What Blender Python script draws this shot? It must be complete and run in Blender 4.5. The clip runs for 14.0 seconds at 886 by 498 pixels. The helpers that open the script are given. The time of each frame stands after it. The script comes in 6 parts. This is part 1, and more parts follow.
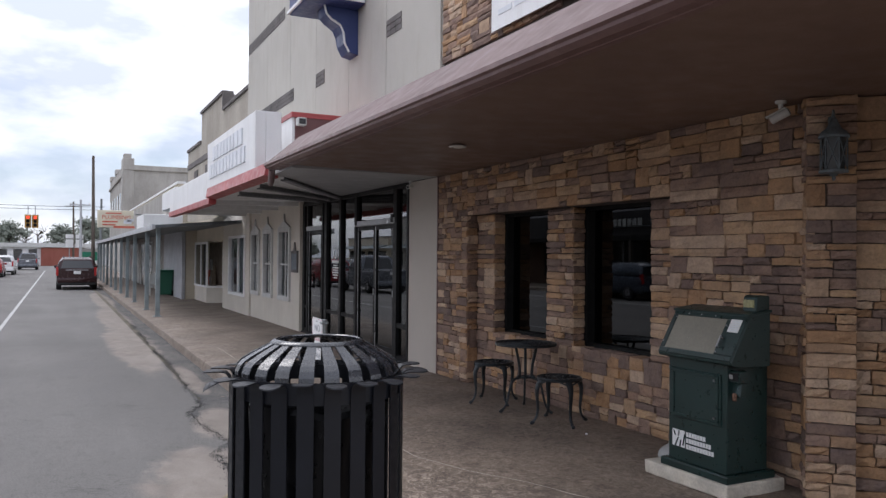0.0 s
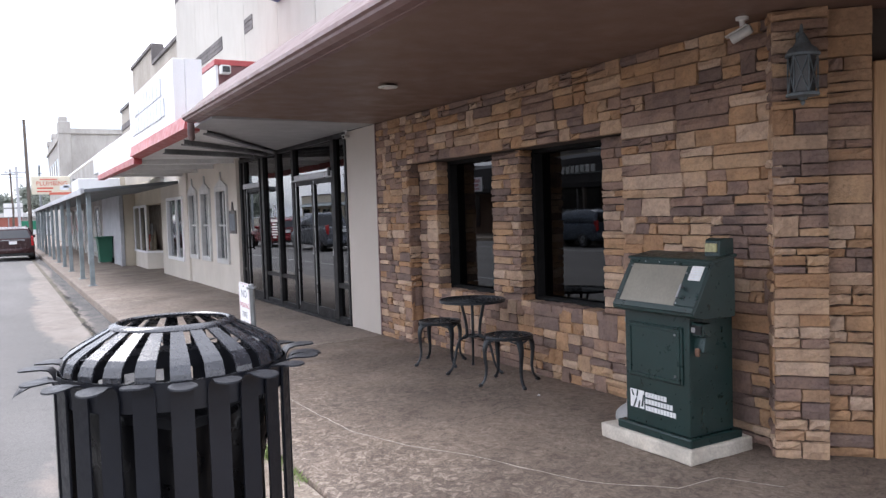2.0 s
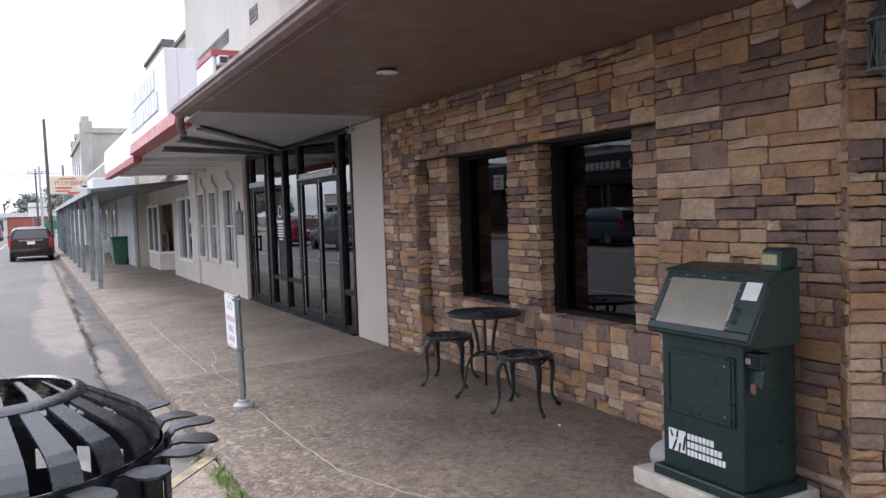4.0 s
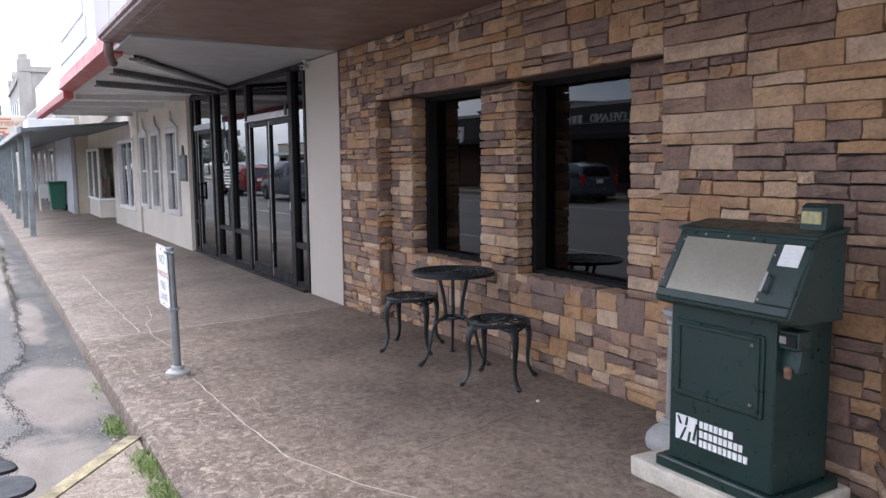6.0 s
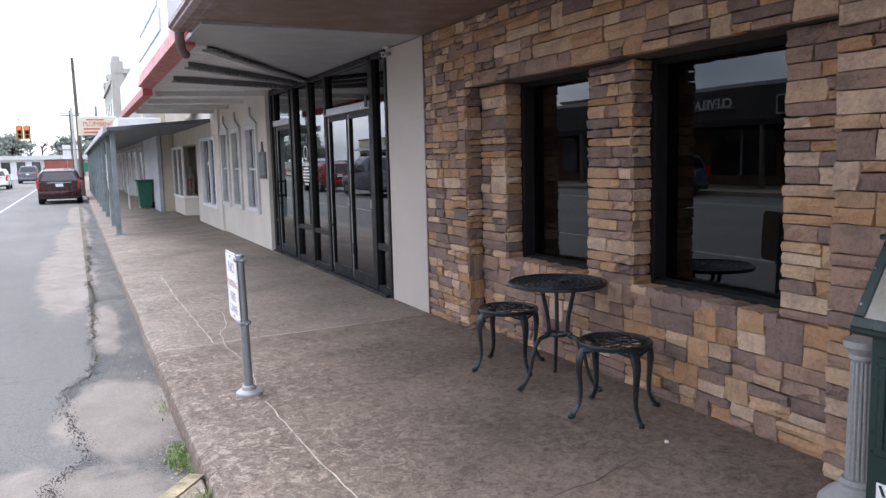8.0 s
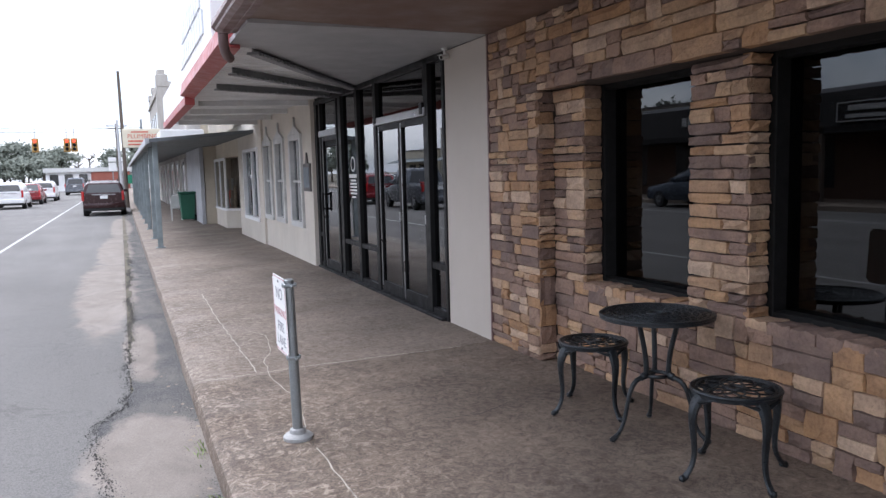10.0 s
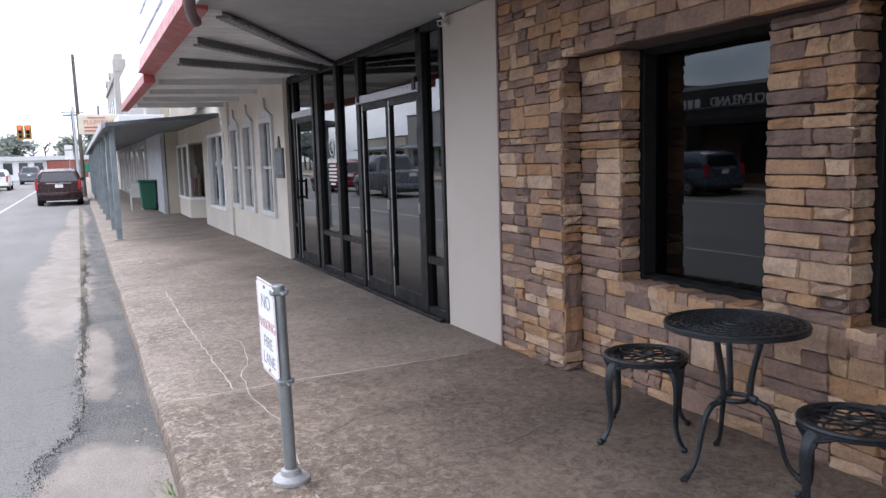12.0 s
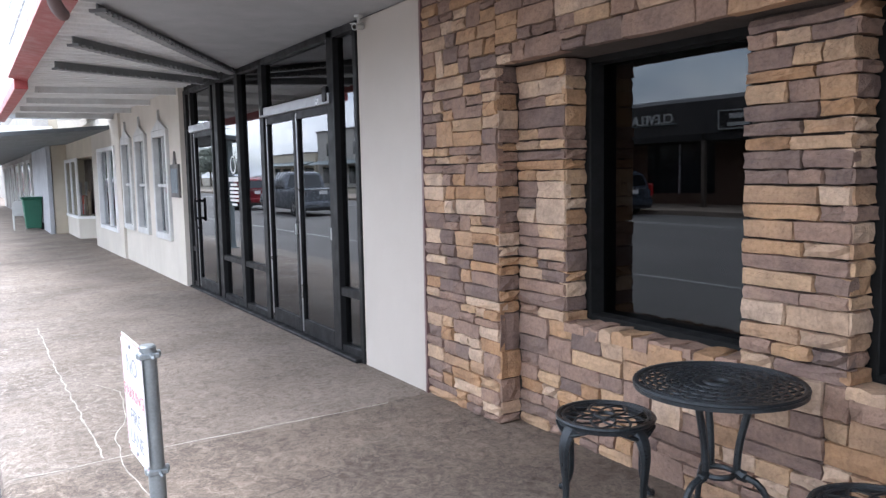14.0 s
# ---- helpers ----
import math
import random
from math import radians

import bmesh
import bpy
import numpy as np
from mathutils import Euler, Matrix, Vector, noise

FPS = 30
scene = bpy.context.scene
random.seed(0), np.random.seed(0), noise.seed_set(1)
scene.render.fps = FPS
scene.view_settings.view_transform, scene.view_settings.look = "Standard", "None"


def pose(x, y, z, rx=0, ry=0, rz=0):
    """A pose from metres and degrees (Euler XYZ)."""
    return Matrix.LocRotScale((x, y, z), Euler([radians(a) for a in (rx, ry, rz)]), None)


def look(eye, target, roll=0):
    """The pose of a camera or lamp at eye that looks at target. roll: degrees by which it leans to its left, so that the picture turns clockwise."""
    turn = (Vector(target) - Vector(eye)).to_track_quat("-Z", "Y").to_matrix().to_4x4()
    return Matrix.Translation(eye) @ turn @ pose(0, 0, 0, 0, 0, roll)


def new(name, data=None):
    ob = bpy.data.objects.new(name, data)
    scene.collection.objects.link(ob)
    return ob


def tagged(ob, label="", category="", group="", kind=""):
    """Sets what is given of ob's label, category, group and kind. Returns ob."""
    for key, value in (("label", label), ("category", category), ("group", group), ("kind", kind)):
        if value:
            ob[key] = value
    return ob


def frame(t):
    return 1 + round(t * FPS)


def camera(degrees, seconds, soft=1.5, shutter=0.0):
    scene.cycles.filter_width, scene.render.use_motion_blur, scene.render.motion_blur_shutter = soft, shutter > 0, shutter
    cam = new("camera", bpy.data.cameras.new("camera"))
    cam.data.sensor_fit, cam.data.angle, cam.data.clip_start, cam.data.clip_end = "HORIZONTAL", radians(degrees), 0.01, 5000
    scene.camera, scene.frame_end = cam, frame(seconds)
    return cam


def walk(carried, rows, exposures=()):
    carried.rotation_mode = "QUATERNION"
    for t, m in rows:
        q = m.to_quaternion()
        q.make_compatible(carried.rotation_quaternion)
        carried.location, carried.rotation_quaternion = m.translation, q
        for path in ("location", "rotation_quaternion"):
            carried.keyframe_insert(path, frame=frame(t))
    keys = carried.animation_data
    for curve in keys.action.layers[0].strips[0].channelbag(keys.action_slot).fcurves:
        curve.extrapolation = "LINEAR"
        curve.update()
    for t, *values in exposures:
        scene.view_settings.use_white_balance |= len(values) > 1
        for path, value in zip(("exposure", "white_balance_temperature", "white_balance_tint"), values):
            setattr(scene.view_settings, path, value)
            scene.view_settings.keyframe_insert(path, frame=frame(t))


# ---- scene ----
cam = camera(59.7, 14.0, 1.4)
PATH = [
    (0, (0.665, 1.058, 1.574), (1.557, 2.848, 1.595), 0.5),
    (0.5, (0.748, 1.144, 1.531), (1.635, 2.936, 1.474), -1.9),
    (1, (0.919, 1.301, 1.534), (1.848, 3.07, 1.454), -1.8),
    (1.5, (0.906, 1.48, 1.52), (1.953, 3.179, 1.396), -1.1),
    (2, (1.137, 1.559, 1.554), (2.124, 3.295, 1.454), -1.8),
    (2.2, (1.179, 1.648, 1.591), (2.149, 3.395, 1.507), -1.8),
    (4.3, (1.708, 2.304, 1.576), (2.635, 4.073, 1.473), -1.8),
    (4.5, (1.728, 2.376, 1.561), (2.645, 4.151, 1.468), -1.5),
    (5, (1.839, 2.559, 1.535), (2.761, 4.327, 1.372), -1.5),
    (5.5, (1.964, 2.659, 1.528), (2.854, 4.44, 1.341), -1.5),
    (6, (1.945, 2.908, 1.52), (2.973, 4.609, 1.295), -0.6),
    (6.5, (2.065, 3.05, 1.503), (3.099, 4.738, 1.215), -1.1),
    (7, (2.095, 3.246, 1.507), (3.05, 4.979, 1.216), -0.8),
    (7.5, (2.139, 3.471, 1.498), (3.096, 5.207, 1.236), -1.0),
    (8, (2.201, 3.625, 1.522), (3.048, 5.421, 1.285), -1.4),
    (8.5, (2.212, 3.838, 1.516), (3.054, 5.638, 1.292), -1.1),
    (9, (2.279, 3.956, 1.534), (3.035, 5.796, 1.328), -1.5),
    (11.5, (2.286, 5.084, 1.489), (3.084, 6.907, 1.284), -1.2),
    (12, (2.349, 5.259, 1.483), (3.188, 7.059, 1.245), -1.6),
    (12.5, (2.369, 5.442, 1.491), (3.207, 7.245, 1.269), -1.3),
    (13, (2.448, 5.618, 1.483), (3.483, 7.309, 1.22), -1.3),
    (13.5, (2.609, 5.758, 1.489), (3.665, 7.438, 1.238), -1.0),
    (14, (2.629, 5.94, 1.505), (3.674, 7.634, 1.306), -1.1),
]
EXPOSURES = [(0.0, 0.44, 6250, 15), (0.5, 0.90, 6220, 15), (1.0, 1.12, 6180, 16), (1.5, 1.58, 6180, 16), (2.0, 1.46, 6180, 16), (4.5, 1.22, 6150, 16), (5.0, 1.36, 6120, 16), (5.5, 1.31, 6100, 16), (6.0, 1.52, 6040, 16), (6.5, 1.76, 5920, 14), (7.0, 1.52, 5940, 14), (7.5, 1.50, 5980, 15), (9.0, 1.27, 6020, 15), (11.5, 1.34, 6040, 15), (12.0, 1.45, 6040, 15), (12.5, 1.38, 6040, 15), (13.0, 1.92, 5960, 15), (13.5, 2.28, 5880, 13), (14.0, 2.16, 5880, 12)]
walk(cam, [(t, look(eye, target, roll)) for t, eye, target, roll in PATH], EXPOSURES)

# ---------------------------------------------------------------- world and light
SUN_ELEV, SUN_AZ = 52.0, 150.0
world = bpy.data.worlds.new("sky")
scene.world = world
world.use_nodes = True
wn, wl = world.node_tree.nodes, world.node_tree.links
wn.clear()
w_out, w_bg = wn.new("ShaderNodeOutputWorld"), wn.new("ShaderNodeBackground")
w_sky = wn.new("ShaderNodeTexSky")
w_sky.sky_type, w_sky.sun_disc = "NISHITA", False
w_sky.sun_elevation, w_sky.sun_rotation = radians(SUN_ELEV), radians(SUN_AZ)
w_co, w_map = wn.new("ShaderNodeTexCoord"), wn.new("ShaderNodeMapping")
w_map.inputs["Scale"].default_value = (1.0, 1.0, 2.6)
w_n = wn.new("ShaderNodeTexNoise")
w_n.inputs["Scale"].default_value, w_n.inputs["Detail"].default_value, w_n.inputs["Roughness"].default_value = 2.3, 7.0, 0.55
w_r = wn.new("ShaderNodeValToRGB")
w_r.color_ramp.elements[0].position, w_r.color_ramp.elements[1].position = 0.36, 0.52
w_r.color_ramp.elements[0].color, w_r.color_ramp.elements[1].color = (0.35, 0.35, 0.35, 1), (1, 1, 1, 1)
w_n2, w_r2 = wn.new("ShaderNodeTexNoise"), wn.new("ShaderNodeValToRGB")
w_n2.inputs["Scale"].default_value, w_n2.inputs["Detail"].default_value = 5.6, 7.0
w_r2.color_ramp.elements[0].position, w_r2.color_ramp.elements[1].position = 0.38, 0.60
w_r2.color_ramp.elements[0].color, w_r2.color_ramp.elements[1].color = (6.4, 7.0, 7.9, 1), (12.2, 12.3, 12.5, 1)
w_mix = wn.new("ShaderNodeMix")
w_mix.data_type = "RGBA"
wl.new(w_co.outputs["Generated"], w_map.inputs["Vector"])
wl.new(w_map.outputs["Vector"], w_n.inputs["Vector"])
wl.new(w_map.outputs["Vector"], w_n2.inputs["Vector"])
wl.new(w_n.outputs["Fac"], w_r.inputs["Fac"])
wl.new(w_n2.outputs["Fac"], w_r2.inputs["Fac"])
wl.new(w_r.outputs["Color"], w_mix.inputs["Factor"])
wl.new(w_sky.outputs["Color"], w_mix.inputs["A"])
wl.new(w_r2.outputs["Color"], w_mix.inputs["B"])
w_sep, w_up, w_dim = wn.new("ShaderNodeSeparateXYZ"), wn.new("ShaderNodeMapRange"), wn.new("ShaderNodeMix")
w_up.inputs["From Min"].default_value, w_up.inputs["From Max"].default_value = 0.0, 1.0
w_up.inputs["To Min"].default_value, w_up.inputs["To Max"].default_value = 0.86, 1.2
w_dim.data_type, w_dim.blend_type = "RGBA", "MULTIPLY"
w_dim.inputs["Factor"].default_value = 1.0
wl.new(w_co.outputs["Generated"], w_sep.inputs[0])
wl.new(w_sep.outputs["Z"], w_up.inputs["Value"])
wl.new(w_mix.outputs["Result"], w_dim.inputs["A"])
wl.new(w_up.outputs["Result"], w_dim.inputs["B"])
wl.new(w_dim.outputs["Result"], w_bg.inputs["Color"])
w_bg.inputs["Strength"].default_value = 0.1
wl.new(w_bg.outputs["Background"], w_out.inputs["Surface"])

sun = new("sun", bpy.data.lights.new("sun", "SUN"))
sun.data.energy, sun.data.angle, sun.data.color = 0.9, radians(25), (1.0, 0.97, 0.92)
sun_dir = Vector((math.cos(radians(SUN_ELEV)) * math.sin(radians(SUN_AZ)) * -1, math.cos(radians(SUN_ELEV)) * -math.cos(radians(SUN_AZ)), math.sin(radians(SUN_ELEV))))
sun.matrix_world = look(sun_dir * 50, (0, 0, 0))

# ---------------------------------------------------------------- materials
class Nodes:
    """A material's node tree with short calls."""

    def __init__(self, name, rough=0.7, metal=0.0, spec=0.5):
        self.mat = bpy.data.materials.new(name)
        self.mat.use_nodes = True
        self.t = self.mat.node_tree
        self.b = self.t.nodes["Principled BSDF"]
        self.b.inputs["Roughness"].default_value = rough
        self.b.inputs["Metallic"].default_value = metal
        self.b.inputs["Specular IOR Level"].default_value = spec
        self.co = self.t.nodes.new("ShaderNodeTexCoord")
        self.info = self.t.nodes.new("ShaderNodeObjectInfo")
        geo = self.t.nodes.new("ShaderNodeNewGeometry")
        self.pos = geo.outputs["Position"]
        self.island = geo.outputs["Random Per Island"]

    def link(self, a, b):
        self.t.links.new(a, b)

    def mapped(self, scale=(1, 1, 1), shift=False, source=None):
        m = self.t.nodes.new("ShaderNodeMapping")
        m.inputs["Scale"].default_value = scale
        self.link(source or self.pos, m.inputs["Vector"])
        if shift:
            c = self.t.nodes.new("ShaderNodeCombineXYZ")
            k = self.math("MULTIPLY", self.info.outputs["Random"], 37.0)
            for i in range(3):
                self.link(k, c.inputs[i])
            self.link(c.outputs[0], m.inputs["Location"])
        return m.outputs[0]

    def math(self, op, a, b, clamp=False):
        n = self.t.nodes.new("ShaderNodeMath")
        n.operation, n.use_clamp = op, clamp
        for i, v in enumerate((a, b)):
            if isinstance(v, (int, float)):
                n.inputs[i].default_value = v
            else:
                self.link(v, n.inputs[i])
        return n.outputs[0]

    def noise(self, scale, detail=4.0, rough=0.55, vec=None, distort=0.0):
        n = self.t.nodes.new("ShaderNodeTexNoise")
        n.inputs["Scale"].default_value, n.inputs["Detail"].default_value = scale, detail
        n.inputs["Roughness"].default_value, n.inputs["Distortion"].default_value = rough, distort
        self.link(vec or self.pos, n.inputs["Vector"])
        return n.outputs["Fac"]

    def voronoi(self, scale, feature="F1", vec=None):
        n = self.t.nodes.new("ShaderNodeTexVoronoi")
        n.feature = feature
        n.inputs["Scale"].default_value = scale
        self.link(vec or self.pos, n.inputs["Vector"])
        return n.outputs["Distance"]

    def ramp(self, fac, stops, mode="LINEAR"):
        n = self.t.nodes.new("ShaderNodeValToRGB")
        cr = n.color_ramp
        cr.interpolation = mode
        while len(cr.elements) < len(stops):
            cr.elements.new(0.5)
        for e, (p, c) in zip(cr.elements, stops):
            e.position = p
            e.color = (c, c, c, 1) if isinstance(c, (int, float)) else (*c, 1)
        self.link(fac, n.inputs["Fac"])
        return n.outputs["Color"]

    def mix(self, fac, a, b, mode="MIX"):
        n = self.t.nodes.new("ShaderNodeMix")
        n.data_type, n.blend_type = "RGBA", mode
        for key, v in (("Factor", fac), ("A", a), ("B", b)):
            if isinstance(v, (int, float)):
                n.inputs[key].default_value = v if key == "Factor" else (v, v, v, 1)
            elif isinstance(v, tuple):
                n.inputs[key].default_value = (*v, 1)
            else:
                self.link(v, n.inputs[key])
        return n.outputs["Result"]

    def color(self, c):
        if isinstance(c, tuple):
            self.b.inputs["Base Color"].default_value = (*c, 1)
        else:
            self.link(c, self.b.inputs["Base Color"])
        return self

    def rough(self, r):
        self.link(r, self.b.inputs["Roughness"])
        return self

    def bump(self, height, strength=0.4, distance=0.01):
        n = self.t.nodes.new("ShaderNodeBump")
        n.inputs["Strength"].default_value, n.inputs["Distance"].default_value = strength, distance
        self.link(height, n.inputs["Height"])
        self.link(n.outputs[0], self.b.inputs["Normal"])
        return self


def worn(name, c, rough=0.6, metal=0.0, spread=0.25, grain=60.0, stain=1.6, bump=0.15, spec=0.5, dirt=None):
    """A plain surface with fine grain and broad stains."""
    n = Nodes(name, rough, metal, spec)
    big = n.ramp(n.noise(stain, 5), [(0.3, 1 - spread), (0.7, 1 + spread * 0.3)])
    fine = n.ramp(n.noise(grain, 3), [(0.3, 1 - spread * 0.5), (0.7, 1 + spread * 0.25)])
    col = n.mix(1.0, n.mix(1.0, c, big, "MULTIPLY"), fine, "MULTIPLY")
    if dirt:
        streak = n.ramp(n.noise(1.4, 6, 0.65, n.mapped((3.0, 3.0, 0.5))), [(0.5, 0.0), (0.75, 0.6)])
        col = n.mix(streak, col, dirt)
    n.color(col)
    n.rough(n.ramp(n.noise(stain * 6, 4), [(0.3, max(0.02, rough - 0.12)), (0.7, min(1, rough + 0.12))]))
    if bump:
        n.bump(n.noise(grain * 1.5, 3), bump, 0.004)
    return n.mat


def stone_material(name, seed_shift=0.0):
    n = Nodes(name, 0.85, 0.0, 0.3)
    base = n.ramp(n.info.outputs["Random"], [
        (0.0, (0.405, 0.268, 0.175)), (0.10, (0.278, 0.192, 0.156)), (0.20, (0.462, 0.332, 0.238)), (0.30, (0.222, 0.158, 0.136)), (0.40, (0.385, 0.236, 0.138)), (0.49, (0.312, 0.212, 0.166)),
        (0.58, (0.520, 0.392, 0.298)), (0.67, (0.205, 0.150, 0.132)), (0.75, (0.425, 0.272, 0.164)), (0.84, (0.295, 0.206, 0.168)), (0.92, (0.470, 0.325, 0.212))], "CONSTANT")
    v = n.mapped((1, 1, 1), True)
    big = n.ramp(n.noise(5.0, 5, 0.6, v), [(0.28, (0.66, 0.64, 0.64)), (0.52, (1.01, 0.975, 0.925)), (0.75, (1.2, 1.14, 1.0))])
    fine = n.ramp(n.noise(48.0, 6, 0.68, v), [(0.30, 0.74), (0.52, 1.0), (0.72, 1.12)])
    col = n.mix(1.0, n.mix(1.0, base, big, "MULTIPLY"), fine, "MULTIPLY")
    n.color(col)
    h = n.math("ADD", n.noise(22.0, 5, 0.6, v), n.math("MULTIPLY", n.noise(90.0, 3, 0.6, v), 0.4))
    n.bump(h, 0.85, 0.014)
    return n.mat


def concrete_material(name, a, b, light, scale=1.0, fissure=0.8):
    """Old washed concrete: dark film worn to light aggregate."""
    n = Nodes(name, 0.82, 0.0, 0.35)
    broad = n.noise(0.75 * scale, 5, 0.6)
    film = n.ramp(broad, [(0.32, a), (0.66, b)])
    vein = n.mapped((1.0, 0.85, 1.0))
    ridge = n.noise(15.0 * scale, 9, 0.70, vein, 1.2)
    crust = n.ramp(n.noise(15.0 * scale, 7, 0.66, vein, 1.2), [(0.34, (0.66, 0.63, 0.61)), (0.50, (1.0, 1.0, 1.0)), (0.66, (1.15, 1.15, 1.15))])
    film = n.mix(1.0, film, crust, "MULTIPLY")
    crack = n.math("ABSOLUTE", n.math("SUBTRACT", n.noise(7.0 * scale, 7, 0.66, n.mapped((1.0, 0.9, 1.0)), 1.6), 0.5), 0.0)
    film = n.mix(1.0, film, n.ramp(crack, [(0.0, fissure), (0.016, 0.5 + 0.5 * fissure), (0.04, 1.0)]), "MULTIPLY")
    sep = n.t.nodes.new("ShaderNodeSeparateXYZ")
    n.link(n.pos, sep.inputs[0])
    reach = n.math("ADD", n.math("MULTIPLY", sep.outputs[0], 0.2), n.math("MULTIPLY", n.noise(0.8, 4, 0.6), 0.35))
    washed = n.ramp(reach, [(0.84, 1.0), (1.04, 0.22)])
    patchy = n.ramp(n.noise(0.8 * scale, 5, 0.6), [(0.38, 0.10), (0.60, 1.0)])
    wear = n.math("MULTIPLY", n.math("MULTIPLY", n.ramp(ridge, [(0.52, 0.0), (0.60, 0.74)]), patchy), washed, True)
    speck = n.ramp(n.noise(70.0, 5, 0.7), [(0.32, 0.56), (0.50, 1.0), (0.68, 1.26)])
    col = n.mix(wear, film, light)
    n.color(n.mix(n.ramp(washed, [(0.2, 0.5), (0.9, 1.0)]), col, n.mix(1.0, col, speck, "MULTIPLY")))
    n.rough(n.ramp(n.noise(2.0, 4), [(0.3, 0.62), (0.7, 0.92)]))
    n.bump(n.math("ADD", n.math("MULTIPLY", ridge, 0.8), n.math("MULTIPLY", n.noise(140.0, 2), 0.5)), 0.45, 0.006)
    return n.mat


SILT = ((2.36, 9.34, 0.42, 0.95), (1.95, 7.45, 0.72, 1.05), (2.36, 12.8, 0.17, 1.6), (1.98, 17.8, 0.46, 4.4), (2.06, 24.5, 0.40, 4.6), (2.2, 34.0, 0.36, 6.5))


def silted(n, col):
    """Pale dried mud that lies in pools along the gutter, thinning at their ragged rims."""
    sep = n.t.nodes.new("ShaderNodeSeparateXYZ")
    n.link(n.pos, sep.inputs[0])
    pool = None
    for cx, cy, rx, ry in SILT:
        dx = n.math("MULTIPLY", n.math("SUBTRACT", sep.outputs[0], cx), 1 / rx)
        dy = n.math("MULTIPLY", n.math("SUBTRACT", sep.outputs[1], cy), 1 / ry)
        d = n.math("ADD", n.math("MULTIPLY", dx, dx), n.math("MULTIPLY", dy, dy))
        pool = d if pool is None else n.math("MINIMUM", pool, d)
    rim = n.math("ADD", n.math("MULTIPLY", n.noise(2.4, 6, 0.62, n.mapped((1.2, 0.8, 1.0)), 0.6), 1.7), n.math("MULTIPLY", n.noise(30.0, 4, 0.7), 0.35))
    lies = n.ramp(n.math("MULTIPLY", n.math("ADD", pool, rim), 0.4), [(0.66, 0.92), (0.74, 0.55), (0.86, 0.0)])
    tone = n.ramp(n.noise(2.6, 6, 0.6, n.mapped((1.2, 0.7, 1.0)), 0.4), [(0.3, (0.220, 0.192, 0.169)), (0.55, (0.285, 0.250, 0.220)), (0.75, (0.330, 0.290, 0.256))])
    grain = n.ramp(n.noise(90.0, 3, 0.6), [(0.3, 0.84), (0.7, 1.13)])
    return n.mix(lies, col, n.mix(1.0, tone, grain, "MULTIPLY"))


def asphalt_material():
    """Old asphalt worn to pale aggregate, with long faint lanes of wear."""
    n = Nodes("asphalt", 0.8, 0.0, 0.25)
    base = n.ramp(n.noise(0.3, 4, 0.55), [(0.3, (0.152, 0.146, 0.139)), (0.7, (0.194, 0.186, 0.177))])
    lane = n.ramp(n.noise(0.8, 5, 0.6, n.mapped((1.0, 0.12, 1.0))), [(0.4, 0.92), (0.65, 1.08)])
    agg = n.ramp(n.noise(130.0, 2, 0.6), [(0.3, 0.62), (0.7, 1.34)])
    pits = n.ramp(n.noise(9.0, 6, 0.7, n.mapped((1.0, 0.6, 1.0))), [(0.60, 1.0), (0.72, 0.72)])
    crack = n.math("ABSOLUTE", n.math("SUBTRACT", n.noise(0.9, 6, 0.6, n.mapped((0.7, 1.6, 1.0)), 0.8), 0.5), 0.0)
    col = n.mix(1.0, n.mix(1.0, base, lane, "MULTIPLY"), n.ramp(crack, [(0.0, 0.80), (0.004, 0.9), (0.009, 1.0)]), "MULTIPLY")
    n.color(silted(n, n.mix(1.0, n.mix(1.0, col, agg, "MULTIPLY"), pits, "MULTIPLY")))
    n.rough(n.ramp(n.noise(1.2, 4), [(0.35, 0.78), (0.7, 0.95)]))
    n.bump(n.noise(160.0, 3), 0.5, 0.006)
    return n.mat


def gutter_material():
    """Crumbled dark asphalt with a thin dusting of silt."""
    n = Nodes("gutter_gravel", 0.9, 0.0, 0.2)
    grit = n.ramp(n.noise(70.0, 4, 0.7), [(0.34, (0.035, 0.035, 0.037)), (0.52, (0.110, 0.108, 0.107)), (0.68, (0.225, 0.220, 0.214))])
    dust = n.ramp(n.noise(2.2, 6, 0.62, n.mapped((1.3, 0.8, 1.0)), 0.5), [(0.42, 0.0), (0.62, 0.75)])
    n.color(silted(n, n.mix(dust, grit, n.mix(0.35, (0.215, 0.195, 0.175), grit))))
    n.bump(n.noise(70.0, 4, 0.7), 0.6, 0.012)
    return n.mat


def glass_material(name, tint, ior=1.52):
    """A tinted pane: a clear coat of reflection over what shows through."""
    n = Nodes(name)
    t = n.t
    t.nodes.remove(n.b)
    clear, gloss, mix, fr = (t.nodes.new("ShaderNode" + k) for k in ("BsdfTransparent", "BsdfGlossy", "MixShader", "Fresnel"))
    clear.inputs["Color"].default_value = (*tint, 1)
    gloss.inputs["Roughness"].default_value = 0.012
    gloss.inputs["Color"].default_value = (0.96, 0.98, 1.0, 1)
    fr.inputs["IOR"].default_value = ior
    bump = t.nodes.new("ShaderNodeBump")
    bump.inputs["Strength"].default_value, bump.inputs["Distance"].default_value = 0.012, 0.05
    n.link(n.noise(1.3, 1), bump.inputs["Height"])
    n.link(bump.outputs[0], gloss.inputs["Normal"])
    n.link(fr.outputs[0], mix.inputs[0])
    n.link(clear.outputs[0], mix.inputs[1])
    n.link(gloss.outputs[0], mix.inputs[2])
    n.link(mix.outputs[0], t.nodes["Material Output"].inputs["Surface"])
    return n.mat


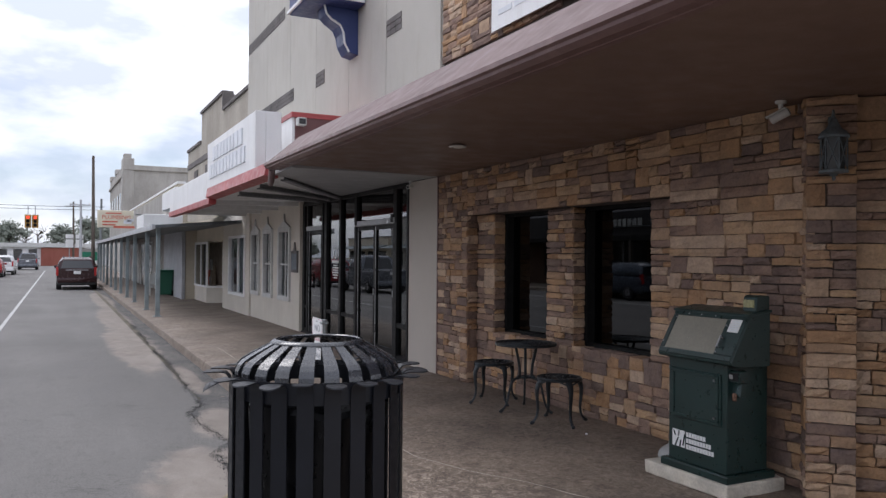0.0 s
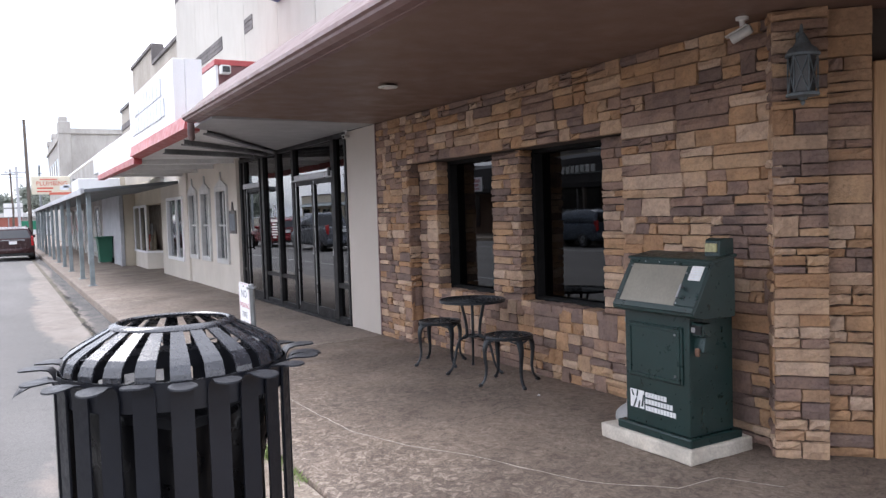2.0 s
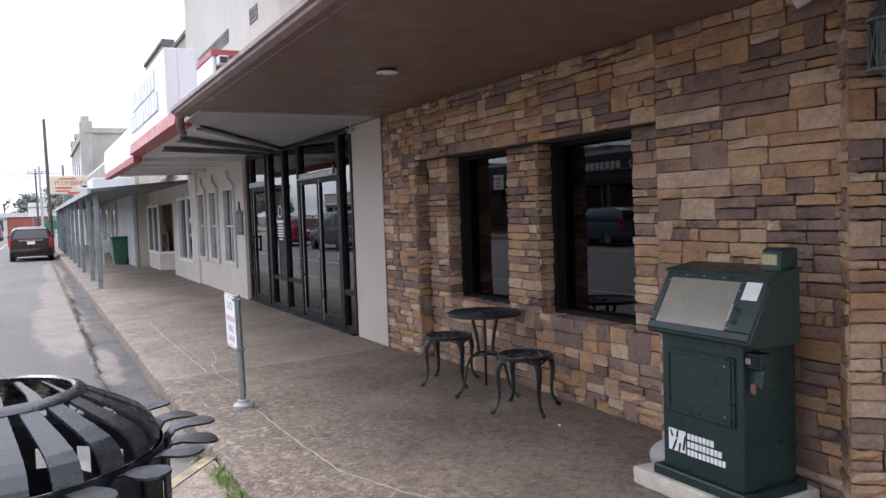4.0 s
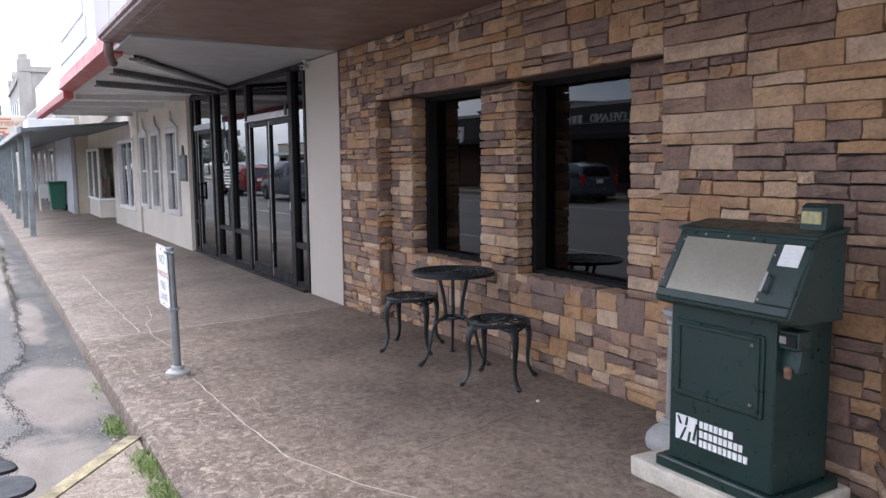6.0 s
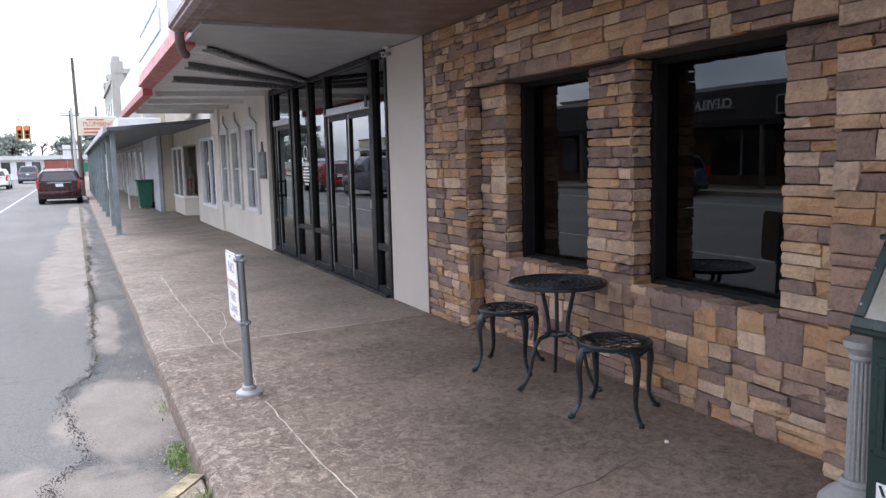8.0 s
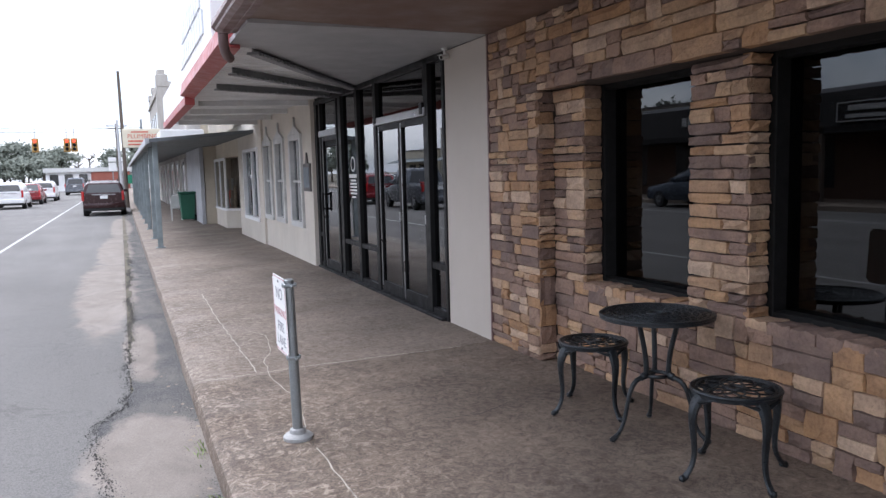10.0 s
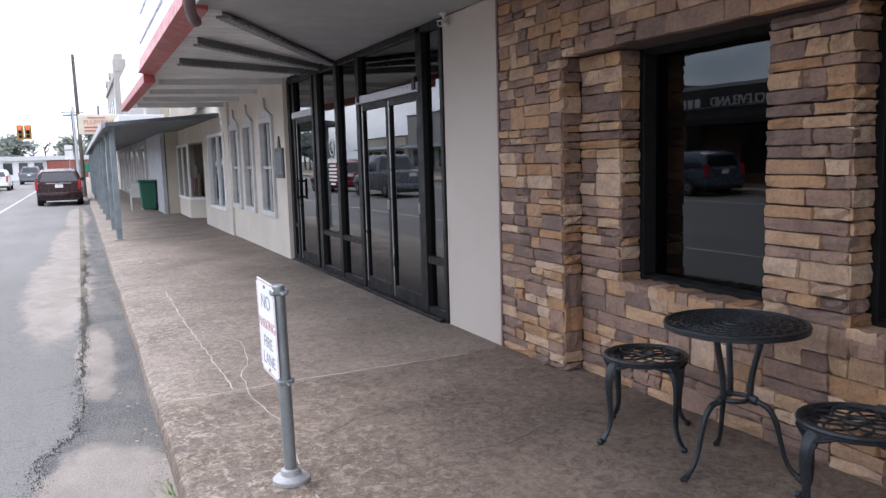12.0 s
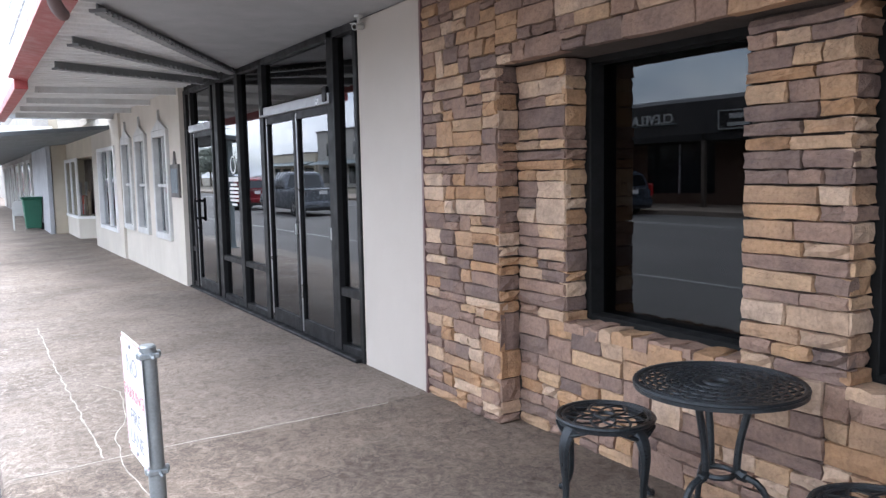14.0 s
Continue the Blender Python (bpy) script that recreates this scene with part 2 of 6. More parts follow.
def wood_material():
    n = Nodes("door_wood", 0.5)
    g = n.noise(6.0, 5, 0.6, n.mapped((14, 14, 0.7)), 0.6)
    n.color(n.ramp(g, [(0.3, (0.34, 0.195, 0.095)), (0.7, (0.50, 0.31, 0.165))]))
    n.bump(g, 0.15, 0.004)
    return n.mat


def leaf_material(name, a, b):
    n = Nodes(name, 0.7, 0.0, 0.3)
    n.color(n.mix(1.0, n.ramp(n.island, [(0.0, a), (1.0, b)]), n.ramp(n.noise(3.0, 4), [(0.3, 0.7), (0.7, 1.2)]), "MULTIPLY"))
    return n.mat


def block_material(name, a, b):
    """Plastered block or brick seen from far."""
    n = Nodes(name, 0.85, 0.0, 0.3)
    stain = n.ramp(n.noise(0.8, 6, 0.65, n.mapped((1, 1, 0.35))), [(0.3, a), (0.7, b)])
    n.color(n.mix(1.0, stain, n.ramp(n.noise(25.0, 3), [(0.3, 0.85), (0.7, 1.1)]), "MULTIPLY"))
    n.bump(n.noise(40.0, 3), 0.2, 0.01)
    return n.mat


M = dict(
    stone=stone_material("ledge_stone"),
    mortar=worn("mortar", (0.075, 0.058, 0.049), 0.95, bump=0.4, grain=90),
    walk=concrete_material("walk_concrete", (0.160, 0.127, 0.103), (0.250, 0.204, 0.167), (0.34, 0.290, 0.245)),
    walk_dark=concrete_material("stained_concrete", (0.110, 0.085, 0.069), (0.212, 0.165, 0.129), (0.38, 0.318, 0.256), 1.0, 0.66),
    walk_out=concrete_material("kerb_concrete", (0.235, 0.185, 0.145), (0.33, 0.275, 0.222), (0.46, 0.405, 0.335)),
    joint=worn("joint_grout", (0.50, 0.455, 0.39), 0.9, bump=0.3, spread=0.45, stain=9.0),
    groove=worn("groove_dirt", (0.06, 0.05, 0.042), 0.95, bump=0.3),
    asphalt=asphalt_material(),
    silt=gutter_material(),
    soil=worn("verge_soil", (0.17, 0.15, 0.11), 0.95, spread=0.5, grain=40, bump=0.5),
    line=worn("road_paint", (0.50, 0.50, 0.49), 0.7, spread=0.35, stain=5),
    yellow=worn("kerb_paint", (0.43, 0.36, 0.22), 0.8, spread=0.6, stain=9, dirt=(0.27, 0.235, 0.19)),
    plaster=worn("panel_plaster", (0.515, 0.465, 0.412), 0.8, spread=0.10, stain=0.9, grain=110, bump=0.25),
    stucco=worn("cream_stucco", (0.60, 0.555, 0.485), 0.88, spread=0.10, stain=1.2, grain=80, bump=0.35, dirt=(0.5, 0.45, 0.38)),
    ochre=worn("ochre_stucco", (0.56, 0.50, 0.395), 0.88, spread=0.14, grain=80, bump=0.3),
    facade=worn("facade_panel", (0.50, 0.475, 0.43), 0.85, spread=0.12, stain=0.5, grain=60, bump=0.2, dirt=(0.40, 0.36, 0.31)),
    brickband=worn("grey_brick_band", (0.16, 0.145, 0.14), 0.9, spread=0.4, grain=30, bump=0.4),
    soffit=worn("brown_soffit", (0.180, 0.116, 0.092), 0.5, spread=0.10, stain=0.7, bump=0.05),
    soffit2=worn("grey_soffit", (0.37, 0.373, 0.38), 0.5, spread=0.12, stain=0.7, bump=0.05),
    deck=worn("pale_metal_deck", (0.78, 0.78, 0.77), 0.45, 0.0, spread=0.18, stain=2.0, bump=0.08, dirt=(0.58, 0.55, 0.50)),
    beam=worn("grey_steel_beam", (0.26, 0.265, 0.27), 0.5, 0.0, spread=0.3, bump=0.15),
    fascia=worn("brown_gutter_metal", (0.18, 0.105, 0.10), 0.42, spread=0.16, stain=1.5, bump=0.05, dirt=(0.27, 0.18, 0.165)),
    roofing=worn("mauve_roof_metal", (0.165, 0.108, 0.106), 0.62, spread=0.14, stain=1.2, bump=0.06),
    red=worn("red_trim_metal", (0.40, 0.075, 0.075), 0.45, spread=0.2, bump=0.05),
    maroon=worn("maroon_panel", (0.17, 0.075, 0.075), 0.5, spread=0.2),
    white=worn("white_sign_panel", (0.80, 0.80, 0.80), 0.5, spread=0.08, stain=1.1, bump=0.05, dirt=(0.66, 0.65, 0.63)),
    letter=worn("faded_blue_letter", (0.72, 0.74, 0.78), 0.5, spread=0.1),
    blue=worn("navy_paint", (0.035, 0.055, 0.17), 0.45, spread=0.2),
    black=worn("black_aluminium", (0.011, 0.011, 0.012), 0.5, 0.0, spread=0.3, bump=0.04, spec=0.25),
    blackmatte=worn("black_window_lining", (0.012, 0.012, 0.012), 0.7, 0.0, spread=0.3, bump=0.1, spec=0.2),
    alu=worn("dull_aluminium", (0.36, 0.36, 0.37), 0.35, 0.85, spread=0.15),
    iron=worn("black_cast_iron", (0.030, 0.036, 0.042), 0.36, 0.4, spread=0.45, stain=20, grain=160, bump=0.4),
    # one black coat in two tones: darker slats, lighter sky-lit lid
    bin=worn("black_coat_shaded", (0.008, 0.009, 0.013), 0.42, 0.0, spread=0.3, stain=6, grain=200, bump=0.12, spec=0.32),
    binlid=worn("glossy_black_coat_skylit", (0.020, 0.022, 0.028), 0.24, 0.0, spread=0.25, stain=9, grain=200, bump=0.08, spec=0.9),
    bag=worn("black_bin_bag", (0.003, 0.003, 0.004), 0.3, bump=0.5, grain=14, spec=0.3),
    green=worn("dark_green_enamel", (0.009, 0.029, 0.027), 0.36, 0.0, spread=0.25, stain=4, grain=150, bump=0.06),
    green2=worn("green_bin_plastic", (0.014, 0.11, 0.065), 0.5, spread=0.2),
    acrylic=worn("yellowed_acrylic", (0.27, 0.252, 0.21), 0.16, spread=0.16, stain=3, bump=0.0),
    slab=worn("white_painted_slab", (0.60, 0.55, 0.47), 0.85, spread=0.3, stain=7, grain=60, bump=0.5, dirt=(0.36, 0.28, 0.2)),
    paper=worn("paper_label", (0.72, 0.72, 0.70), 0.6, spread=0.12, stain=20, bump=0.0),
    print=worn("white_print", (0.80, 0.80, 0.80), 0.5, spread=0.08, bump=0.0),
    ink=worn("dark_ink", (0.30, 0.30, 0.33), 0.6, spread=0.2, bump=0.0),
    redink=worn("faded_red_ink", (0.56, 0.27, 0.29), 0.6, spread=0.25, bump=0.0),
    yellowink=worn("coin_label", (0.45, 0.42, 0.22), 0.4, spread=0.4, stain=40, bump=0.0),
    galv=worn("galvanised_steel", (0.30, 0.325, 0.335), 0.45, 0.55, spread=0.22, stain=8, grain=120, bump=0.1),
    post=worn("grey_blue_post_paint", (0.25, 0.29, 0.30), 0.6, spread=0.25, stain=4),
    walkroof=worn("dark_canopy_sheet", (0.125, 0.14, 0.15), 0.6, spread=0.25, stain=1.5),
    rust=worn("rusty_padlock", (0.22, 0.12, 0.08), 0.7, 0.3, spread=0.4, stain=40),
    whiteplastic=worn("white_plastic", (0.62, 0.62, 0.60), 0.4, spread=0.1),
    lampface=worn("lamp_lens", (0.75, 0.72, 0.66), 0.3, spread=0.1),
    lantern=worn("verdigris_iron", (0.15, 0.18, 0.20), 0.6, 0.2, spread=0.35, stain=15),
    lanternglass=worn("dark_lantern_glass", (0.05, 0.052, 0.052), 0.2, spread=0.2),
    wood=wood_material(),
    trim=worn("blue_grey_trim", (0.56, 0.56, 0.545), 0.6, spread=0.2, stain=5),
    corr=worn("pale_corrugated_sheet", (0.46, 0.47, 0.49), 0.5, 0.1, spread=0.2, stain=2),
    # unlit rooms behind the shop glass: their shade is put into this colour
    inside=worn("shaded_interior", (0.022, 0.020, 0.019), 0.9, spread=0.3),
    insidefloor=worn("interior_floor", (0.10, 0.055, 0.04), 0.4, spread=0.3),
    goods=worn("display_goods", (0.34, 0.27, 0.20), 0.7, spread=0.5, stain=5),
    blind=worn("pale_curtain", (0.50, 0.50, 0.48), 0.8, spread=0.2, stain=6),
    glass=glass_material("bronze_glass", (0.30, 0.28, 0.26), 1.9),
    glass_dark=glass_material("dark_film_glass", (0.08, 0.088, 0.095), 1.58),
    glass_clear=glass_material("clear_glass", (0.72, 0.75, 0.76), 2.0),
    tanblock=block_material("tan_parapet", (0.30, 0.27, 0.225), (0.44, 0.40, 0.345)),
    greyblock=block_material("grey_cement_wall", (0.28, 0.265, 0.24), (0.45, 0.43, 0.40)),
    redblock=block_material("red_brick_far", (0.24, 0.075, 0.055), (0.32, 0.12, 0.09)),
    vault=block_material("grey_roof_sheet", (0.055, 0.055, 0.06), (0.09, 0.09, 0.095)),
    polebase=worn("grey_plastic", (0.36, 0.36, 0.355), 0.55, spread=0.25),
    decal=worn("white_decal", (0.72, 0.72, 0.70), 0.5, spread=0.15, bump=0.0),
    tar=worn("broken_asphalt", (0.085, 0.084, 0.083), 0.85, spread=0.5, stain=14),
    darkroof=block_material("dark_shingle", (0.018, 0.017, 0.017), (0.04, 0.036, 0.034)),
    brownblock=block_material("brown_brick", (0.09, 0.055, 0.04), (0.16, 0.10, 0.07)),
    pole=worn("weathered_pole_wood", (0.13, 0.105, 0.085), 0.9, spread=0.3),
    bark=worn("tree_bark", (0.09, 0.07, 0.055), 0.95, spread=0.3),
    # distance haze is mixed into the leaf colour
    leaf=leaf_material("hazed_foliage", (0.15, 0.17, 0.14), (0.24, 0.26, 0.215)),
    grass=leaf_material("kerb_grass", (0.14, 0.21, 0.06), (0.30, 0.36, 0.15)),
    carred=worn("dark_red_car_paint", (0.040, 0.016, 0.016), 0.22, 0.2, spread=0.1, bump=0.0),
    carred2=worn("red_car_paint", (0.22, 0.02, 0.025), 0.22, 0.2, spread=0.1, bump=0.0),
    carwhite=worn("white_car_paint", (0.75, 0.75, 0.75), 0.25, spread=0.06, bump=0.0),
    cargrey=worn("grey_car_paint", (0.16, 0.17, 0.19), 0.25, 0.4, spread=0.08, bump=0.0),
    carblue=worn("blue_grey_car_paint", (0.10, 0.12, 0.15), 0.25, 0.4, spread=0.08, bump=0.0),
    carglass=worn("car_window_glass", (0.012, 0.013, 0.015), 0.06, spread=0.05, bump=0.0, spec=0.8),
    tyre=worn("tyre_rubber", (0.02, 0.02, 0.02), 0.85, spread=0.2),
    tail=worn("tail_lamp_red", (0.42, 0.02, 0.02), 0.2, spread=0.05, bump=0.0),
    signyellow=worn("traffic_yellow", (0.42, 0.24, 0.06), 0.5, spread=0.1),
    signgreen=worn("sign_green", (0.02, 0.22, 0.13), 0.5, spread=0.1),
    cream=worn("cream_sign_board", (0.70, 0.64, 0.50), 0.6, spread=0.12, stain=2),
    orange=worn("faded_orange_red", (0.60, 0.14, 0.09), 0.6, spread=0.15),
)


def lamp_glow(name, c, strength):
    n = Nodes(name)
    n.color(c)
    n.b.inputs["Emission Color"].default_value = (*c, 1)
    n.b.inputs["Emission Strength"].default_value = strength
    return n.mat


M["redlight"] = lamp_glow("red_signal_lens", (0.9, 0.06, 0.03), 1.6)
M["greenlight"] = lamp_glow("green_signal_lens", (0.05, 0.8, 0.45), 1.5)


# ---------------------------------------------------------------- building helpers
def thing(name, at, label, category, group="", kind=""):
    ob = new(name)
    ob.location = at
    ob.empty_display_size = 0.1
    return tagged(ob, label, category, group, kind)


def origin_of(ob):
    v = Vector(ob.location)
    while ob.parent:
        ob = ob.parent
        v = v + Vector(ob.location)
    return v


def part(name, bm, material, parent=None, label="", smooth=False):
    """Links a bmesh, given in the world's metres, as one mesh under parent."""
    me = bpy.data.meshes.new(name)
    if parent:
        bmesh.ops.translate(bm, verts=bm.verts, vec=-origin_of(parent))
    bmesh.ops.recalc_face_normals(bm, faces=bm.faces)
    for f in bm.faces:
        f.smooth = smooth
    bm.to_mesh(me)
    bm.free()
    me.materials.append(M[material])
    if smooth:
        me.set_sharp_from_angle(angle=radians(38))
    ob = new(name, me)
    ob.parent = parent
    return tagged(ob, label)


def structure(name, bm, material, label="", category="", smooth=False):
    ob = part(name, bm, material, None, "", smooth)
    return tagged(ob, label, category, "", "structure")


def box(bm, x0, x1, y0, y1, z0, z1, bevel=0.0, segs=1):
    m = Matrix.LocRotScale(((x0 + x1) / 2, (y0 + y1) / 2, (z0 + z1) / 2), None, (abs(x1 - x0), abs(y1 - y0), abs(z1 - z0)))
    vs = bmesh.ops.create_cube(bm, size=1.0, matrix=m)["verts"]
    if bevel:
        edges = list({e for v in vs for e in v.link_edges})
        bmesh.ops.bevel(bm, geom=edges, offset=bevel, segments=segs, profile=0.5, affect="EDGES", clamp_overlap=True)
    return bm


def boxes(*rows, bevel=0.0, segs=1):
    bm = bmesh.new()
    for r in rows:
        box(bm, *r, bevel=bevel, segs=segs)
    return bm


def prism(points, axis, a, b, bevel=0.0):
    """A polygon pushed along an axis from a to b. points: pairs in the two other axes, in xyz order."""
    bm = bmesh.new()

    def at(p, v):
        p = list(p)
        p.insert("xyz".index(axis), v)
        return p
    lo, hi = [bm.verts.new(at(p, a)) for p in points], [bm.verts.new(at(p, b)) for p in points]
    n = len(points)
    bm.faces.new(lo), bm.faces.new(hi)
    for i in range(n):
        bm.faces.new((lo[i], lo[(i + 1) % n], hi[(i + 1) % n], hi[i]))
    if bevel:
        bmesh.ops.bevel(bm, geom=list(bm.edges), offset=bevel, segments=1, affect="EDGES", clamp_overlap=True)
    return bm


def lathe(bm, x, y, profile, segs=24, caps=True):
    """A turned shape about a vertical axis. profile: (radius, height) pairs."""
    rings = []
    for r, z in profile:
        rings.append([bm.verts.new((x + r * math.cos(2 * math.pi * i / segs), y + r * math.sin(2 * math.pi * i / segs), z)) for i in range(segs)])
    for a, b in zip(rings, rings[1:]):
        for i in range(segs):
            bm.faces.new((a[i], a[(i + 1) % segs], b[(i + 1) % segs], b[i]))
    if caps:
        bm.faces.new(rings[0]), bm.faces.new(rings[-1])
    return bm


def sweep(bm, pts, r, segs=8, flat=1.0):
    """A round bar along points. r: a radius or one for each point."""
    pts = [Vector(p) for p in pts]
    rs = r if isinstance(r, (list, tuple)) else [r] * len(pts)
    rings = []
    side = None
    for i, p in enumerate(pts):
        d = (pts[min(i + 1, len(pts) - 1)] - pts[max(i - 1, 0)]).normalized()
        if side is None:
            side = d.cross(Vector((0, 0, 1)) if abs(d.z) < 0.9 else Vector((1, 0, 0))).normalized()
        side = (side - d * side.dot(d)).normalized()
        up = d.cross(side)
        rings.append([bm.verts.new(p + side * (rs[i] * math.cos(2 * math.pi * k / segs)) + up * (rs[i] * flat * math.sin(2 * math.pi * k / segs))) for k in range(segs)])
    for a, b in zip(rings, rings[1:]):
        for k in range(segs):
            bm.faces.new((a[k], a[(k + 1) % segs], b[(k + 1) % segs], b[k]))
    bm.faces.new(rings[0]), bm.faces.new(rings[-1])
    return bm


def bend(a, b, c, d, n=8):
    """Points along a cubic curve."""
    a, b, c, d = (Vector(p) for p in (a, b, c, d))
    return [a * (1 - t) ** 3 + b * (3 * t * (1 - t) ** 2) + c * (3 * t * t * (1 - t)) + d * t ** 3 for t in (i / n for i in range(n + 1))]


def moved(bm, m):
    bmesh.ops.transform(bm, matrix=m, verts=bm.verts)
    return bm


def letters(name, text, size, m, material, parent, depth=0.003, align="LEFT"):
    """Raised lettering in the built-in font, as a mesh. m: its pose; the text runs along local x."""
    cu = bpy.data.curves.new(name, "FONT")
    cu.body, cu.size, cu.extrude, cu.align_x = text, size, depth, align
    tmp = bpy.data.objects.new(name, cu)
    scene.collection.objects.link(tmp)
    me = bpy.data.meshes.new_from_object(tmp.evaluated_get(bpy.context.evaluated_depsgraph_get()))
    bpy.data.objects.remove(tmp)
    bm = bmesh.new()
    bm.from_mesh(me)
    bpy.data.meshes.remove(me)
    moved(bm, m)
    return part(name, bm, material, parent)

# ---------------------------------------------------------------- ground, road, pavement
WALL, RECESS, GLASS_X = 5.25, 5.40, 5.57
KERB, ROAD_Z = 2.69, -0.22


def walk_z(x):
    return (x - WALL) * 0.0235


structure("ground", boxes((-600, 600, -600, 900, -1.0, ROAD_Z - 0.012)), "soil", "flat dry earth under the town", "ground")
structure("road", boxes((-13.2, 2.25, -60, 420, ROAD_Z - 0.3, ROAD_Z)), "asphalt", "worn pale grey asphalt street", "road")


ROAD_EDGE = [(-40, 1.9), (5, 1.9), (8.2, 1.98), (8.6, 2.17), (9.0, 2.11), (9.6, 2.03), (10.2, 2.05), (10.55, 2.19), (11.0, 2.26), (12.0, 2.25), (12.9, 2.29), (15, 2.3), (20, 2.36), (130, 2.36)]


def road_edge(y):
    """Where the broken asphalt ends beside the gutter."""
    for (ya, xa), (yb, xb) in zip(ROAD_EDGE, ROAD_EDGE[1:]):
        if ya <= y <= yb:
            x = xa + (xb - xa) * (y - ya) / (yb - ya)
            break
    return x + noise.noise((0.7, y * 1.7, 0)) * 0.05 + noise.noise((3.7, y * 6.0, 0)) * 0.03 + noise.noise((5.2, y * 19.0, 0)) * 0.014


def ragged_strip(x1, y0, y1, z, step):
    """A flat strip whose street side follows the road's broken edge."""
    bm = bmesh.new()
    rows, y = [], y0
    while y < y1:
        rows.append((bm.verts.new((road_edge(y), y, z)), bm.verts.new((x1, y, z))))
        y += step
    for a, b in zip(rows, rows[1:]):
        bm.faces.new((a[0], a[1], b[1], b[0]))
    return bm


structure("gutter", ragged_strip(KERB, -40, 120, ROAD_Z + 0.006, 0.04), "silt", "broken gutter of crumbled dark asphalt", "gutter")
for lx, wide in ((-0.55, 0.085), (-9.6, 0.1), (-9.95, 0.1)):
    structure("lane_line", boxes((lx - wide / 2, lx + wide / 2, -40, 92, ROAD_Z, ROAD_Z + 0.004)), "line", "worn white lane line on the asphalt", "road marking")

# the raised apron under the litter bin, with its painted edge
apron = [(2.68, 7.62), (1.25, 5.75), (1.12, -8.0), (2.68, -8.0)]
structure("apron", prism(apron, "z", ROAD_Z - 0.2, -0.085, 0.012), "walk_out", "raised concrete apron at the kerb", "pavement")
edge_bm = bmesh.new()
for (ax, ay), (bx, by) in (((2.66, 7.66), (1.22, 5.78)), ((1.22, 5.78), (1.09, -8.0))):
    d = Vector((bx - ax, by - ay, 0)).normalized()
    nrm = Vector((d.y, -d.x, 0)) * 0.042
    vs = []
    for z in (ROAD_Z - 0.1, -0.081):
        for p in ((ax, ay), (bx, by)):
            for s in (-1, 1):
                vs.append(edge_bm.verts.new((p[0] + nrm.x * s, p[1] + nrm.y * s, z)))
    for q in ((0, 1, 3, 2), (4, 5, 7, 6), (0, 1, 5, 4), (2, 3, 7, 6), (0, 2, 6, 4), (1, 3, 7, 5)):
        edge_bm.faces.new([vs[i] for i in q])
structure("apron_edge", edge_bm, "yellow", "low kerb edge with faded yellow paint", "kerb")

walk_base = structure("pavement", boxes((KERB + 0.02, 5.9, -8.0, 140, -0.5, -0.105)), "groove", "old concrete pavement in poured slabs", "pavement")


def slab(x0, x1, y0, y1, material, gap=0.0, front=False):
    bm = bmesh.new()
    zs = [walk_z(x0), walk_z(x1)]
    vs = []
    for x, zt in ((x0 + gap, zs[0]), (x1 - gap, zs[1])):
        for y in (y0 + gap, y1 - gap):
            for z in (-0.42 if front else -0.11, zt):
                vs.append(bm.verts.new((x, y, z)))
    for q in ((0, 1, 3, 2), (4, 5, 7, 6), (0, 1, 5, 4), (2, 3, 7, 6), (1, 3, 7, 5), (0, 2, 6, 4)):
        bm.faces.new([vs[i] for i in q])
    bm.normal_update()
    bmesh.ops.bevel(bm, geom=[e for e in bm.edges if front and all(v.co.z > -0.1 and v.co.x < KERB + 0.01 for v in e.verts)], offset=0.014, segments=2, affect="EDGES")
    return part("slab", bm, material, walk_base)


def kerb_slab(y0, y1):
    """The street-side slab, its front edge chipped and rounded."""
    bm = bmesh.new()
    n = max(4, int((y1 - y0) / (0.07 if y1 < 24 else 0.5)))
    rows = []
    for i in range(n + 1):
        y = y0 + (y1 - y0) * i / n
        c = abs(noise.noise((4.1, y * 2.3, 0))) * 0.03 + abs(noise.noise((8.3, y * 9.0, 0))) * 0.018
        j = noise.noise((1.7, y * 1.1, 0)) * 0.014
        prof = [(KERB + j * 0.4, -0.42), (KERB + j, walk_z(KERB) - 0.035 - c), (KERB + j + 0.010, walk_z(KERB) - 0.012 - c * 0.4), (KERB + j + 0.032 + c, walk_z(KERB)), (3.19, walk_z(3.19))]
        rows.append([bm.verts.new((x, y, z)) for x, z in prof])
    for a, b in zip(rows, rows[1:]):
        for k in range(4):
            bm.faces.new((a[k], a[k + 1], b[k + 1], b[k]))
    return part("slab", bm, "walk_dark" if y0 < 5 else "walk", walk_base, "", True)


ys = [-8.0, -2.0, 4.15, 10.4, 15.3, 20.85, 26.0, 31.5, 37.0, 44.0, 52.0, 70.0, 100.0, 140.0]
for ya, yb in zip(ys, ys[1:]):
    kerb_slab(ya, yb)
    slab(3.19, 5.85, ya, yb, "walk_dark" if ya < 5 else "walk")


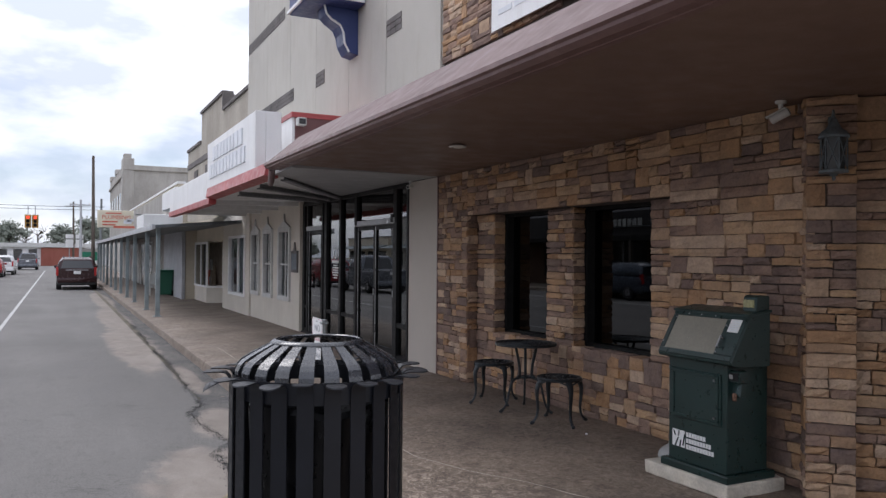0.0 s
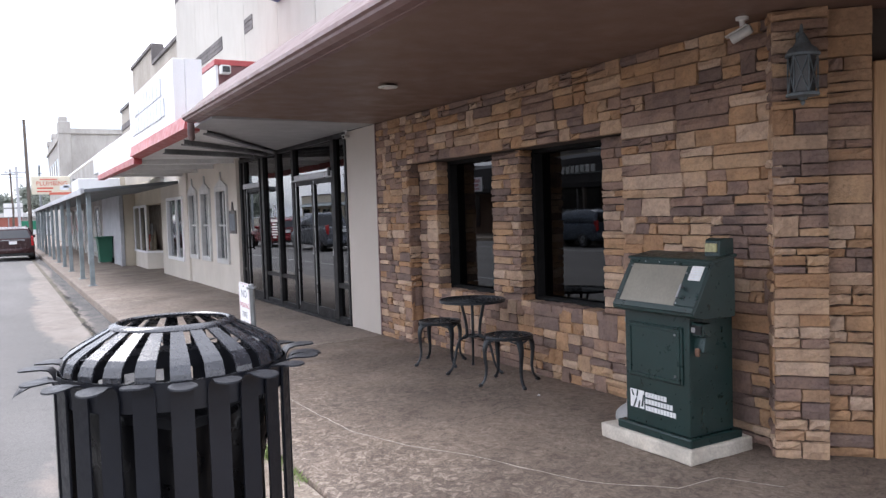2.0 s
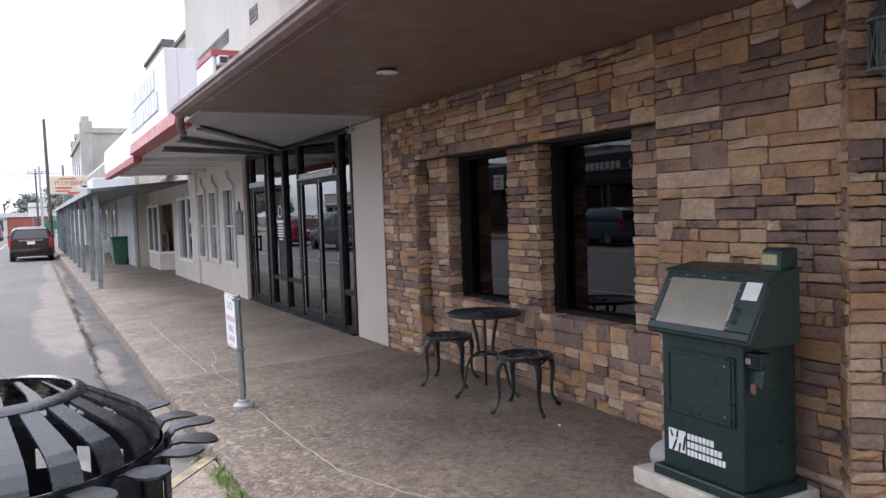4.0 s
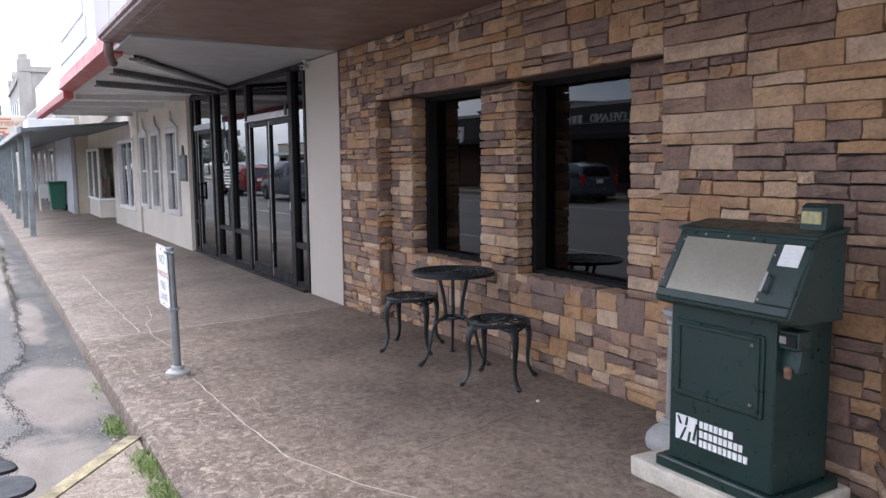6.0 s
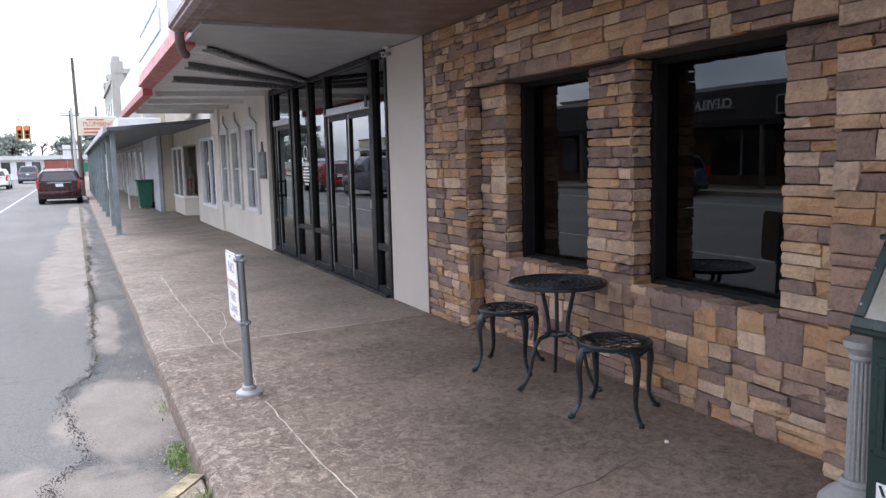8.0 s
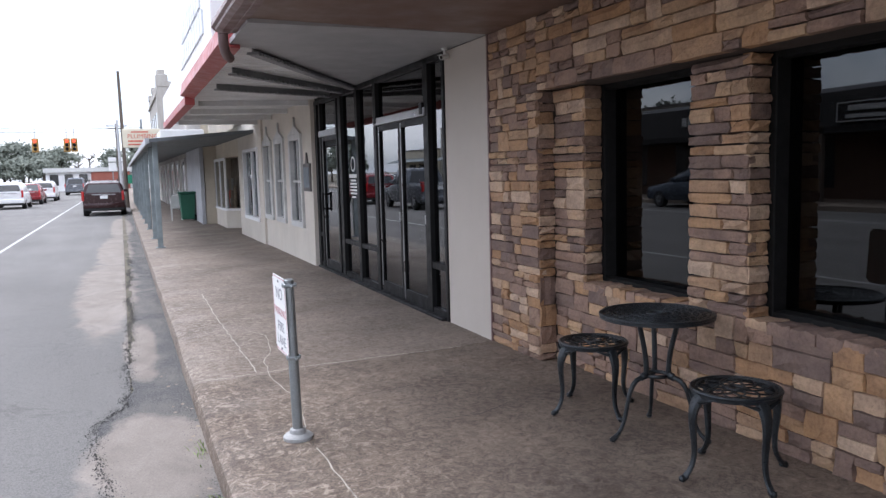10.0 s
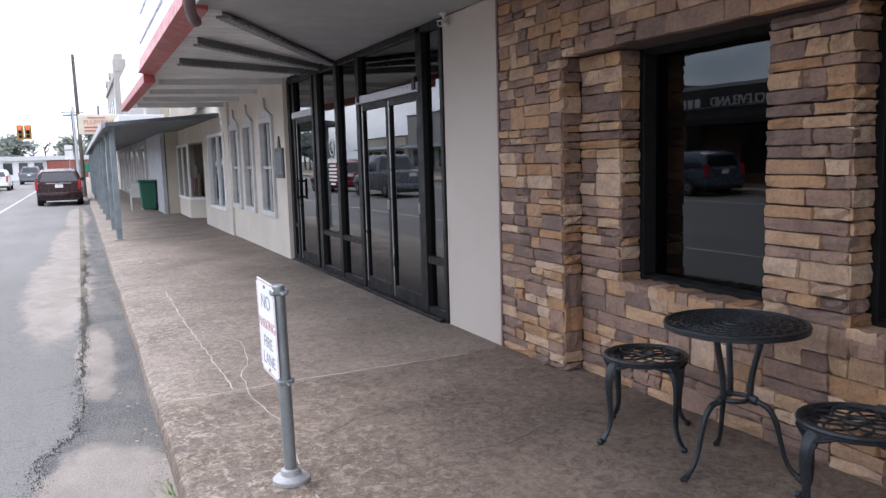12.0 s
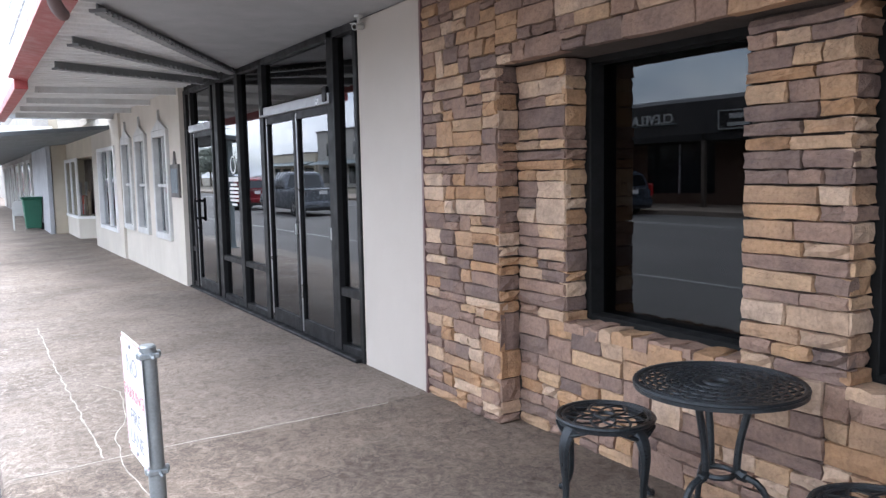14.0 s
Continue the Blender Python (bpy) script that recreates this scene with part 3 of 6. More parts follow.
def seam(name, pts, wide, label, material="joint"):
    """A thin raised line of grout or a crack that follows a few points, with small wanders."""
    bm = bmesh.new()
    prev, fine = None, []
    for (ax, ay), (bx, by) in zip(pts, pts[1:]):
        n = max(2, int(math.hypot(bx - ax, by - ay) / 0.04))
        fine += [(ax + (bx - ax) * i / n, ay + (by - ay) * i / n) for i in range(n)]
    for i, (x, y) in enumerate(fine):
        x += noise.noise((x * 6, y * 6, 1.5)) * 0.018
        y += noise.noise((x * 6, y * 6, 7.5)) * 0.018
        d = Vector((fine[min(i + 1, len(fine) - 1)][0] - fine[max(i - 1, 0)][0], fine[min(i + 1, len(fine) - 1)][1] - fine[max(i - 1, 0)][1], 0)).normalized()
        w = wide * (0.55 + 0.7 * abs(noise.noise((x * 9, y * 9, 4.0))))
        a = bm.verts.new((x - d.y * w, y + d.x * w, walk_z(x) + 0.002))
        b = bm.verts.new((x + d.y * w, y - d.x * w, walk_z(x) + 0.002))
        if prev:
            bm.faces.new((prev[0], prev[1], b, a))
        prev = (a, b)
    return part(name, bm, material, walk_base, label)


seam("seam", [(3.19, 15.0), (3.17, 13.1), (3.19, 10.45)], 0.007, "pale grout line in the concrete")
seam("seam", [(2.74, 10.45), (3.67, 10.45), (4.95, 10.37)], 0.008, "pale grout line in the concrete")
seam("seam", [(3.22, 8.6), (3.25, 7.4), (3.29, 6.75), (3.46, 6.22), (3.70, 5.75), (3.95, 5.0), (4.30, 4.58), (4.6, 4.55), (4.78, 4.22)], 0.0065, "pale mineral line along a crack")
seam("crack", [(3.36, 12.2), (3.50, 11.85), (3.42, 11.2), (3.30, 10.8), (3.26, 10.2), (3.33, 9.6), (3.24, 8.95)], 0.005, "pale mineral line along a crack")
seam("crack", [(4.0, 8.72), (4.3, 8.66), (4.62, 8.80)], 0.004, "dark hairline crack", "groove")
seam("crack", [(3.9, 6.42), (4.3, 6.5), (4.72, 6.62)], 0.004, "dark hairline crack", "groove")
seam("crack", [(4.05, 11.7), (4.5, 11.5), (4.8, 11.62)], 0.003, "dark hairline crack", "groove")
seam("crack", [(3.3, 9.2), (3.7, 9.45), (4.2, 9.5)], 0.003, "dark hairline crack", "groove")

# ---------------------------------------------------------------- stone-clad shop wall
SOFFIT = 2.66
LINTEL, SILL = 2.10, 0.665
W1, W2 = (8.03, 9.16), (6.40, 7.56)
REC = (6.0, 9.575)


def bands_between(rng, z0, z1):
    out, z = [], z0
    while z < z1 - 1e-4:
        h = rng.uniform(0.105, 0.17)
        if z1 - z - h < 0.09:
            h = z1 - z
        out.append((z, z + h))
        z += h
    return out


srng = random.Random(11)
BANDS = bands_between(srng, 0.0, SILL) + bands_between(srng, SILL, LINTEL) + bands_between(srng, LINTEL, SOFFIT)
LENGTHS, HEIGHTS = (0.10, 0.17, 0.26, 0.38), (0.055, 0.085, 0.12, 0.17)
stone_pool = {}


def tall_bands(rng, z0, z1, n=14):
    cuts = [z0] + sorted(z0 + (z1 - z0) * (i + rng.uniform(-0.22, 0.22)) / n for i in range(1, n)) + [z1]
    return list(zip(cuts, cuts[1:]))


def stone_mesh(kl, kh, k):
    """One split-faced block, its face to -y, its foot corner at the origin."""
    key = (kl, kh, k)
    if key in stone_pool:
        return stone_pool[key]
    rng = random.Random(hash(key) % 9973)
    L, H = LENGTHS[kl], HEIGHTS[kh]
    bm = bmesh.new()
    nx, nz = 4, 3
    grid = [[bm.verts.new((
        L * (0.5 + (i / (nx - 1) - 0.5) * (1 - 0.0105 / L)) + (rng.uniform(-0.004, 0.004) if 0 < i < nx - 1 else rng.uniform(-0.003, 0.003)),
        -rng.uniform(0.0, 0.016) + (0.006 if i in (0, nx - 1) or j in (0, nz - 1) else 0),
        H * (0.5 + (j / (nz - 1) - 0.5) * (1 - 0.0095 / H)) + rng.uniform(-0.003, 0.003))) for j in range(nz)] for i in range(nx)]
    for i in range(nx - 1):
        for j in range(nz - 1):
            bm.faces.new((grid[i][j], grid[i + 1][j], grid[i + 1][j + 1], grid[i][j + 1]))
    ring = [grid[i][0] for i in range(nx)] + [grid[nx - 1][j] for j in range(1, nz)] + [grid[i][nz - 1] for i in range(nx - 2, -1, -1)] + [grid[0][j] for j in range(nz - 2, 0, -1)]
    for depth, grow in ((0.010, 0.003), (0.045, 0.003)):
        nxt = []
        for v in ring:
            cx, cz = v.co.x - L / 2, v.co.z - H / 2
            gx = math.copysign(grow if depth < 0.03 and abs(cx) > L * 0.45 else 0, cx)
            gz = math.copysign(grow if depth < 0.03 and abs(cz) > H * 0.42 else 0, cz)
            nxt.append(bm.verts.new((v.co.x + gx, depth, v.co.z + gz)))
        for a in range(len(ring)):
            b = (a + 1) % len(ring)
            bm.faces.new((ring[a], ring[b], nxt[b], nxt[a]))
        ring = nxt
    bmesh.ops.recalc_face_normals(bm, faces=bm.faces)
    me = bpy.data.meshes.new("stone")
    bm.to_mesh(me)
    bm.free()
    me.materials.append(M["stone"])
    stone_pool[key] = me
    return me


def put_stone(parent, rng, facing, plane, u, v, L, H):
    kl = min(range(4), key=lambda i: abs(LENGTHS[i] - L))
    kh = min(range(4), key=lambda i: abs(HEIGHTS[i] - H))
    ob = new("stone", stone_mesh(kl, kh, rng.randrange(3)))
    s = Matrix.Diagonal((L / LENGTHS[kl], rng.uniform(0.7, 1.5), H / HEIGHTS[kh], 1))
    out = rng.uniform(-0.006, 0.010)
    if facing == "street":
        m = pose(plane - out, u + L, v, 0, 0, -90)
    elif facing == "near":
        m = pose(u, plane - out, v)
    else:
        m = pose(plane, u + L, v, 0, 0, -90) @ pose(0, 0, 0, -90)
    ob.parent = parent
    ob.matrix_local = m @ s
    return ob


def clad(parent, facing, plane, u0, u1, v0, v1, seed, bands=None, spread=1.0):
    """Fills a rectangle with ledge stones: uneven courses, some split in two or three."""
    rng = random.Random(seed)
    for z0, z1 in bands or [b for b in BANDS if b[0] >= v0 - 0.01 and b[1] <= v1 + 0.01]:
        u, h = u0, z1 - z0
        while u < u1 - 1e-4:
            L = rng.choice((0.16, 0.22, 0.28, 0.36, 0.42)) * rng.uniform(0.85, 1.15) * spread
            if u1 - u - L < 0.12:
                L = u1 - u
            how = rng.random()
            if (how < 0.2 and h < 0.135) or h < 0.095:
                put_stone(parent, rng, facing, plane, u, z0, L, h)
            elif how < 0.86:
                k = rng.uniform(0.38, 0.62)
                for a, b in ((0, k), (k, 1)):
                    if rng.random() < 0.42 and L > 0.22:
                        c = rng.uniform(0.35, 0.65)
                        put_stone(parent, rng, facing, plane, u, z0 + a * h, L * c, (b - a) * h)
                        put_stone(parent, rng, facing, plane, u + L * c, z0 + a * h, L * (1 - c), (b - a) * h)
                    else:
                        put_stone(parent, rng, facing, plane, u, z0 + a * h, L, (b - a) * h)
            elif L > 0.25:
                c = rng.uniform(0.4, 0.6)
                put_stone(parent, rng, facing, plane, u, z0, L * c, h)
                for a, b in ((0, 0.5), (0.5, 1)):
                    put_stone(parent, rng, facing, plane, u + L * c, z0 + a * h, L * (1 - c), (b - a) * h)
            else:
                put_stone(parent, rng, facing, plane, u, z0, L, h)
            u += L


B = 0.03  # mortar bed behind the stone faces
DEEP = 5.85
wall_a = structure("wall_stone_east", boxes((WALL + B, DEEP, REC[1] + B, 10.40, -0.2, SOFFIT)), "mortar", "ledge-stone clad end of the shop wall", "wall")
wall_b = structure("wall_stone_lintel", boxes((WALL + B, DEEP, REC[0], REC[1] + B, LINTEL + B, SOFFIT)), "mortar", "ledge-stone lintel over the shop windows", "wall")
wall_c = structure("wall_stone_west", boxes((WALL + B, DEEP, 4.60, REC[0] - 0.012, -0.2, SOFFIT)), "mortar", "ledge-stone clad wall behind the newspaper box", "wall")
wall_d = structure("wall_stone_recess", boxes(
    (RECESS + B, DEEP, REC[0], REC[1] + B, -0.2, SILL - B), (RECESS + B, DEEP, W1[1] + B, REC[1] + B, SILL - B, LINTEL + B),
    (RECESS + B, DEEP, REC[0], W2[0] - 0.012, SILL - B, LINTEL + B)), "mortar", "ledge-stone clad recess round the shop windows", "wall")
wall_e = structure("wall_stone_pier", boxes((RECESS + B, DEEP, W2[1] + B, W1[0] - 0.012, SILL - B, LINTEL + B)), "mortar", "ledge-stone clad pier between two windows", "wall")
SPLAY = pose(5.112, 4.575, 0, 0, 0, -45.8)  # local x runs along the splayed entry, y goes inwards
wall_f = structure("wall_stone_pilaster", boxes((B, 0.305, B, 0.42, -0.2, SOFFIT)), "mortar", "ledge-stone clad pilaster carrying a lantern", "wall")
wall_i = structure("wall_stone_splay", boxes((0.306, 0.555, 0.09 + B, 0.42, -0.2, SOFFIT), (0.555, 2.0, 0.20, 0.42, -0.2, SOFFIT)), "mortar", "ledge-stone clad splayed wall beside the wooden door", "wall")
wall_f.matrix_world = wall_i.matrix_world = SPLAY
wall_g = structure("wall_stone_column", boxes((4.60 + B, 5.02, 3.07 + B, 3.525, -0.2, SOFFIT)), "mortar", "ledge-stone clad column at the corner entry", "wall")
wall_h = structure("wall_stone_upper", boxes((WALL + B, DEEP, 2.62, 10.32, SOFFIT + 0.1, 7.2)), "mortar", "ledge-stone clad upper wall above the canopy", "wall")

clad(wall_a, "street", WALL, REC[1], 10.40, 0, SOFFIT, 1, tall_bands(random.Random(31), 0, SOFFIT, 19), 0.78)
clad(wall_a, "near", REC[1], WALL + 0.004, RECESS, 0, LINTEL, 2)
clad(wall_b, "street", WALL, REC[0], REC[1], LINTEL, SOFFIT, 3, spread=1.05)
clad(wall_c, "street", WALL, 4.60, REC[0], 0, SOFFIT, 4, tall_bands(random.Random(21), 0, SOFFIT, 18), 1.12)
clad(wall_d, "street", RECESS, REC[0], REC[1], 0, SILL, 5)
clad(wall_d, "street", RECESS, W1[1], REC[1], SILL, LINTEL, 6)
clad(wall_d, "street", RECESS, REC[0], W2[0], SILL, LINTEL, 7)
clad(wall_d, "near", W1[1], RECESS + 0.004, GLASS_X - 0.02, SILL, LINTEL, 8)
clad(wall_e, "street", RECESS, W2[1], W1[0], SILL, LINTEL, 9, tall_bands(random.Random(41), SILL, LINTEL, 21), 0.85)
clad(wall_e, "near", W2[1], RECESS + 0.004, GLASS_X - 0.02, SILL, LINTEL, 10, tall_bands(random.Random(41), SILL, LINTEL, 21))
for (a, b), seed in ((W1, 12), (W2, 13)):
    rng = random.Random(seed)
    u = a
    while u < b - 0.01:
        L = min(rng.uniform(0.09, 0.17), b - u)
        if b - u - L < 0.06:
            L = b - u
        ob = put_stone(wall_d, rng, "up", RECESS - 0.012, u, SILL + 0.004, L, 0.175)
        u += L
clad(wall_f, "near", 0.0, 0.0, 0.305, 0, SOFFIT, 14, tall_bands(random.Random(51), 0, SOFFIT, 22), 0.9)
clad(wall_f, "street", 0.0, 0.012, 0.20, 0, SOFFIT, 15)
clad(wall_i, "near", 0.09, 0.308, 0.555, 0, SOFFIT, 18, tall_bands(random.Random(61), 0, SOFFIT, 19), 1.1)
clad(wall_g, "street", 4.60, 3.07, 3.525, 0, SOFFIT, 16)
clad(wall_g, "near", 3.07, 4.61, 5.02, 0, SOFFIT, 19)
upper_rng = random.Random(5)
clad(wall_h, "street", WALL, 7.6, 10.32, 4.2, 5.9, 17, bands_between(upper_rng, 4.16, 5.9), 1.0)
lintel_soffit = structure("lintel_underside", boxes((WALL + 0.012, GLASS_X + 0.1, REC[0], REC[1], LINTEL + 0.006, LINTEL + B - 0.002)), "mortar", "dark mortar underside of the stone lintel", "wall")

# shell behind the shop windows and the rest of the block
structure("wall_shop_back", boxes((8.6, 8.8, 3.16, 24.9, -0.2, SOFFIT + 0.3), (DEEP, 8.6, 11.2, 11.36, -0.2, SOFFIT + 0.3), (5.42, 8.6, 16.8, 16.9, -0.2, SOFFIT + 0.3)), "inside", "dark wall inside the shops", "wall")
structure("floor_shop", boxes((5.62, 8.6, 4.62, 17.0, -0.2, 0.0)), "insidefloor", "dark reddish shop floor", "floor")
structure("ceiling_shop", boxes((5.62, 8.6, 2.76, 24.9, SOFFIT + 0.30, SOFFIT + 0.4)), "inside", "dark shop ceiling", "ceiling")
structure("wall_shop_side", boxes((6.45, 8.8, 3.02, 3.16, -0.2, SOFFIT + 0.1), (DEEP, 8.8, 2.62, 2.76, SOFFIT + 0.1, 6.9)), "stucco", "plain stucco side wall of the shop", "wall")

# wooden door in the splayed entry
door = thing("door_1", (0, 0, 0), "closed light brown wooden door in a moulded frame", "door", kind="structure")
part("door_frame", boxes((0.558, 0.650, 0.07, 0.195, 0, 2.34), (0.650, 0.705, 0.10, 0.195, 0, 2.28), (1.60, 1.69, 0.07, 0.195, 0, 2.34), (0.650, 1.60, 0.07, 0.195, 2.285, 2.38), bevel=0.008), "wood", door)
part("door_leaf", boxes((0.708, 1.598, 0.13, 0.175, 0.01, 2.28), (0.80, 1.50, 0.115, 0.13, 0.3, 1.0), (0.80, 1.50, 0.115, 0.13, 1.15, 2.1), bevel=0.006), "wood", door)
door.matrix_world = SPLAY


def shop_window(idx, y0, y1):
    w = thing("window_%d" % idx, (GLASS_X, (y0 + y1) / 2, SILL), "dark tinted shop window in a black frame", "window", kind="structure")
    x0, x1 = GLASS_X - 0.012, GLASS_X + 0.15
    t = 0.03
    part("frame", boxes((x0, x1, y0 - 0.02, y0 + t, SILL - 0.02, LINTEL + 0.02), (x0, x1, y1 - t, y1 + 0.03, SILL - 0.02, LINTEL + 0.02),
                        (RECESS + 0.035, x0, y0 - 0.008, y0 + 0.006, SILL, LINTEL), (x0, x1, y0 + t, y1 - t, SILL - 0.02, SILL + 0.035), (x0, x1, y0 + t, y1 - t, LINTEL - 0.03, LINTEL + 0.02), bevel=0.004), "blackmatte", w)
    pane = part("pane", boxes((GLASS_X + 0.085, GLASS_X + 0.091, y0 + 0.02, y1 - 0.02, SILL, LINTEL)), "glass_dark", w)
    pane.visible_shadow = False
    # added sheet, its colour gives the darkness of the room
    part("window_back", boxes((DEEP - 0.01, DEEP + 0.01, y0 - 0.1, y1 + 0.1, SILL - 0.1, LINTEL + 0.1)), "inside", w, "near-black sheet standing in for the dark room behind the glass")


shop_window(1, *W1)
shop_window(2, *W2)

# ---------------------------------------------------------------- canopy over the stone shop
# near end, out of view, is lengthened to y 0.9 to shade the entry
structure("ceiling_entry", boxes((5.325, 8.8, 0.9, 4.6, SOFFIT + 0.004, SOFFIT + 0.05)), "soffit", "brown painted soffit over the corner entry", "ceiling")
structure("pavement_side", boxes((5.91, 14, -8.0, 3.02, -0.4, 0.0), (5.86, 6.5, 3.02, 4.6, -0.4, 0.0)), "walk", "concrete pavement of the side street", "pavement")
soff = structure("ceiling_canopy", prism([(3.24, 2.70), (5.32, SOFFIT), (5.32, SOFFIT + 0.05), (3.24, 2.75)], "y", 0.9, 10.42), "soffit", "flat brown painted canopy soffit", "ceiling")
structure("canopy_roof", prism([(3.10, 2.765), (3.10, 2.80), (3.50, 3.15), (5.24, 3.17), (5.24, 3.12), (3.52, 3.10)], "y", 0.9, 11.08), "roofing", "sloping mauve-brown metal canopy roof", "roof")
structure("canopy_edge", boxes((3.20, 3.26, 0.9, 11.06, 2.692, 2.80), bevel=0.004), "fascia", "brown metal canopy fascia", "trim")
gut = thing("rain_gutter", (3.15, 5, 2.72), "mauve-brown metal rain gutter along the canopy edge", "gutter")
part("trough", prism([(3.198, 2.695), (3.13, 2.695), (3.085, 2.715), (3.08, 2.735), (3.055, 2.745), (3.055, 2.778), (3.066, 2.778), (3.066, 2.755), (3.09, 2.745), (3.095, 2.725), (3.13, 2.71), (3.198, 2.71)], "y", 0.9, 11.12), "fascia", gut)
part("end_cap", prism([(3.198, 2.695), (3.13, 2.695), (3.085, 2.715), (3.055, 2.745), (3.055, 2.778), (3.198, 2.80)], "y", 11.12, 11.13), "fascia", gut)
part("downpipe", sweep(bmesh.new(), bend((3.13, 11.0, 2.68), (3.13, 11.0, 2.52), (3.20, 11.35, 2.55), (3.25, 11.55, 2.56), 10), 0.042, 10), "roofing", gut, "bent mauve-brown outlet pipe", True)
structure("canopy_end", prism([(3.26, 2.72), (3.26, 2.90), (3.50, 3.10), (5.24, 3.12), (5.24, 2.72)], "y", 11.0, 11.06), "maroon", "maroon end board of the canopy", "trim")
structure("ceiling_canopy_end", prism([(3.24, 10.425), (5.26, 10.425), (5.26, 14.45), (3.46, 11.62), (3.24, 11.55)], "z", SOFFIT + 0.006, SOFFIT + 0.05), "soffit2", "flat grey painted soffit panel at the canopy corner", "ceiling")

# ---------------------------------------------------------------- plaster panel and black shopfront
structure("wall_plaster", boxes((WALL - 0.005, 5.7, 10.425, 11.37, -0.2, SOFFIT), bevel=0.008), "plaster", "smooth pale grey plaster panel", "wall")
structure("wall_trim", boxes((WALL - 0.012, 5.4, 10.401, 10.424, -0.1, SOFFIT)), "fascia", "narrow brown strip between stone and plaster", "trim")
front = thing("shopfront", (WALL, 14.2, 0), "black aluminium shopfront with bronze glass and closed doors", "shopfront", kind="structure")
FX0, FX1 = WALL - 0.02, WALL + 0.10
HEAD, DTOP = SOFFIT, 2.08
for a, b in ((11.372, 11.43), (11.80, 11.93), (13.55, 13.66), (14.36, 14.47), (15.20, 15.34), (15.43, 15.5), (16.42, 16.50), (16.66, 16.795)):
    part("mullion", boxes((FX0, FX1, a, b, 0.0, HEAD), bevel=0.004), "black", front)
part("head_rail", boxes((FX0, FX1, 11.43, 16.7, HEAD - 0.06, HEAD - 0.004), bevel=0.004), "black", front)
for a, b, z, h in ((11.43, 11.80, 0.50, 0.07), (13.66, 14.36, 0.50, 0.06), (14.47, 15.20, 0.50, 0.06), (16.50, 16.66, 0.50, 0.06), (13.66, 14.36, 0.0, 0.09), (14.47, 15.20, 0.0, 0.09), (11.43, 11.80, 0.0, 0.09), (16.50, 16.66, 0, 0.09)):
    part("rail", boxes((FX0 + 0.01, FX1 - 0.01, a, b, z, z + h), bevel=0.004), "black", front)
for a, b in ((11.93, 13.55), (15.5, 16.42)):
    part("transom", boxes((FX0 - 0.02, FX1, a - 0.06, b + 0.06, DTOP, DTOP + 0.09), bevel=0.006), "alu", front, "dull aluminium door header")
part("threshold", boxes((FX0 - 0.05, FX1, 11.43, 16.7, 0.0, 0.03), bevel=0.008), "black", front)


def glazed_door(name, y0, y1, pull):
    d = part(name, boxes((WALL, WALL + 0.05, y0, y0 + 0.055, 0.03, DTOP), (WALL, WALL + 0.05, y1 - 0.055, y1, 0.03, DTOP), (WALL, WALL + 0.05, y0 + 0.055, y1 - 0.055, 0.03, 0.16),
                         (WALL, WALL + 0.05, y0 + 0.055, y1 - 0.055, DTOP - 0.07, DTOP), bevel=0.004), "black", front, "black aluminium glazed door")
    g = part("pane", boxes((WALL + 0.022, WALL + 0.028, y0 + 0.05, y1 - 0.05, 0.15, DTOP - 0.06)), "glass", d)
    g.visible_shadow = False
    part("edge_strip", boxes((WALL - 0.006, WALL, y1 - 0.055, y1 - 0.03, 0.05, DTOP - 0.02)), "alu", d, "bright aluminium edge")
    if pull is None:
        part("lock", boxes((WALL - 0.012, WALL, y0 + 0.01, y0 + 0.045, 0.95, 1.05), bevel=0.004), "alu", d)
        return
    part("pull", boxes((WALL - 0.06, WALL - 0.03, pull - 0.02, pull + 0.02, 0.92, 1.22), (WALL - 0.04, WALL + 0.01, pull - 0.012, pull + 0.012, 0.94, 0.97), (WALL - 0.04, WALL + 0.01, pull - 0.012, pull + 0.012, 1.17, 1.2), bevel=0.006), "black", d)


glazed_door("door", 11.935, 12.735, None)
glazed_door("door", 12.745, 13.545, None)
glazed_door("door", 15.505, 16.415, 16.33)
for a, b, z0, z1 in ((11.43, 11.80, 0.57, 2.6), (11.43, 11.80, 0.09, 0.5), (11.93, 13.55, 2.17, 2.6), (13.66, 14.36, 0.56, 2.6), (13.66, 14.36, 0.09, 0.5), (14.47, 15.20, 0.56, 2.6), (14.47, 15.20, 0.09, 0.5), (15.5, 16.42, 2.17, 2.6), (16.50, 16.66, 0.56, 2.6)):
    g = part("pane", boxes((WALL + 0.03, WALL + 0.036, a - 0.01, b + 0.01, z0, z1)), "glass", front)
    g.visible_shadow = False
notice = part("notice", boxes((WALL + 0.024, WALL + 0.029, 14.60, 14.98, 1.44, 1.49)), "decal", front, "white lettering stuck inside the glass")
for k, (za, w) in enumerate(((1.39, 0.24), (1.345, 0.33), (1.30, 0.30), (1.255, 0.34), (1.21, 0.30), (1.16, 0.18))):
    part("text_bar", boxes((WALL + 0.024, WALL + 0.029, 14.79 - w / 2, 14.79 + w / 2, za, za + 0.026)), "decal", notice)
ring = lathe(bmesh.new(), 0, 0, [(0.085, 0.0), (0.105, 0.0), (0.105, 0.004), (0.085, 0.004), (0.085, 0.0)], 28, False)
part("emblem", moved(ring, Matrix.Translation((WALL + 0.024, 14.79, 1.63)) @ Matrix.Rotation(radians(90), 4, "Y")), "decal", notice)
part("door_closer", boxes((WALL - 0.05, WALL + 0.0, 13.48, 13.56, DTOP + 0.02, DTOP + 0.12), (WALL - 0.05, WALL, 11.9, 11.98, DTOP + 0.02, DTOP + 0.14), bevel=0.006), "black", front)
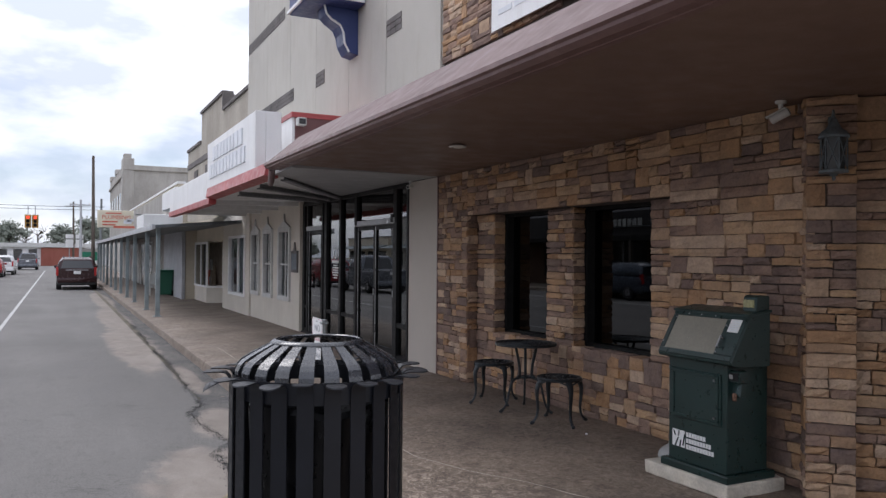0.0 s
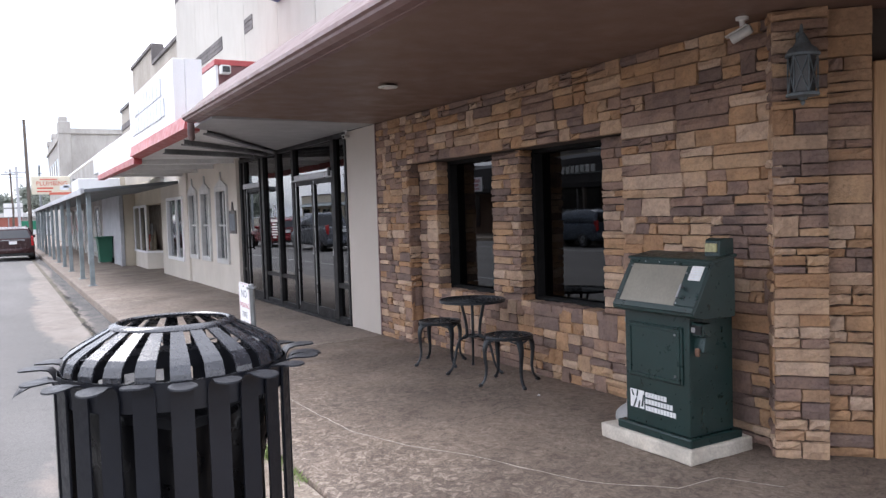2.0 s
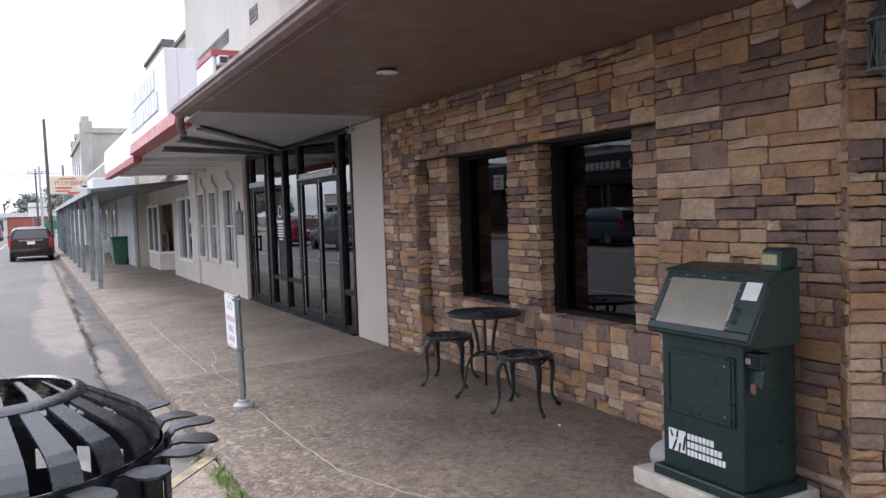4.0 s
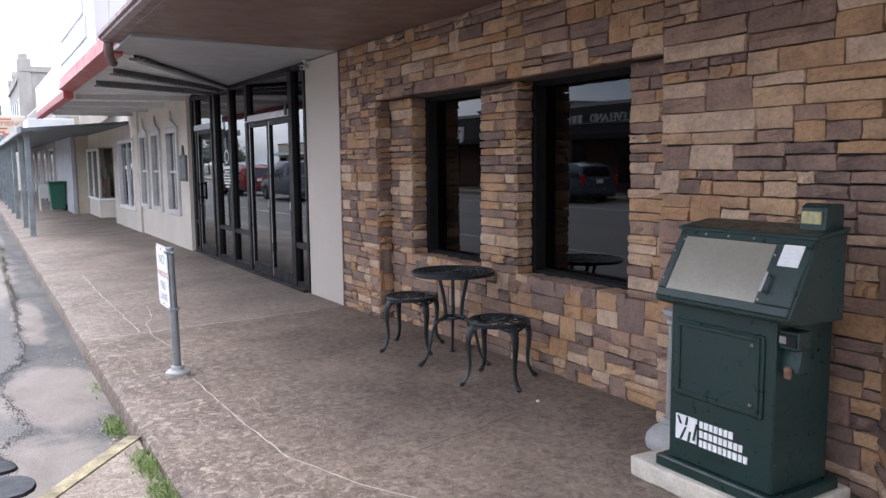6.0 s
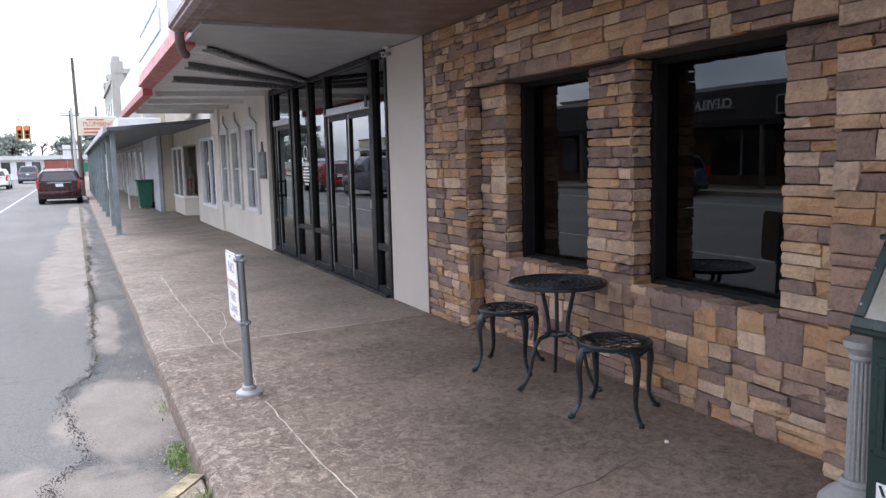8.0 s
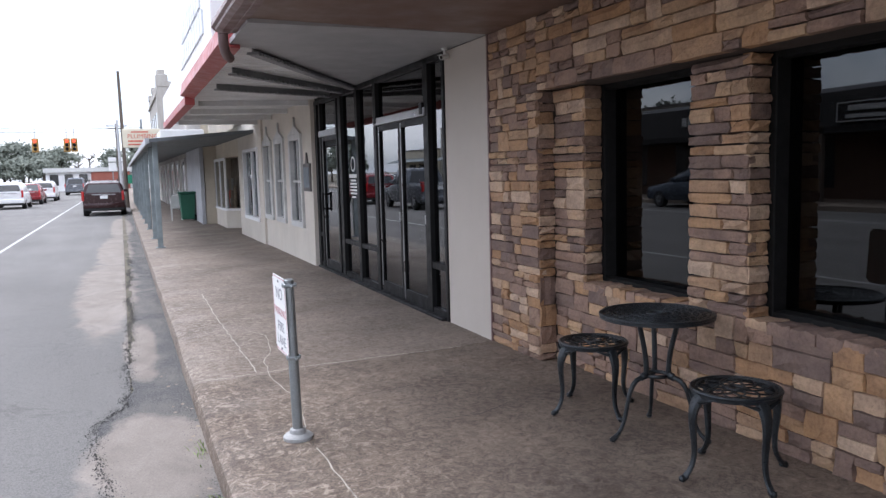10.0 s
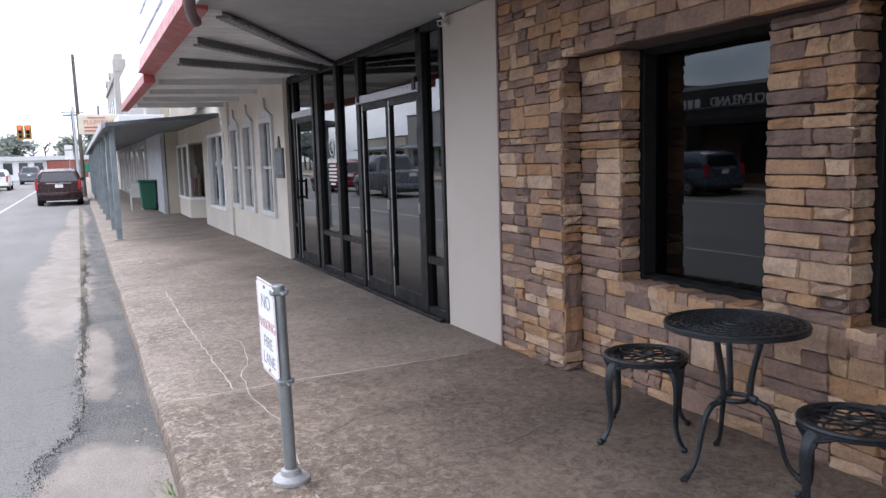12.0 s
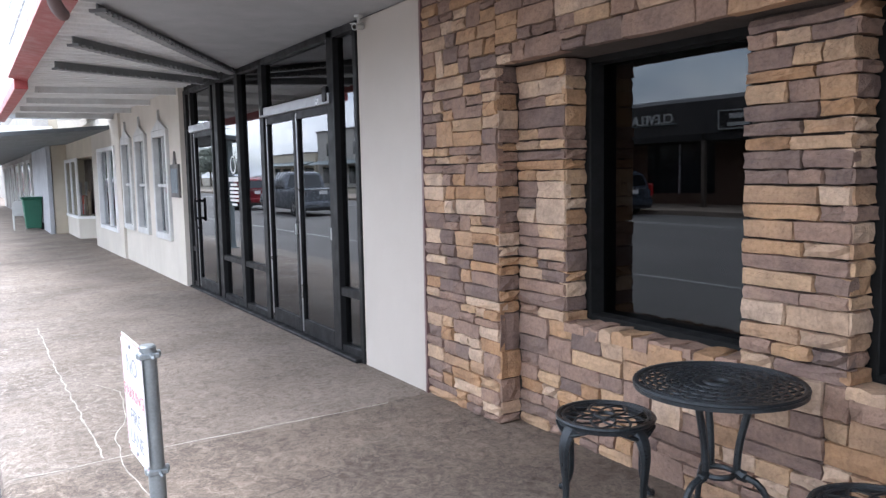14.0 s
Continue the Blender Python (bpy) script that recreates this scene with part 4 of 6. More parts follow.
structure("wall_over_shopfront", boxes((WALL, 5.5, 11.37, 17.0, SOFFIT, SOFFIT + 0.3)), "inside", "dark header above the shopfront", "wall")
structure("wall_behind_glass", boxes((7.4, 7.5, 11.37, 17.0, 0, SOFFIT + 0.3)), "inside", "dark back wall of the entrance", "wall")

# ---------------------------------------------------------------- cream wall with tall windows
CX = 5.17
STEP = 21.3
WY = [(17.56, 18.36), (19.10, 19.82), (20.40, 21.12)]
W4 = (21.85, 23.85)
cream = structure("wall_cream", boxes((CX, 5.6, 16.8, STEP, -0.2, 0.62), (CX, 5.6, 16.8, STEP, 2.2, 2.75), (CX, 5.6, 16.8, 17.48, 0.62, 2.2), (CX, 5.6, 18.44, 19.02, 0.62, 2.2), (CX, 5.6, 19.90, 20.32, 0.62, 2.2), (CX, 5.6, 21.20, STEP, 0.62, 2.2),
    (CX - 0.05, 5.6, STEP, 24.9, -0.2, 0.50), (CX - 0.05, 5.6, STEP, 24.9, 2.1, 2.75), (CX - 0.05, 5.6, STEP, 21.8, 0.50, 2.1), (CX - 0.05, 5.6, 23.9, 24.9, 0.5, 2.1)), "stucco", "cream stucco shop wall", "wall")
for i, (a, b) in enumerate(WY):
    w = thing("window_%d" % (3 + i), (CX, (a + b) / 2, 0.65), "tall narrow window with blue-grey trim and a pointed top ornament", "window", kind="structure")
    t = 0.09
    part("frame", boxes((CX - 0.05, CX + 0.05, a - t, a, 0.58, 2.2), (CX - 0.05, CX + 0.05, b, b + t, 0.58, 2.2), (CX - 0.05, CX + 0.05, a, b, 0.58, 0.68), (CX - 0.05, CX + 0.05, a, b, 2.1, 2.2), bevel=0.008), "trim", w)
    part("ornament", prism([(a - t, 2.2), (b + t, 2.2), ((a + b) / 2 + 0.04, 2.34), ((a + b) / 2, 2.5), ((a + b) / 2 - 0.04, 2.34)], "x", CX - 0.045, CX - 0.01), "trim", w)
    part("glazing_bar", boxes((CX + 0.0, CX + 0.03, a, b, 1.36, 1.40), (CX + 0.0, CX + 0.03, (a + b) / 2 - 0.015, (a + b) / 2 + 0.015, 0.68, 2.1)), "trim", w)
    g = part("pane", boxes((CX + 0.035, CX + 0.04, a, b, 0.66, 2.12)), "glass_clear", w)
    g.visible_shadow = False
    part("curtain", boxes((CX + 0.25, CX + 0.27, a - 0.1, b + 0.1, 0.6, 2.2)), "blind", w, "pale curtain behind the glass")
w = thing("window_6", (CX, 22.85, 0.5), "white-framed display window with goods inside", "window", kind="structure")
part("frame", boxes((CX - 0.09, CX + 0.03, W4[0] - 0.06, W4[0], 0.46, 2.12), (CX - 0.09, CX + 0.03, W4[1], W4[1] + 0.06, 0.46, 2.12), (CX - 0.09, CX + 0.03, *W4, 0.46, 0.54), (CX - 0.09, CX + 0.03, *W4, 2.05, 2.12), (CX - 0.05, CX + 0.02, 22.8, 22.85, 0.54, 2.05), bevel=0.006), "white", w)
g = part("pane", boxes((CX - 0.01, CX - 0.005, *W4, 0.5, 2.08)), "glass_clear", w)
g.visible_shadow = False
part("shelf", boxes(*[(CX + 0.15, CX + 0.5, *W4, z, z + 0.03) for z in (0.55, 0.95, 1.35, 1.7)]), "white", w)
for i in range(14):
    r = random.Random(i)
    y, z = r.uniform(21.95, 23.6), r.choice((0.58, 0.98, 1.38))
    part("display_item", boxes((CX + 0.2, CX + 0.4, y, y + r.uniform(0.08, 0.22), z, z + r.uniform(0.1, 0.3)), bevel=0.02), r.choice(("goods", "blind", "trim", "carred2")), w)
plq = thing("wall_plaque", (CX, 17.12, 1.2), "grey metal wall plaque with a pointed top", "plaque")
part("plate", prism([(16.88, 1.22), (17.36, 1.22), (17.36, 1.68), (17.19, 1.68), (17.12, 1.86), (17.05, 1.68), (16.88, 1.68)], "x", CX - 0.03, CX), "brickband", plq)
part("inset", boxes((CX - 0.036, CX - 0.03, 16.94, 17.30, 1.28, 1.62)), "lantern", plq)

# showcase bay and entry beyond it
structure("wall_entry", boxes((5.6, 5.8, 24.9, 27.0, -0.2, 2.75), (4.74, 5.8, 29.84, 31.2, -0.2, 2.75), (CX - 0.05, 5.8, 24.85, 29.9, 2.02, 2.75)), "ochre", "ochre stucco wall of the next shop", "wall")
bay = thing("display_bay", (5.1, 28.5, 0), "shop display bay with white frames and a low stucco base", "shop window", kind="structure")
part("bay_base", prism([(5.05, 27.35), (5.05, 29.8), (5.6, 29.8), (5.6, 26.95)], "z", -0.1, 0.50, 0.01), "stucco", bay)
part("sill", prism([(5.02, 27.32), (5.02, 29.8), (5.6, 29.8), (5.6, 26.90)], "z", 0.50, 0.56), "white", bay)
part("window_frame", boxes((5.04, 5.10, 27.33, 27.41, 0.56, 2.02), (5.04, 5.10, 28.5, 28.56, 0.56, 2.02), (5.04, 5.10, 29.7, 29.8, 0.56, 2.02), (5.04, 5.10, 27.41, 29.7, 1.94, 2.02), (5.5, 5.6, 26.93, 27.0, 0.56, 2.02), bevel=0.006), "white", bay)
g = part("pane", boxes((5.06, 5.066, 27.4, 29.7, 0.56, 1.95)), "glass_clear", bay)
g.visible_shadow = False
part("backdrop_board", boxes((5.55, 5.58, 27.2, 29.75, 0.56, 2.02)), "goods", bay)
for i in range(12):
    r = random.Random(40 + i)
    y, x = r.uniform(27.5, 29.4), r.uniform(5.15, 5.4)
    part("display_item", boxes((x, x + r.uniform(0.06, 0.15), y, y + r.uniform(0.08, 0.25), 0.56, 0.56 + r.uniform(0.1, 0.9)), bevel=0.02), r.choice(("goods", "blind", "trim", "orange")), bay)
corr_bm = bmesh.new()
rows = []
for i in range(120):
    y = 29.9 + i * 0.045
    rows.append((corr_bm.verts.new((4.63 + (0.018 if i % 2 else 0), y, -0.1)), corr_bm.verts.new((4.63 + (0.018 if i % 2 else 0), y, 2.6))))
for a, b in zip(rows, rows[1:]):
    corr_bm.faces.new((a[0], b[0], b[1], a[1]))
structure("wall_corrugated", corr_bm, "corr", "pale grey corrugated metal wall", "wall")
structure("wall_corrugated_end", boxes((4.60, 4.72, 29.80, 29.9, -0.1, 2.6), bevel=0.005), "corr", "pale grey metal end panel", "wall")
structure("wall_row_far", boxes((4.7, 5.2, 35.3, 60.0, -0.2, 4.2)), "greyblock", "plain shop wall under the far canopy", "wall")
for i in range(6):
    y = 36.5 + i * 3.6
    dk = thing("shop_opening", (4.69, y, 0), "dark shop doorway under the canopy", "doorway", "far shop doorways", "structure")
    part("leaf", boxes((4.66, 4.70, y, y + 1.6, 0, 2.1)), "carglass", dk)
    part("surround", boxes((4.63, 4.70, y - 0.1, y, 0, 2.2), (4.63, 4.70, y + 1.6, y + 1.7, 0, 2.2), (4.63, 4.70, y, y + 1.6, 2.1, 2.2)), "trim", dk)

# ---------------------------------------------------------------- metal canopy with the sign band
DECK = 2.70
deck_bm = bmesh.new()
rows, y, i = [], 11.55, 0
while y < 22.3:
    z = DECK + (0.035 if (i // 2) % 2 else 0.0)
    rows.append((deck_bm.verts.new((3.32, y, z)), deck_bm.verts.new((5.24, y, z))))
    y += 0.075 if i % 2 == 0 else 0.025
    i += 1
for a, b in zip(rows, rows[1:]):
    deck_bm.faces.new((a[0], b[0], b[1], a[1]))
structure("ceiling_deck", deck_bm, "deck", "ribbed pale metal canopy deck", "ceiling")
structure("canopy_deck_top", boxes((3.32, 5.24, 11.6, 22.3, DECK + 0.05, DECK + 0.12)), "deck", "top of the metal canopy", "roof")
for k, ((ax, ay), (bx, by)) in enumerate((((3.47, 11.66), (5.22, 14.5)), ((3.49, 13.2), (5.2, 15.0)), ((3.5, 14.8), (5.18, 15.55)), ((3.5, 17.3), (5.22, 16.9)), ((3.5, 18.9), (5.2, 18.6)), ((3.5, 20.4), (5.2, 20.2)), ((3.5, 21.8), (5.2, 21.7)))):
    bmat = "beam" if k < 3 else "deck"
    ln = math.hypot(bx - ax, by - ay)
    bm = boxes((0, ln, -0.034, 0.034, -0.012, 0.0), (0, ln, -0.006, 0.006, 0.0, 0.075), bevel=0.002)
    for j in range(int(ln / 0.09)):
        box(bm, j * 0.09, j * 0.09 + 0.045, -0.056, 0.056, -0.010, 0.012)
    moved(bm, pose(ax, ay, 2.625, 0, 0, math.degrees(math.atan2(by - ay, bx - ax))))
    bt = tagged(part("canopy_beam", bm, bmat), "notched steel canopy beam under the deck", "beam", "beams under the metal canopy")
sign = thing("sign_band", (3.2, 17, 2.6), "white metal sign band with red trim along the canopy", "sign")
part("sign_panel", boxes((3.17, 3.33, 12.15, 16.1, 2.82, 3.66), bevel=0.01), "white", sign, "large white sign panel with faded letters")
part("low_band", boxes((3.22, 3.33, 16.12, 22.0, 2.56, 3.19), bevel=0.01), "white", sign)
part("side_return", boxes((3.33, 3.55, 12.15, 12.25, 2.82, 3.66), bevel=0.006), "white", sign)
part("red_skirt", prism([(3.14, 2.66), (3.17, 2.83), (3.33, 2.83), (3.33, 2.63)], "y", 11.45, 16.1), "red", sign, "sloping red skirt under the sign")
part("lower_edge", boxes((3.20, 3.34, 16.105, 22.0, 2.54, 2.66), bevel=0.006), "red", sign, "red lower edge strip")
for row, (z, n0, n1) in enumerate(((3.40, 13.0, 15.4), (3.10, 12.8, 15.6))):
    y, r = n0, random.Random(row)
    while y < n1:
        lw = r.uniform(0.16, 0.26)
        part("letter_block", boxes((3.150, 3.172, y, y + lw, z - 0.12, z + 0.13), bevel=0.004), "letter", sign)
        y += lw + 0.07
upbox = thing("roof_box", (4.5, 13.8, 3.0), "white and maroon sign box with a red top edge", "sign box")
part("white_face", boxes((3.88, 3.92, 12.78, 15.2, 2.95, 3.72)), "white", upbox)
part("end_face", boxes((3.92, 5.24, 12.76, 12.80, 2.95, 3.72)), "maroon", upbox)
part("top_edge", boxes((3.86, 5.24, 12.74, 15.2, 3.72, 3.80), bevel=0.006), "red", upbox)
fl = thing("flood_light", (3.98, 12.72, 3.6), "small white flood light on the sign box", "light")
part("housing", boxes((3.92, 4.06, 12.60, 12.74, 3.58, 3.70), bevel=0.01), "whiteplastic", fl)
part("lens", boxes((3.94, 4.04, 12.59, 12.60, 3.60, 3.68)), "carglass", fl)

# ---------------------------------------------------------------- upper facade
fac = structure("wall_facade", boxes((WALL + 0.01, 6.2, 10.335, 22.2, SOFFIT + 0.1, 9.6)), "facade", "tall pale panelled facade above the canopies", "wall")
py = [10.345, 12.28, 14.02, 15.98, 17.9, 20.0, 22.19]
for a, b in zip(py, py[1:]):
    part("panel", boxes((WALL - 0.02, WALL + 0.01, a + 0.008, b - 0.008, 3.0, 9.55), bevel=0.006), "facade", fac)
for a, b, z0, z1 in ((11.67, 12.25, 5.0, 5.28), (15.42, 15.95, 4.93, 5.2), (17.6, 20.7, 4.98, 5.24), (18.4, 22.1, 6.98, 7.26)):
    v = tagged(part("brick_inset", boxes(*[(WALL - 0.032, WALL - 0.018, a + i * 0.215, min(b, a + i * 0.215 + 0.205), z0 + j * 0.09, z0 + j * 0.09 + 0.08) for i in range(int((b - a) / 0.215) + 1) for j in range(3) if a + i * 0.215 < b - 0.02]), "brickband", fac), "grey brick inset strip")
ring_bm = bmesh.new()
sweep(ring_bm, [(WALL - 0.04, 19.9 + 0.5 * math.cos(a * math.pi / 12), 8.75 + 0.5 * math.sin(a * math.pi / 12)) for a in range(25)], 0.05, 6)
part("ring_ornament", ring_bm, "brickband", fac, "round ornament ring")
corb = thing("blue_bracket", (5.2, 14.0, 5.0), "navy blue scrolled bracket with a white-edged shelf", "bracket")
cp = [(5.23, 5.02), (5.06, 5.06), (4.98, 5.2), (4.96, 5.38), (4.90, 5.5), (4.74, 5.58), (4.66, 5.66), (4.62, 5.80), (5.23, 5.80)]
part("scroll", prism(cp, "y", 13.55, 13.95, 0.01), "blue", corb)
part("scroll_edge", sweep(bmesh.new(), [(x, 13.54, z) for x, z in cp[1:8]], 0.018, 6), "white", corb, "white edge line")
part("shelf", boxes((4.25, 5.23, 13.2, 14.4, 5.80, 6.6), bevel=0.02), "blue", corb)
part("shelf_edge", boxes((4.22, 4.25, 13.17, 14.43, 5.82, 5.87), (4.25, 5.2, 13.17, 13.2, 5.82, 5.87), (4.25, 5.2, 14.4, 14.43, 5.82, 5.87)), "white", corb, "white edge strip")
banner = thing("banner_sign", (5.2, 7.8, 4.3), "white banner with a pale line of text above the canopy", "banner")
part("sheet", boxes((5.16, 5.175, 6.0, 8.86, 4.20, 5.3)), "white", banner)
r = random.Random(2)
y = 8.7
while y > 7.2:
    lw = r.uniform(0.12, 0.3)
    part("text_bar", boxes((5.154, 5.16, y - lw, y, 4.36, 4.42)), "letter", banner)
    y -= lw + 0.06

# ---------------------------------------------------------------- far canopy on posts
roof_bm = prism([(2.86, 2.26), (2.86, 2.34), (5.2, 2.54), (5.2, 2.46)], "y", 22.25, 60.0)
structure("canopy_walkway", roof_bm, "walkroof", "low grey metal walkway canopy on posts", "roof")
structure("canopy_walkway_edge", boxes((2.82, 2.86, 22.22, 60.0, 2.22, 2.36), (2.86, 2.9, 22.20, 22.25, 2.24, 2.36), bevel=0.004), "corr", "pale metal edge of the walkway canopy", "trim")
for i, y in enumerate((22.6, 25.4, 29.4, 32.6, 35.9, 39.2, 42.6, 46.0, 49.5, 53.0, 56.5)):
    p = thing("canopy_post", (3.02, y, -0.06), "square grey-blue painted post holding the walkway canopy", "post", "walkway canopy posts")
    part("shaft", boxes((2.965, 3.075, y - 0.055, y + 0.055, -0.08, 2.32), bevel=0.008), "post", p)
    part("foot_plate", boxes((2.92, 3.12, y - 0.1, y + 0.1, -0.07, -0.035), bevel=0.004), "post", p)
structure("awning_white", boxes((3.6, 5.2, 24.0, 27.0, 2.95, 3.5), (3.7, 5.2, 34.0, 37.0, 2.6, 3.2), bevel=0.02), "white", "white sign box over the walkway canopy", "sign box")

# ---------------------------------------------------------------- blocks behind
par = structure("building_tan", boxes((5.3, 14, 22.25, 26.0, 2.6, 6.15), (5.3, 14, 26.0, 30.2, 2.6, 6.7), (5.3, 14, 30.2, 33.4, 2.6, 5.65)), "tanblock", "tan building with a stepped parapet", "building")
part("parapet_cap", boxes((5.24, 5.6, 22.25, 26.0, 6.15, 6.25), (5.24, 5.6, 26.0, 30.2, 6.7, 6.8), (5.24, 5.6, 30.2, 33.4, 5.65, 5.75), (5.24, 5.6, 25.9, 26.0, 6.25, 6.7)), "brickband", par)
part("parapet_band", boxes((5.27, 5.3, 22.3, 33.4, 4.95, 5.15)), "brickband", par)
for i in range(4):
    part("vent_opening", boxes((5.27, 5.3, 23.4 + i * 2.5, 24.2 + i * 2.5, 4.3, 4.75)), "brickband", par)
gb = structure("building_grey", boxes((5.4, 22, 69.5, 88.0, -0.2, 8.9)), "greyblock", "tall weathered grey cement building", "building")
part("corner_tower", boxes((5.3, 6.2, 69.4, 70.9, 0, 9.5), (5.4, 6.0, 69.6, 70.7, 9.5, 9.9), (5.3, 5.9, 78, 79.4, 8.9, 9.4), (5.3, 5.9, 85.5, 87, 8.9, 9.4), bevel=0.05), "greyblock", gb)
part("cornice", boxes((5.25, 5.45, 69.45, 88.0, 8.0, 8.2), (5.35, 22, 69.35, 69.5, 8.55, 8.95)), "greyblock", gb)
for i in range(5):
    part("window", boxes((5.36, 5.41, 72.0 + i * 3.3, 73.5 + i * 3.3, 4.9, 6.8)), "carglass", gb)
lb = structure("building_low_row", boxes((5.2, 16, 35.4, 60, -0.2, 4.6)), "ochre", "low shop row with a plain parapet", "building")
part("parapet_cap", boxes((5.15, 5.5, 35.4, 60, 4.6, 4.7)), "white", lb)
bk = structure("building_end", boxes((-7.5, -1.0, 128, 140, -0.2, 2.5), (-1.0, 14, 129, 140, -0.2, 2.4)), "carwhite", "long white building across the far junction", "building")
part("red_front", boxes((-1.6, 3.6, 127.6, 128.4, -0.2, 2.45)), "redblock", bk)
part("roof", boxes((-7.8, 14.4, 127.4, 140.5, 2.5, 3.1)), "trim", bk)
for i in range(3):
    part("window", boxes((-7 + i * 1.9, -5.9 + i * 1.9, 127.9, 128.02, 0.6, 2.2)), "carglass", bk)

# ---------------------------------------------------------------- far side of the street
structure("pavement_far", boxes((-17.4, -13.2, -60, 130, -0.5, -0.05)), "walk_out", "concrete pavement across the street", "pavement")
jb = structure("building_dark", boxes((-32, -17.4, 6, 50, -0.2, 3.0)), "brownblock", "low brown shop with a dark shingled overhang", "building")
part("overhang", prism([(-15.9, 4.05), (-15.3, 2.75), (-15.3, 2.5), (-17.6, 2.5), (-17.6, 4.05)], "y", 5.5, 50.5), "darkroof", jb)
part("roof", prism([(-15.95, 4.05), (-17.6, 4.35), (-20.0, 4.65), (-23.0, 4.75), (-26.0, 4.6), (-29.0, 4.2), (-32.0, 3.0), (-17.6, 3.0), (-17.6, 4.04)], "y", 5.5, 50.5), "vault", jb, "low curved grey roof")
for i in range(7):
    y = 9 + i * 6
    wf = part("shop_window", boxes((-17.42, -17.36, y, y + 3.6, 0.4, 2.5)), "carglass", jb)
    part("mullion", boxes((-17.36, -17.32, y + 1.75, y + 1.85, 0.4, 2.5)), "alu", wf)
    part("awning_post", boxes((-15.45, -15.3, y - 1.2, y - 1.05, -0.05, 2.8)), "pole", jb)
nameb = thing("shop_name", (-15.3, 31, 3.2), "raised white town name and letter blocks on a dark overhang", "sign")
letters("town_name", "CLEVELAND", 0.54, Matrix(((0, 0, 1, -15.30), (1, 0, 0, 27.4), (0, 1, 0, 3.24), (0, 0, 0, 1))), "blind", nameb, 0.03)
for i in range(7):
    part("letter_block", boxes((-15.33, -15.27, 30.95 + i * 0.40, 31.22 + i * 0.40, 3.24, 3.6), bevel=0.01), "blind", nameb)
part("letter_rail", boxes((-15.40, -15.34, 27.3, 33.8, 3.19, 3.22), (-15.72, -15.34, 27.5, 27.53, 3.19, 3.22), (-15.72, -15.34, 30.6, 30.63, 3.19, 3.22), (-15.72, -15.34, 33.6, 33.63, 3.19, 3.22)), "post", nameb)
wb = thing("shop_board", (-15.3, 41.9, 2.6), "white board with faded pink print on an overhang", "sign")
wbb = part("board", boxes((-15.34, -15.22, 41.4, 42.5, 2.62, 3.5), bevel=0.01), "print", wb)
part("text_bar", boxes((-15.22, -15.20, 41.55, 42.35, 3.18, 3.36), (-15.22, -15.20, 41.7, 42.2, 2.94, 3.08), (-15.22, -15.20, 41.6, 42.3, 2.74, 2.84)), "redink", wbb)
cs = thing("shop_board", (-15.3, 23.8, 3.0), "dark framed board with pale text bars on an overhang", "sign")
part("board", boxes((-15.75, -15.2, 22.5, 25.1, 2.86, 3.56), bevel=0.02), "darkroof", cs)
part("board_frame", boxes((-15.2, -15.18, 22.5, 25.1, 2.86, 2.9), (-15.2, -15.18, 22.5, 25.1, 3.52, 3.56), (-15.2, -15.18, 22.5, 22.54, 2.9, 3.52), (-15.2, -15.18, 25.06, 25.1, 2.9, 3.52)), "blind", cs)
part("text_bar", boxes((-15.2, -15.17, 23.0, 24.6, 3.24, 3.42)), "blind", cs)
part("text_bar", boxes((-15.2, -15.17, 22.9, 24.7, 2.98, 3.1)), "blind", cs)
for k, (y0, y1, h, mt, lab) in enumerate(((52, 66, 6.2, "tanblock", "tan two-storey shop across the street"), (67, 84, 4.6, "redblock", "low red brick shop across the street"), (86, 104, 7.0, "greyblock", "pale grey block across the street"), (-40, 4, 5.0, "tanblock", "plain tan shop across the street"), (105, 122, 4.4, "ochre", "ochre shop across the street"))):
    bx = -17.5 if y0 < 10 else -33.0
    ob = structure("building_opposite", boxes((bx - 12, bx, y0, y1, -0.2, h)), mt, lab, "building")
    part("parapet_cap", boxes((bx - 12, bx + 0.15, y0 - 0.05, y1 + 0.05, h, h + 0.15)), "brickband", ob)
    part("awning", prism([(bx, 3.3), (bx + 1.9, 2.8), (bx + 1.9, 2.7), (bx, 2.9)], "y", y0 + 0.5, y1 - 0.5), "white" if k % 2 else "post", ob)
    n = int((y1 - y0) / 4.2)
    for i in range(n):
        y = y0 + 0.8 + i * 4.2
        part("shop_window", boxes((bx - 0.02, bx + 0.05, y, y + 2.9, 0.3, 2.4)), "carglass", ob)
        if h > 6:
            part("window", boxes((bx - 0.02, bx + 0.05, y + 0.5, y + 1.6, 3.9, 5.4)), "carglass", ob)

